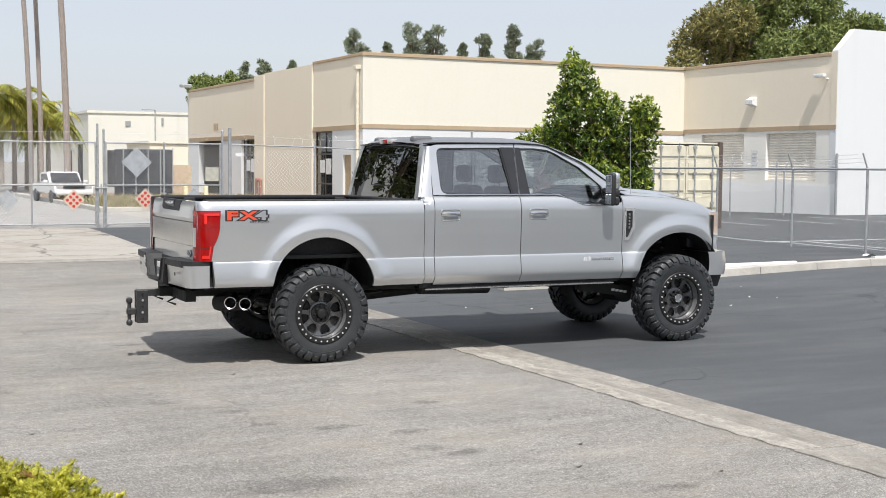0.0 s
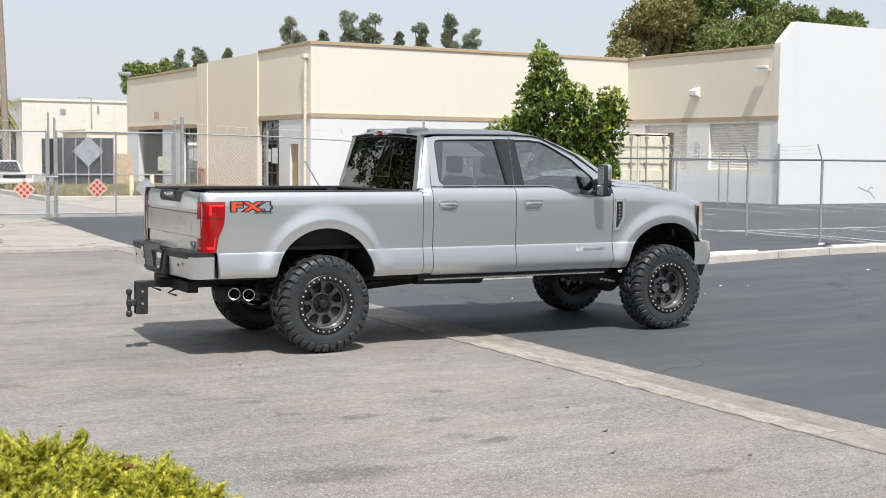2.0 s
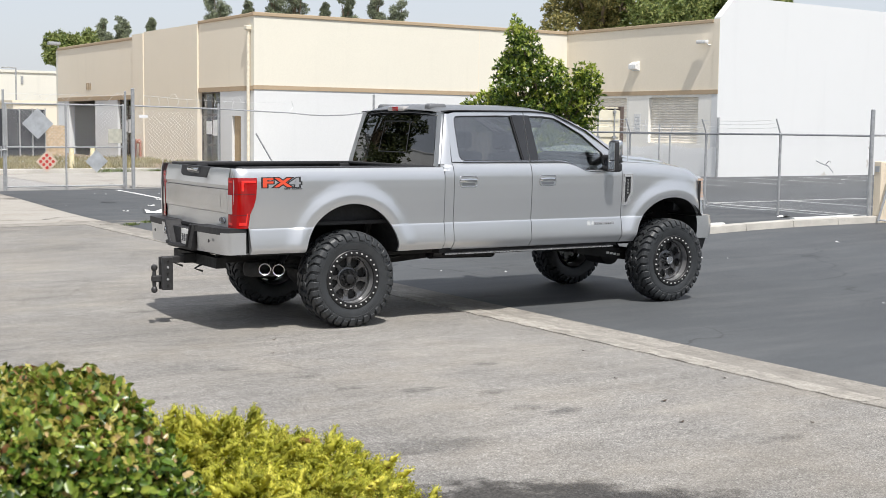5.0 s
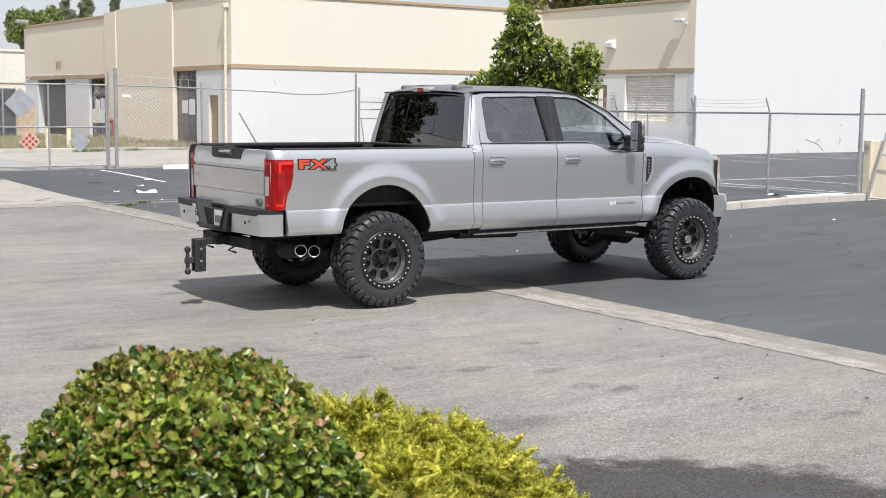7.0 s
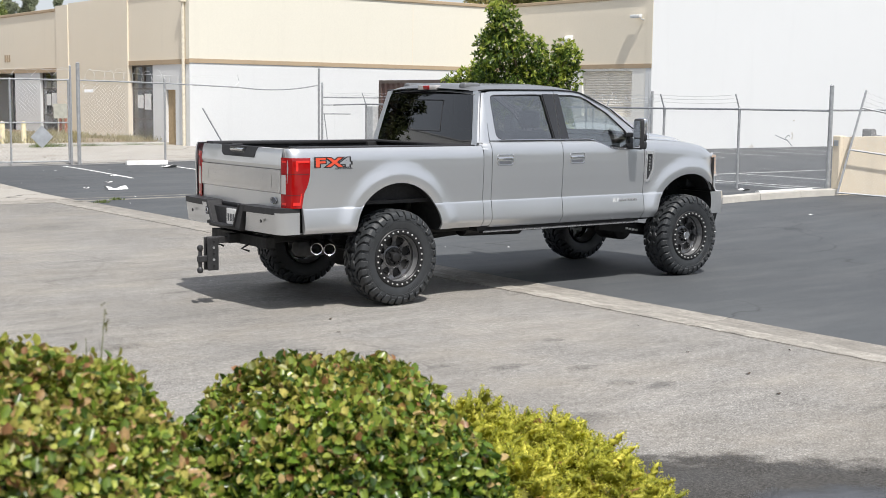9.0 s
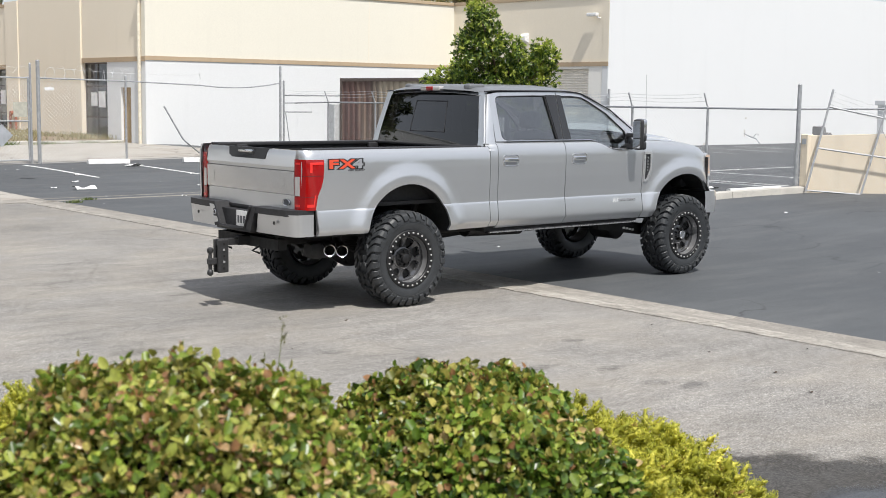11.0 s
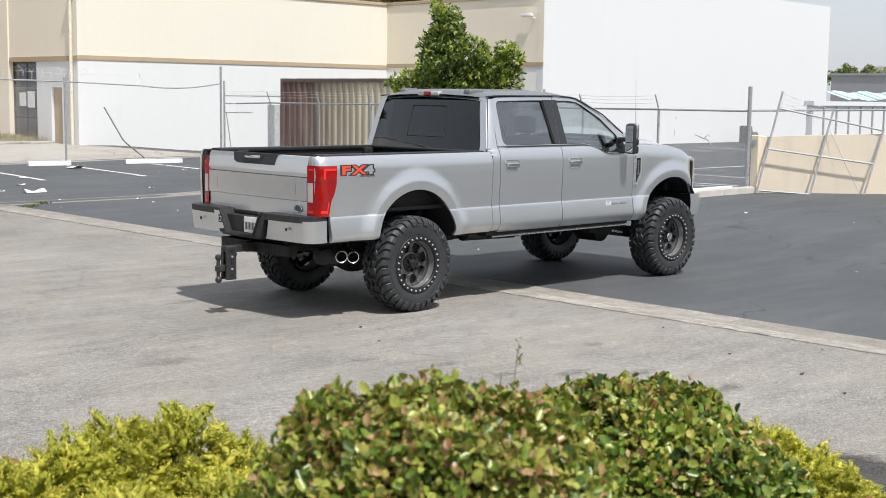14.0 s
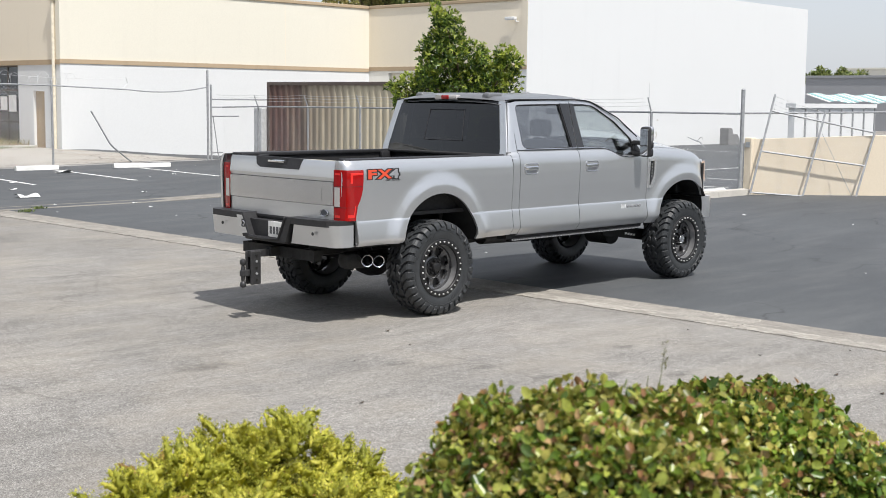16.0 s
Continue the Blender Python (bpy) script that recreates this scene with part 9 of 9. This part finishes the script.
rr = random.Random(77)
for x, y, s in ((8.05, 26.9, 0.22), (8.6, 28.6, 0.08), (7.6, 27.4, 0.06), (9.4, 30.2, 0.09), (10.6, 26.6, 0.06), (11.8, 32.2, 0.2), (18.2, 18.6, 0.12), (11.9, 29.3, 0.05), (13.6, 30.0, 0.05), (9.0, 24.4, 0.05)):
    bm = bmesh.new()
    k = rr.uniform(0, 6)
    sheet(bm, 5, 4, lambda u, v: (x + s * (u - 0.5) * 2, y + s * (v - 0.5) * 1.2, ground_z(x, y) + 0.012 + 0.35 * s * abs(math.sin(3 * u + k) * math.cos(2.5 * v + k))))
    lone("paper_litter", bm, LITTER, "crumpled white paper on the asphalt", "litter", "scattered litter")
for x, y, w in ((8.1, 29.8, 0.5), (11.5, 33.6, 0.3)):
    bm = bmesh.new()
    sheet(bm, 6, 2, lambda u, v: (x + w * (u - 0.5), y + 0.1 * v, ground_z(x, y) + 0.01 + 0.02 * math.sin(5 * u)))
    lone("dark_scrap", bm, BLACK, "flat dark rubber scrap on the asphalt", "scrap")


# ---- white pickup parked on the road ----
def parked_pickup(m):
    ob = thing("parked_pickup", "white pickup truck parked facing the gate", "pickup truck", m)
    W = plain("white_car_paint", (0.78, 0.78, 0.78), 0.3, 0, 0.04, 3, coat=0.6)
    bm = bmesh.new()
    prism(bm, [(-2.6, 0.55), (-2.65, 1.05), (-0.6, 1.08), (0.9, 1.08), (2.2, 1.02), (2.45, 0.95), (2.5, 0.55)], -0.93, 0.93, "y")
    bmesh.ops.bevel(bm, geom=bm.edges[:], offset=0.06, segments=2, affect="EDGES")
    part("body", bm, W, ob)
    bm = bmesh.new()
    prism(bm, [(-1.4, 1.07), (-1.25, 1.70), (0.2, 1.74), (0.95, 1.07)], -0.80, 0.80, "y")
    bmesh.ops.bevel(bm, geom=bm.edges[:], offset=0.07, segments=2, affect="EDGES")
    part("cab", bm, W, ob)
    bm = bmesh.new()
    v = [bm.verts.new(p) for p in ((0.30, -0.68, 1.67), (0.30, 0.68, 1.67), (0.90, 0.72, 1.14), (0.90, -0.72, 1.14))]
    bm.faces.new(v)
    part("windscreen", bm, GLOSS_BLACK, ob, "dark windscreen").location = (0.03, 0, 0.015)
    for s in (-1, 1):
        bm = bmesh.new()
        v = [bm.verts.new(p) for p in ((-1.1, s * 0.806, 1.16), (0.70, s * 0.806, 1.16), (0.25, s * 0.806, 1.62), (-1.05, s * 0.806, 1.60))]
        bm.faces.new(v)
        part("side_glass", bm, GLOSS_BLACK, ob)
        bm = bmesh.new()
        y0, y1 = sorted((s * 0.56, s * 0.86))
        box(bm, 2.44, 2.50, y0, y1, 0.80, 0.97, 0.02, 1)
        part("headlamp", bm, CLEAR_LENS, ob)
        bm = bmesh.new()
        y0, y1 = sorted((s * 0.9, s * 1.1))
        box(bm, 0.72, 0.82, y0, y1, 1.12, 1.28, 0.03, 1)
        part("mirror", bm, W, ob)
        for x in (-1.75, 1.65):
            bm = bmesh.new()
            lathe(bm, [(0.0001, 0.10), (0.2, 0.10), (0.36, 0.08), (0.38, 0.0), (0.36, -0.1), (0.0001, -0.1)], 24, "y")
            o = part("wheel", bm, RUBBER, ob)
            o.location = (x, s * 0.86, 0.38)
    bm = bmesh.new()
    box(bm, 2.46, 2.52, -0.54, 0.54, 0.80, 0.98, 0.02, 1)
    part("grille", bm, GLOSS_BLACK, ob)
    bm = bmesh.new()
    box(bm, 2.45, 2.62, -0.9, 0.9, 0.48, 0.72, 0.05, 2)
    part("front_bumper", bm, W, ob)
    return ob


parked_pickup(pose(9.45, 56.5, ground_z(8, 54) + 0.003, 0, 0, -86) @ Matrix.Diagonal((0.84, 0.84, 0.74, 1)))
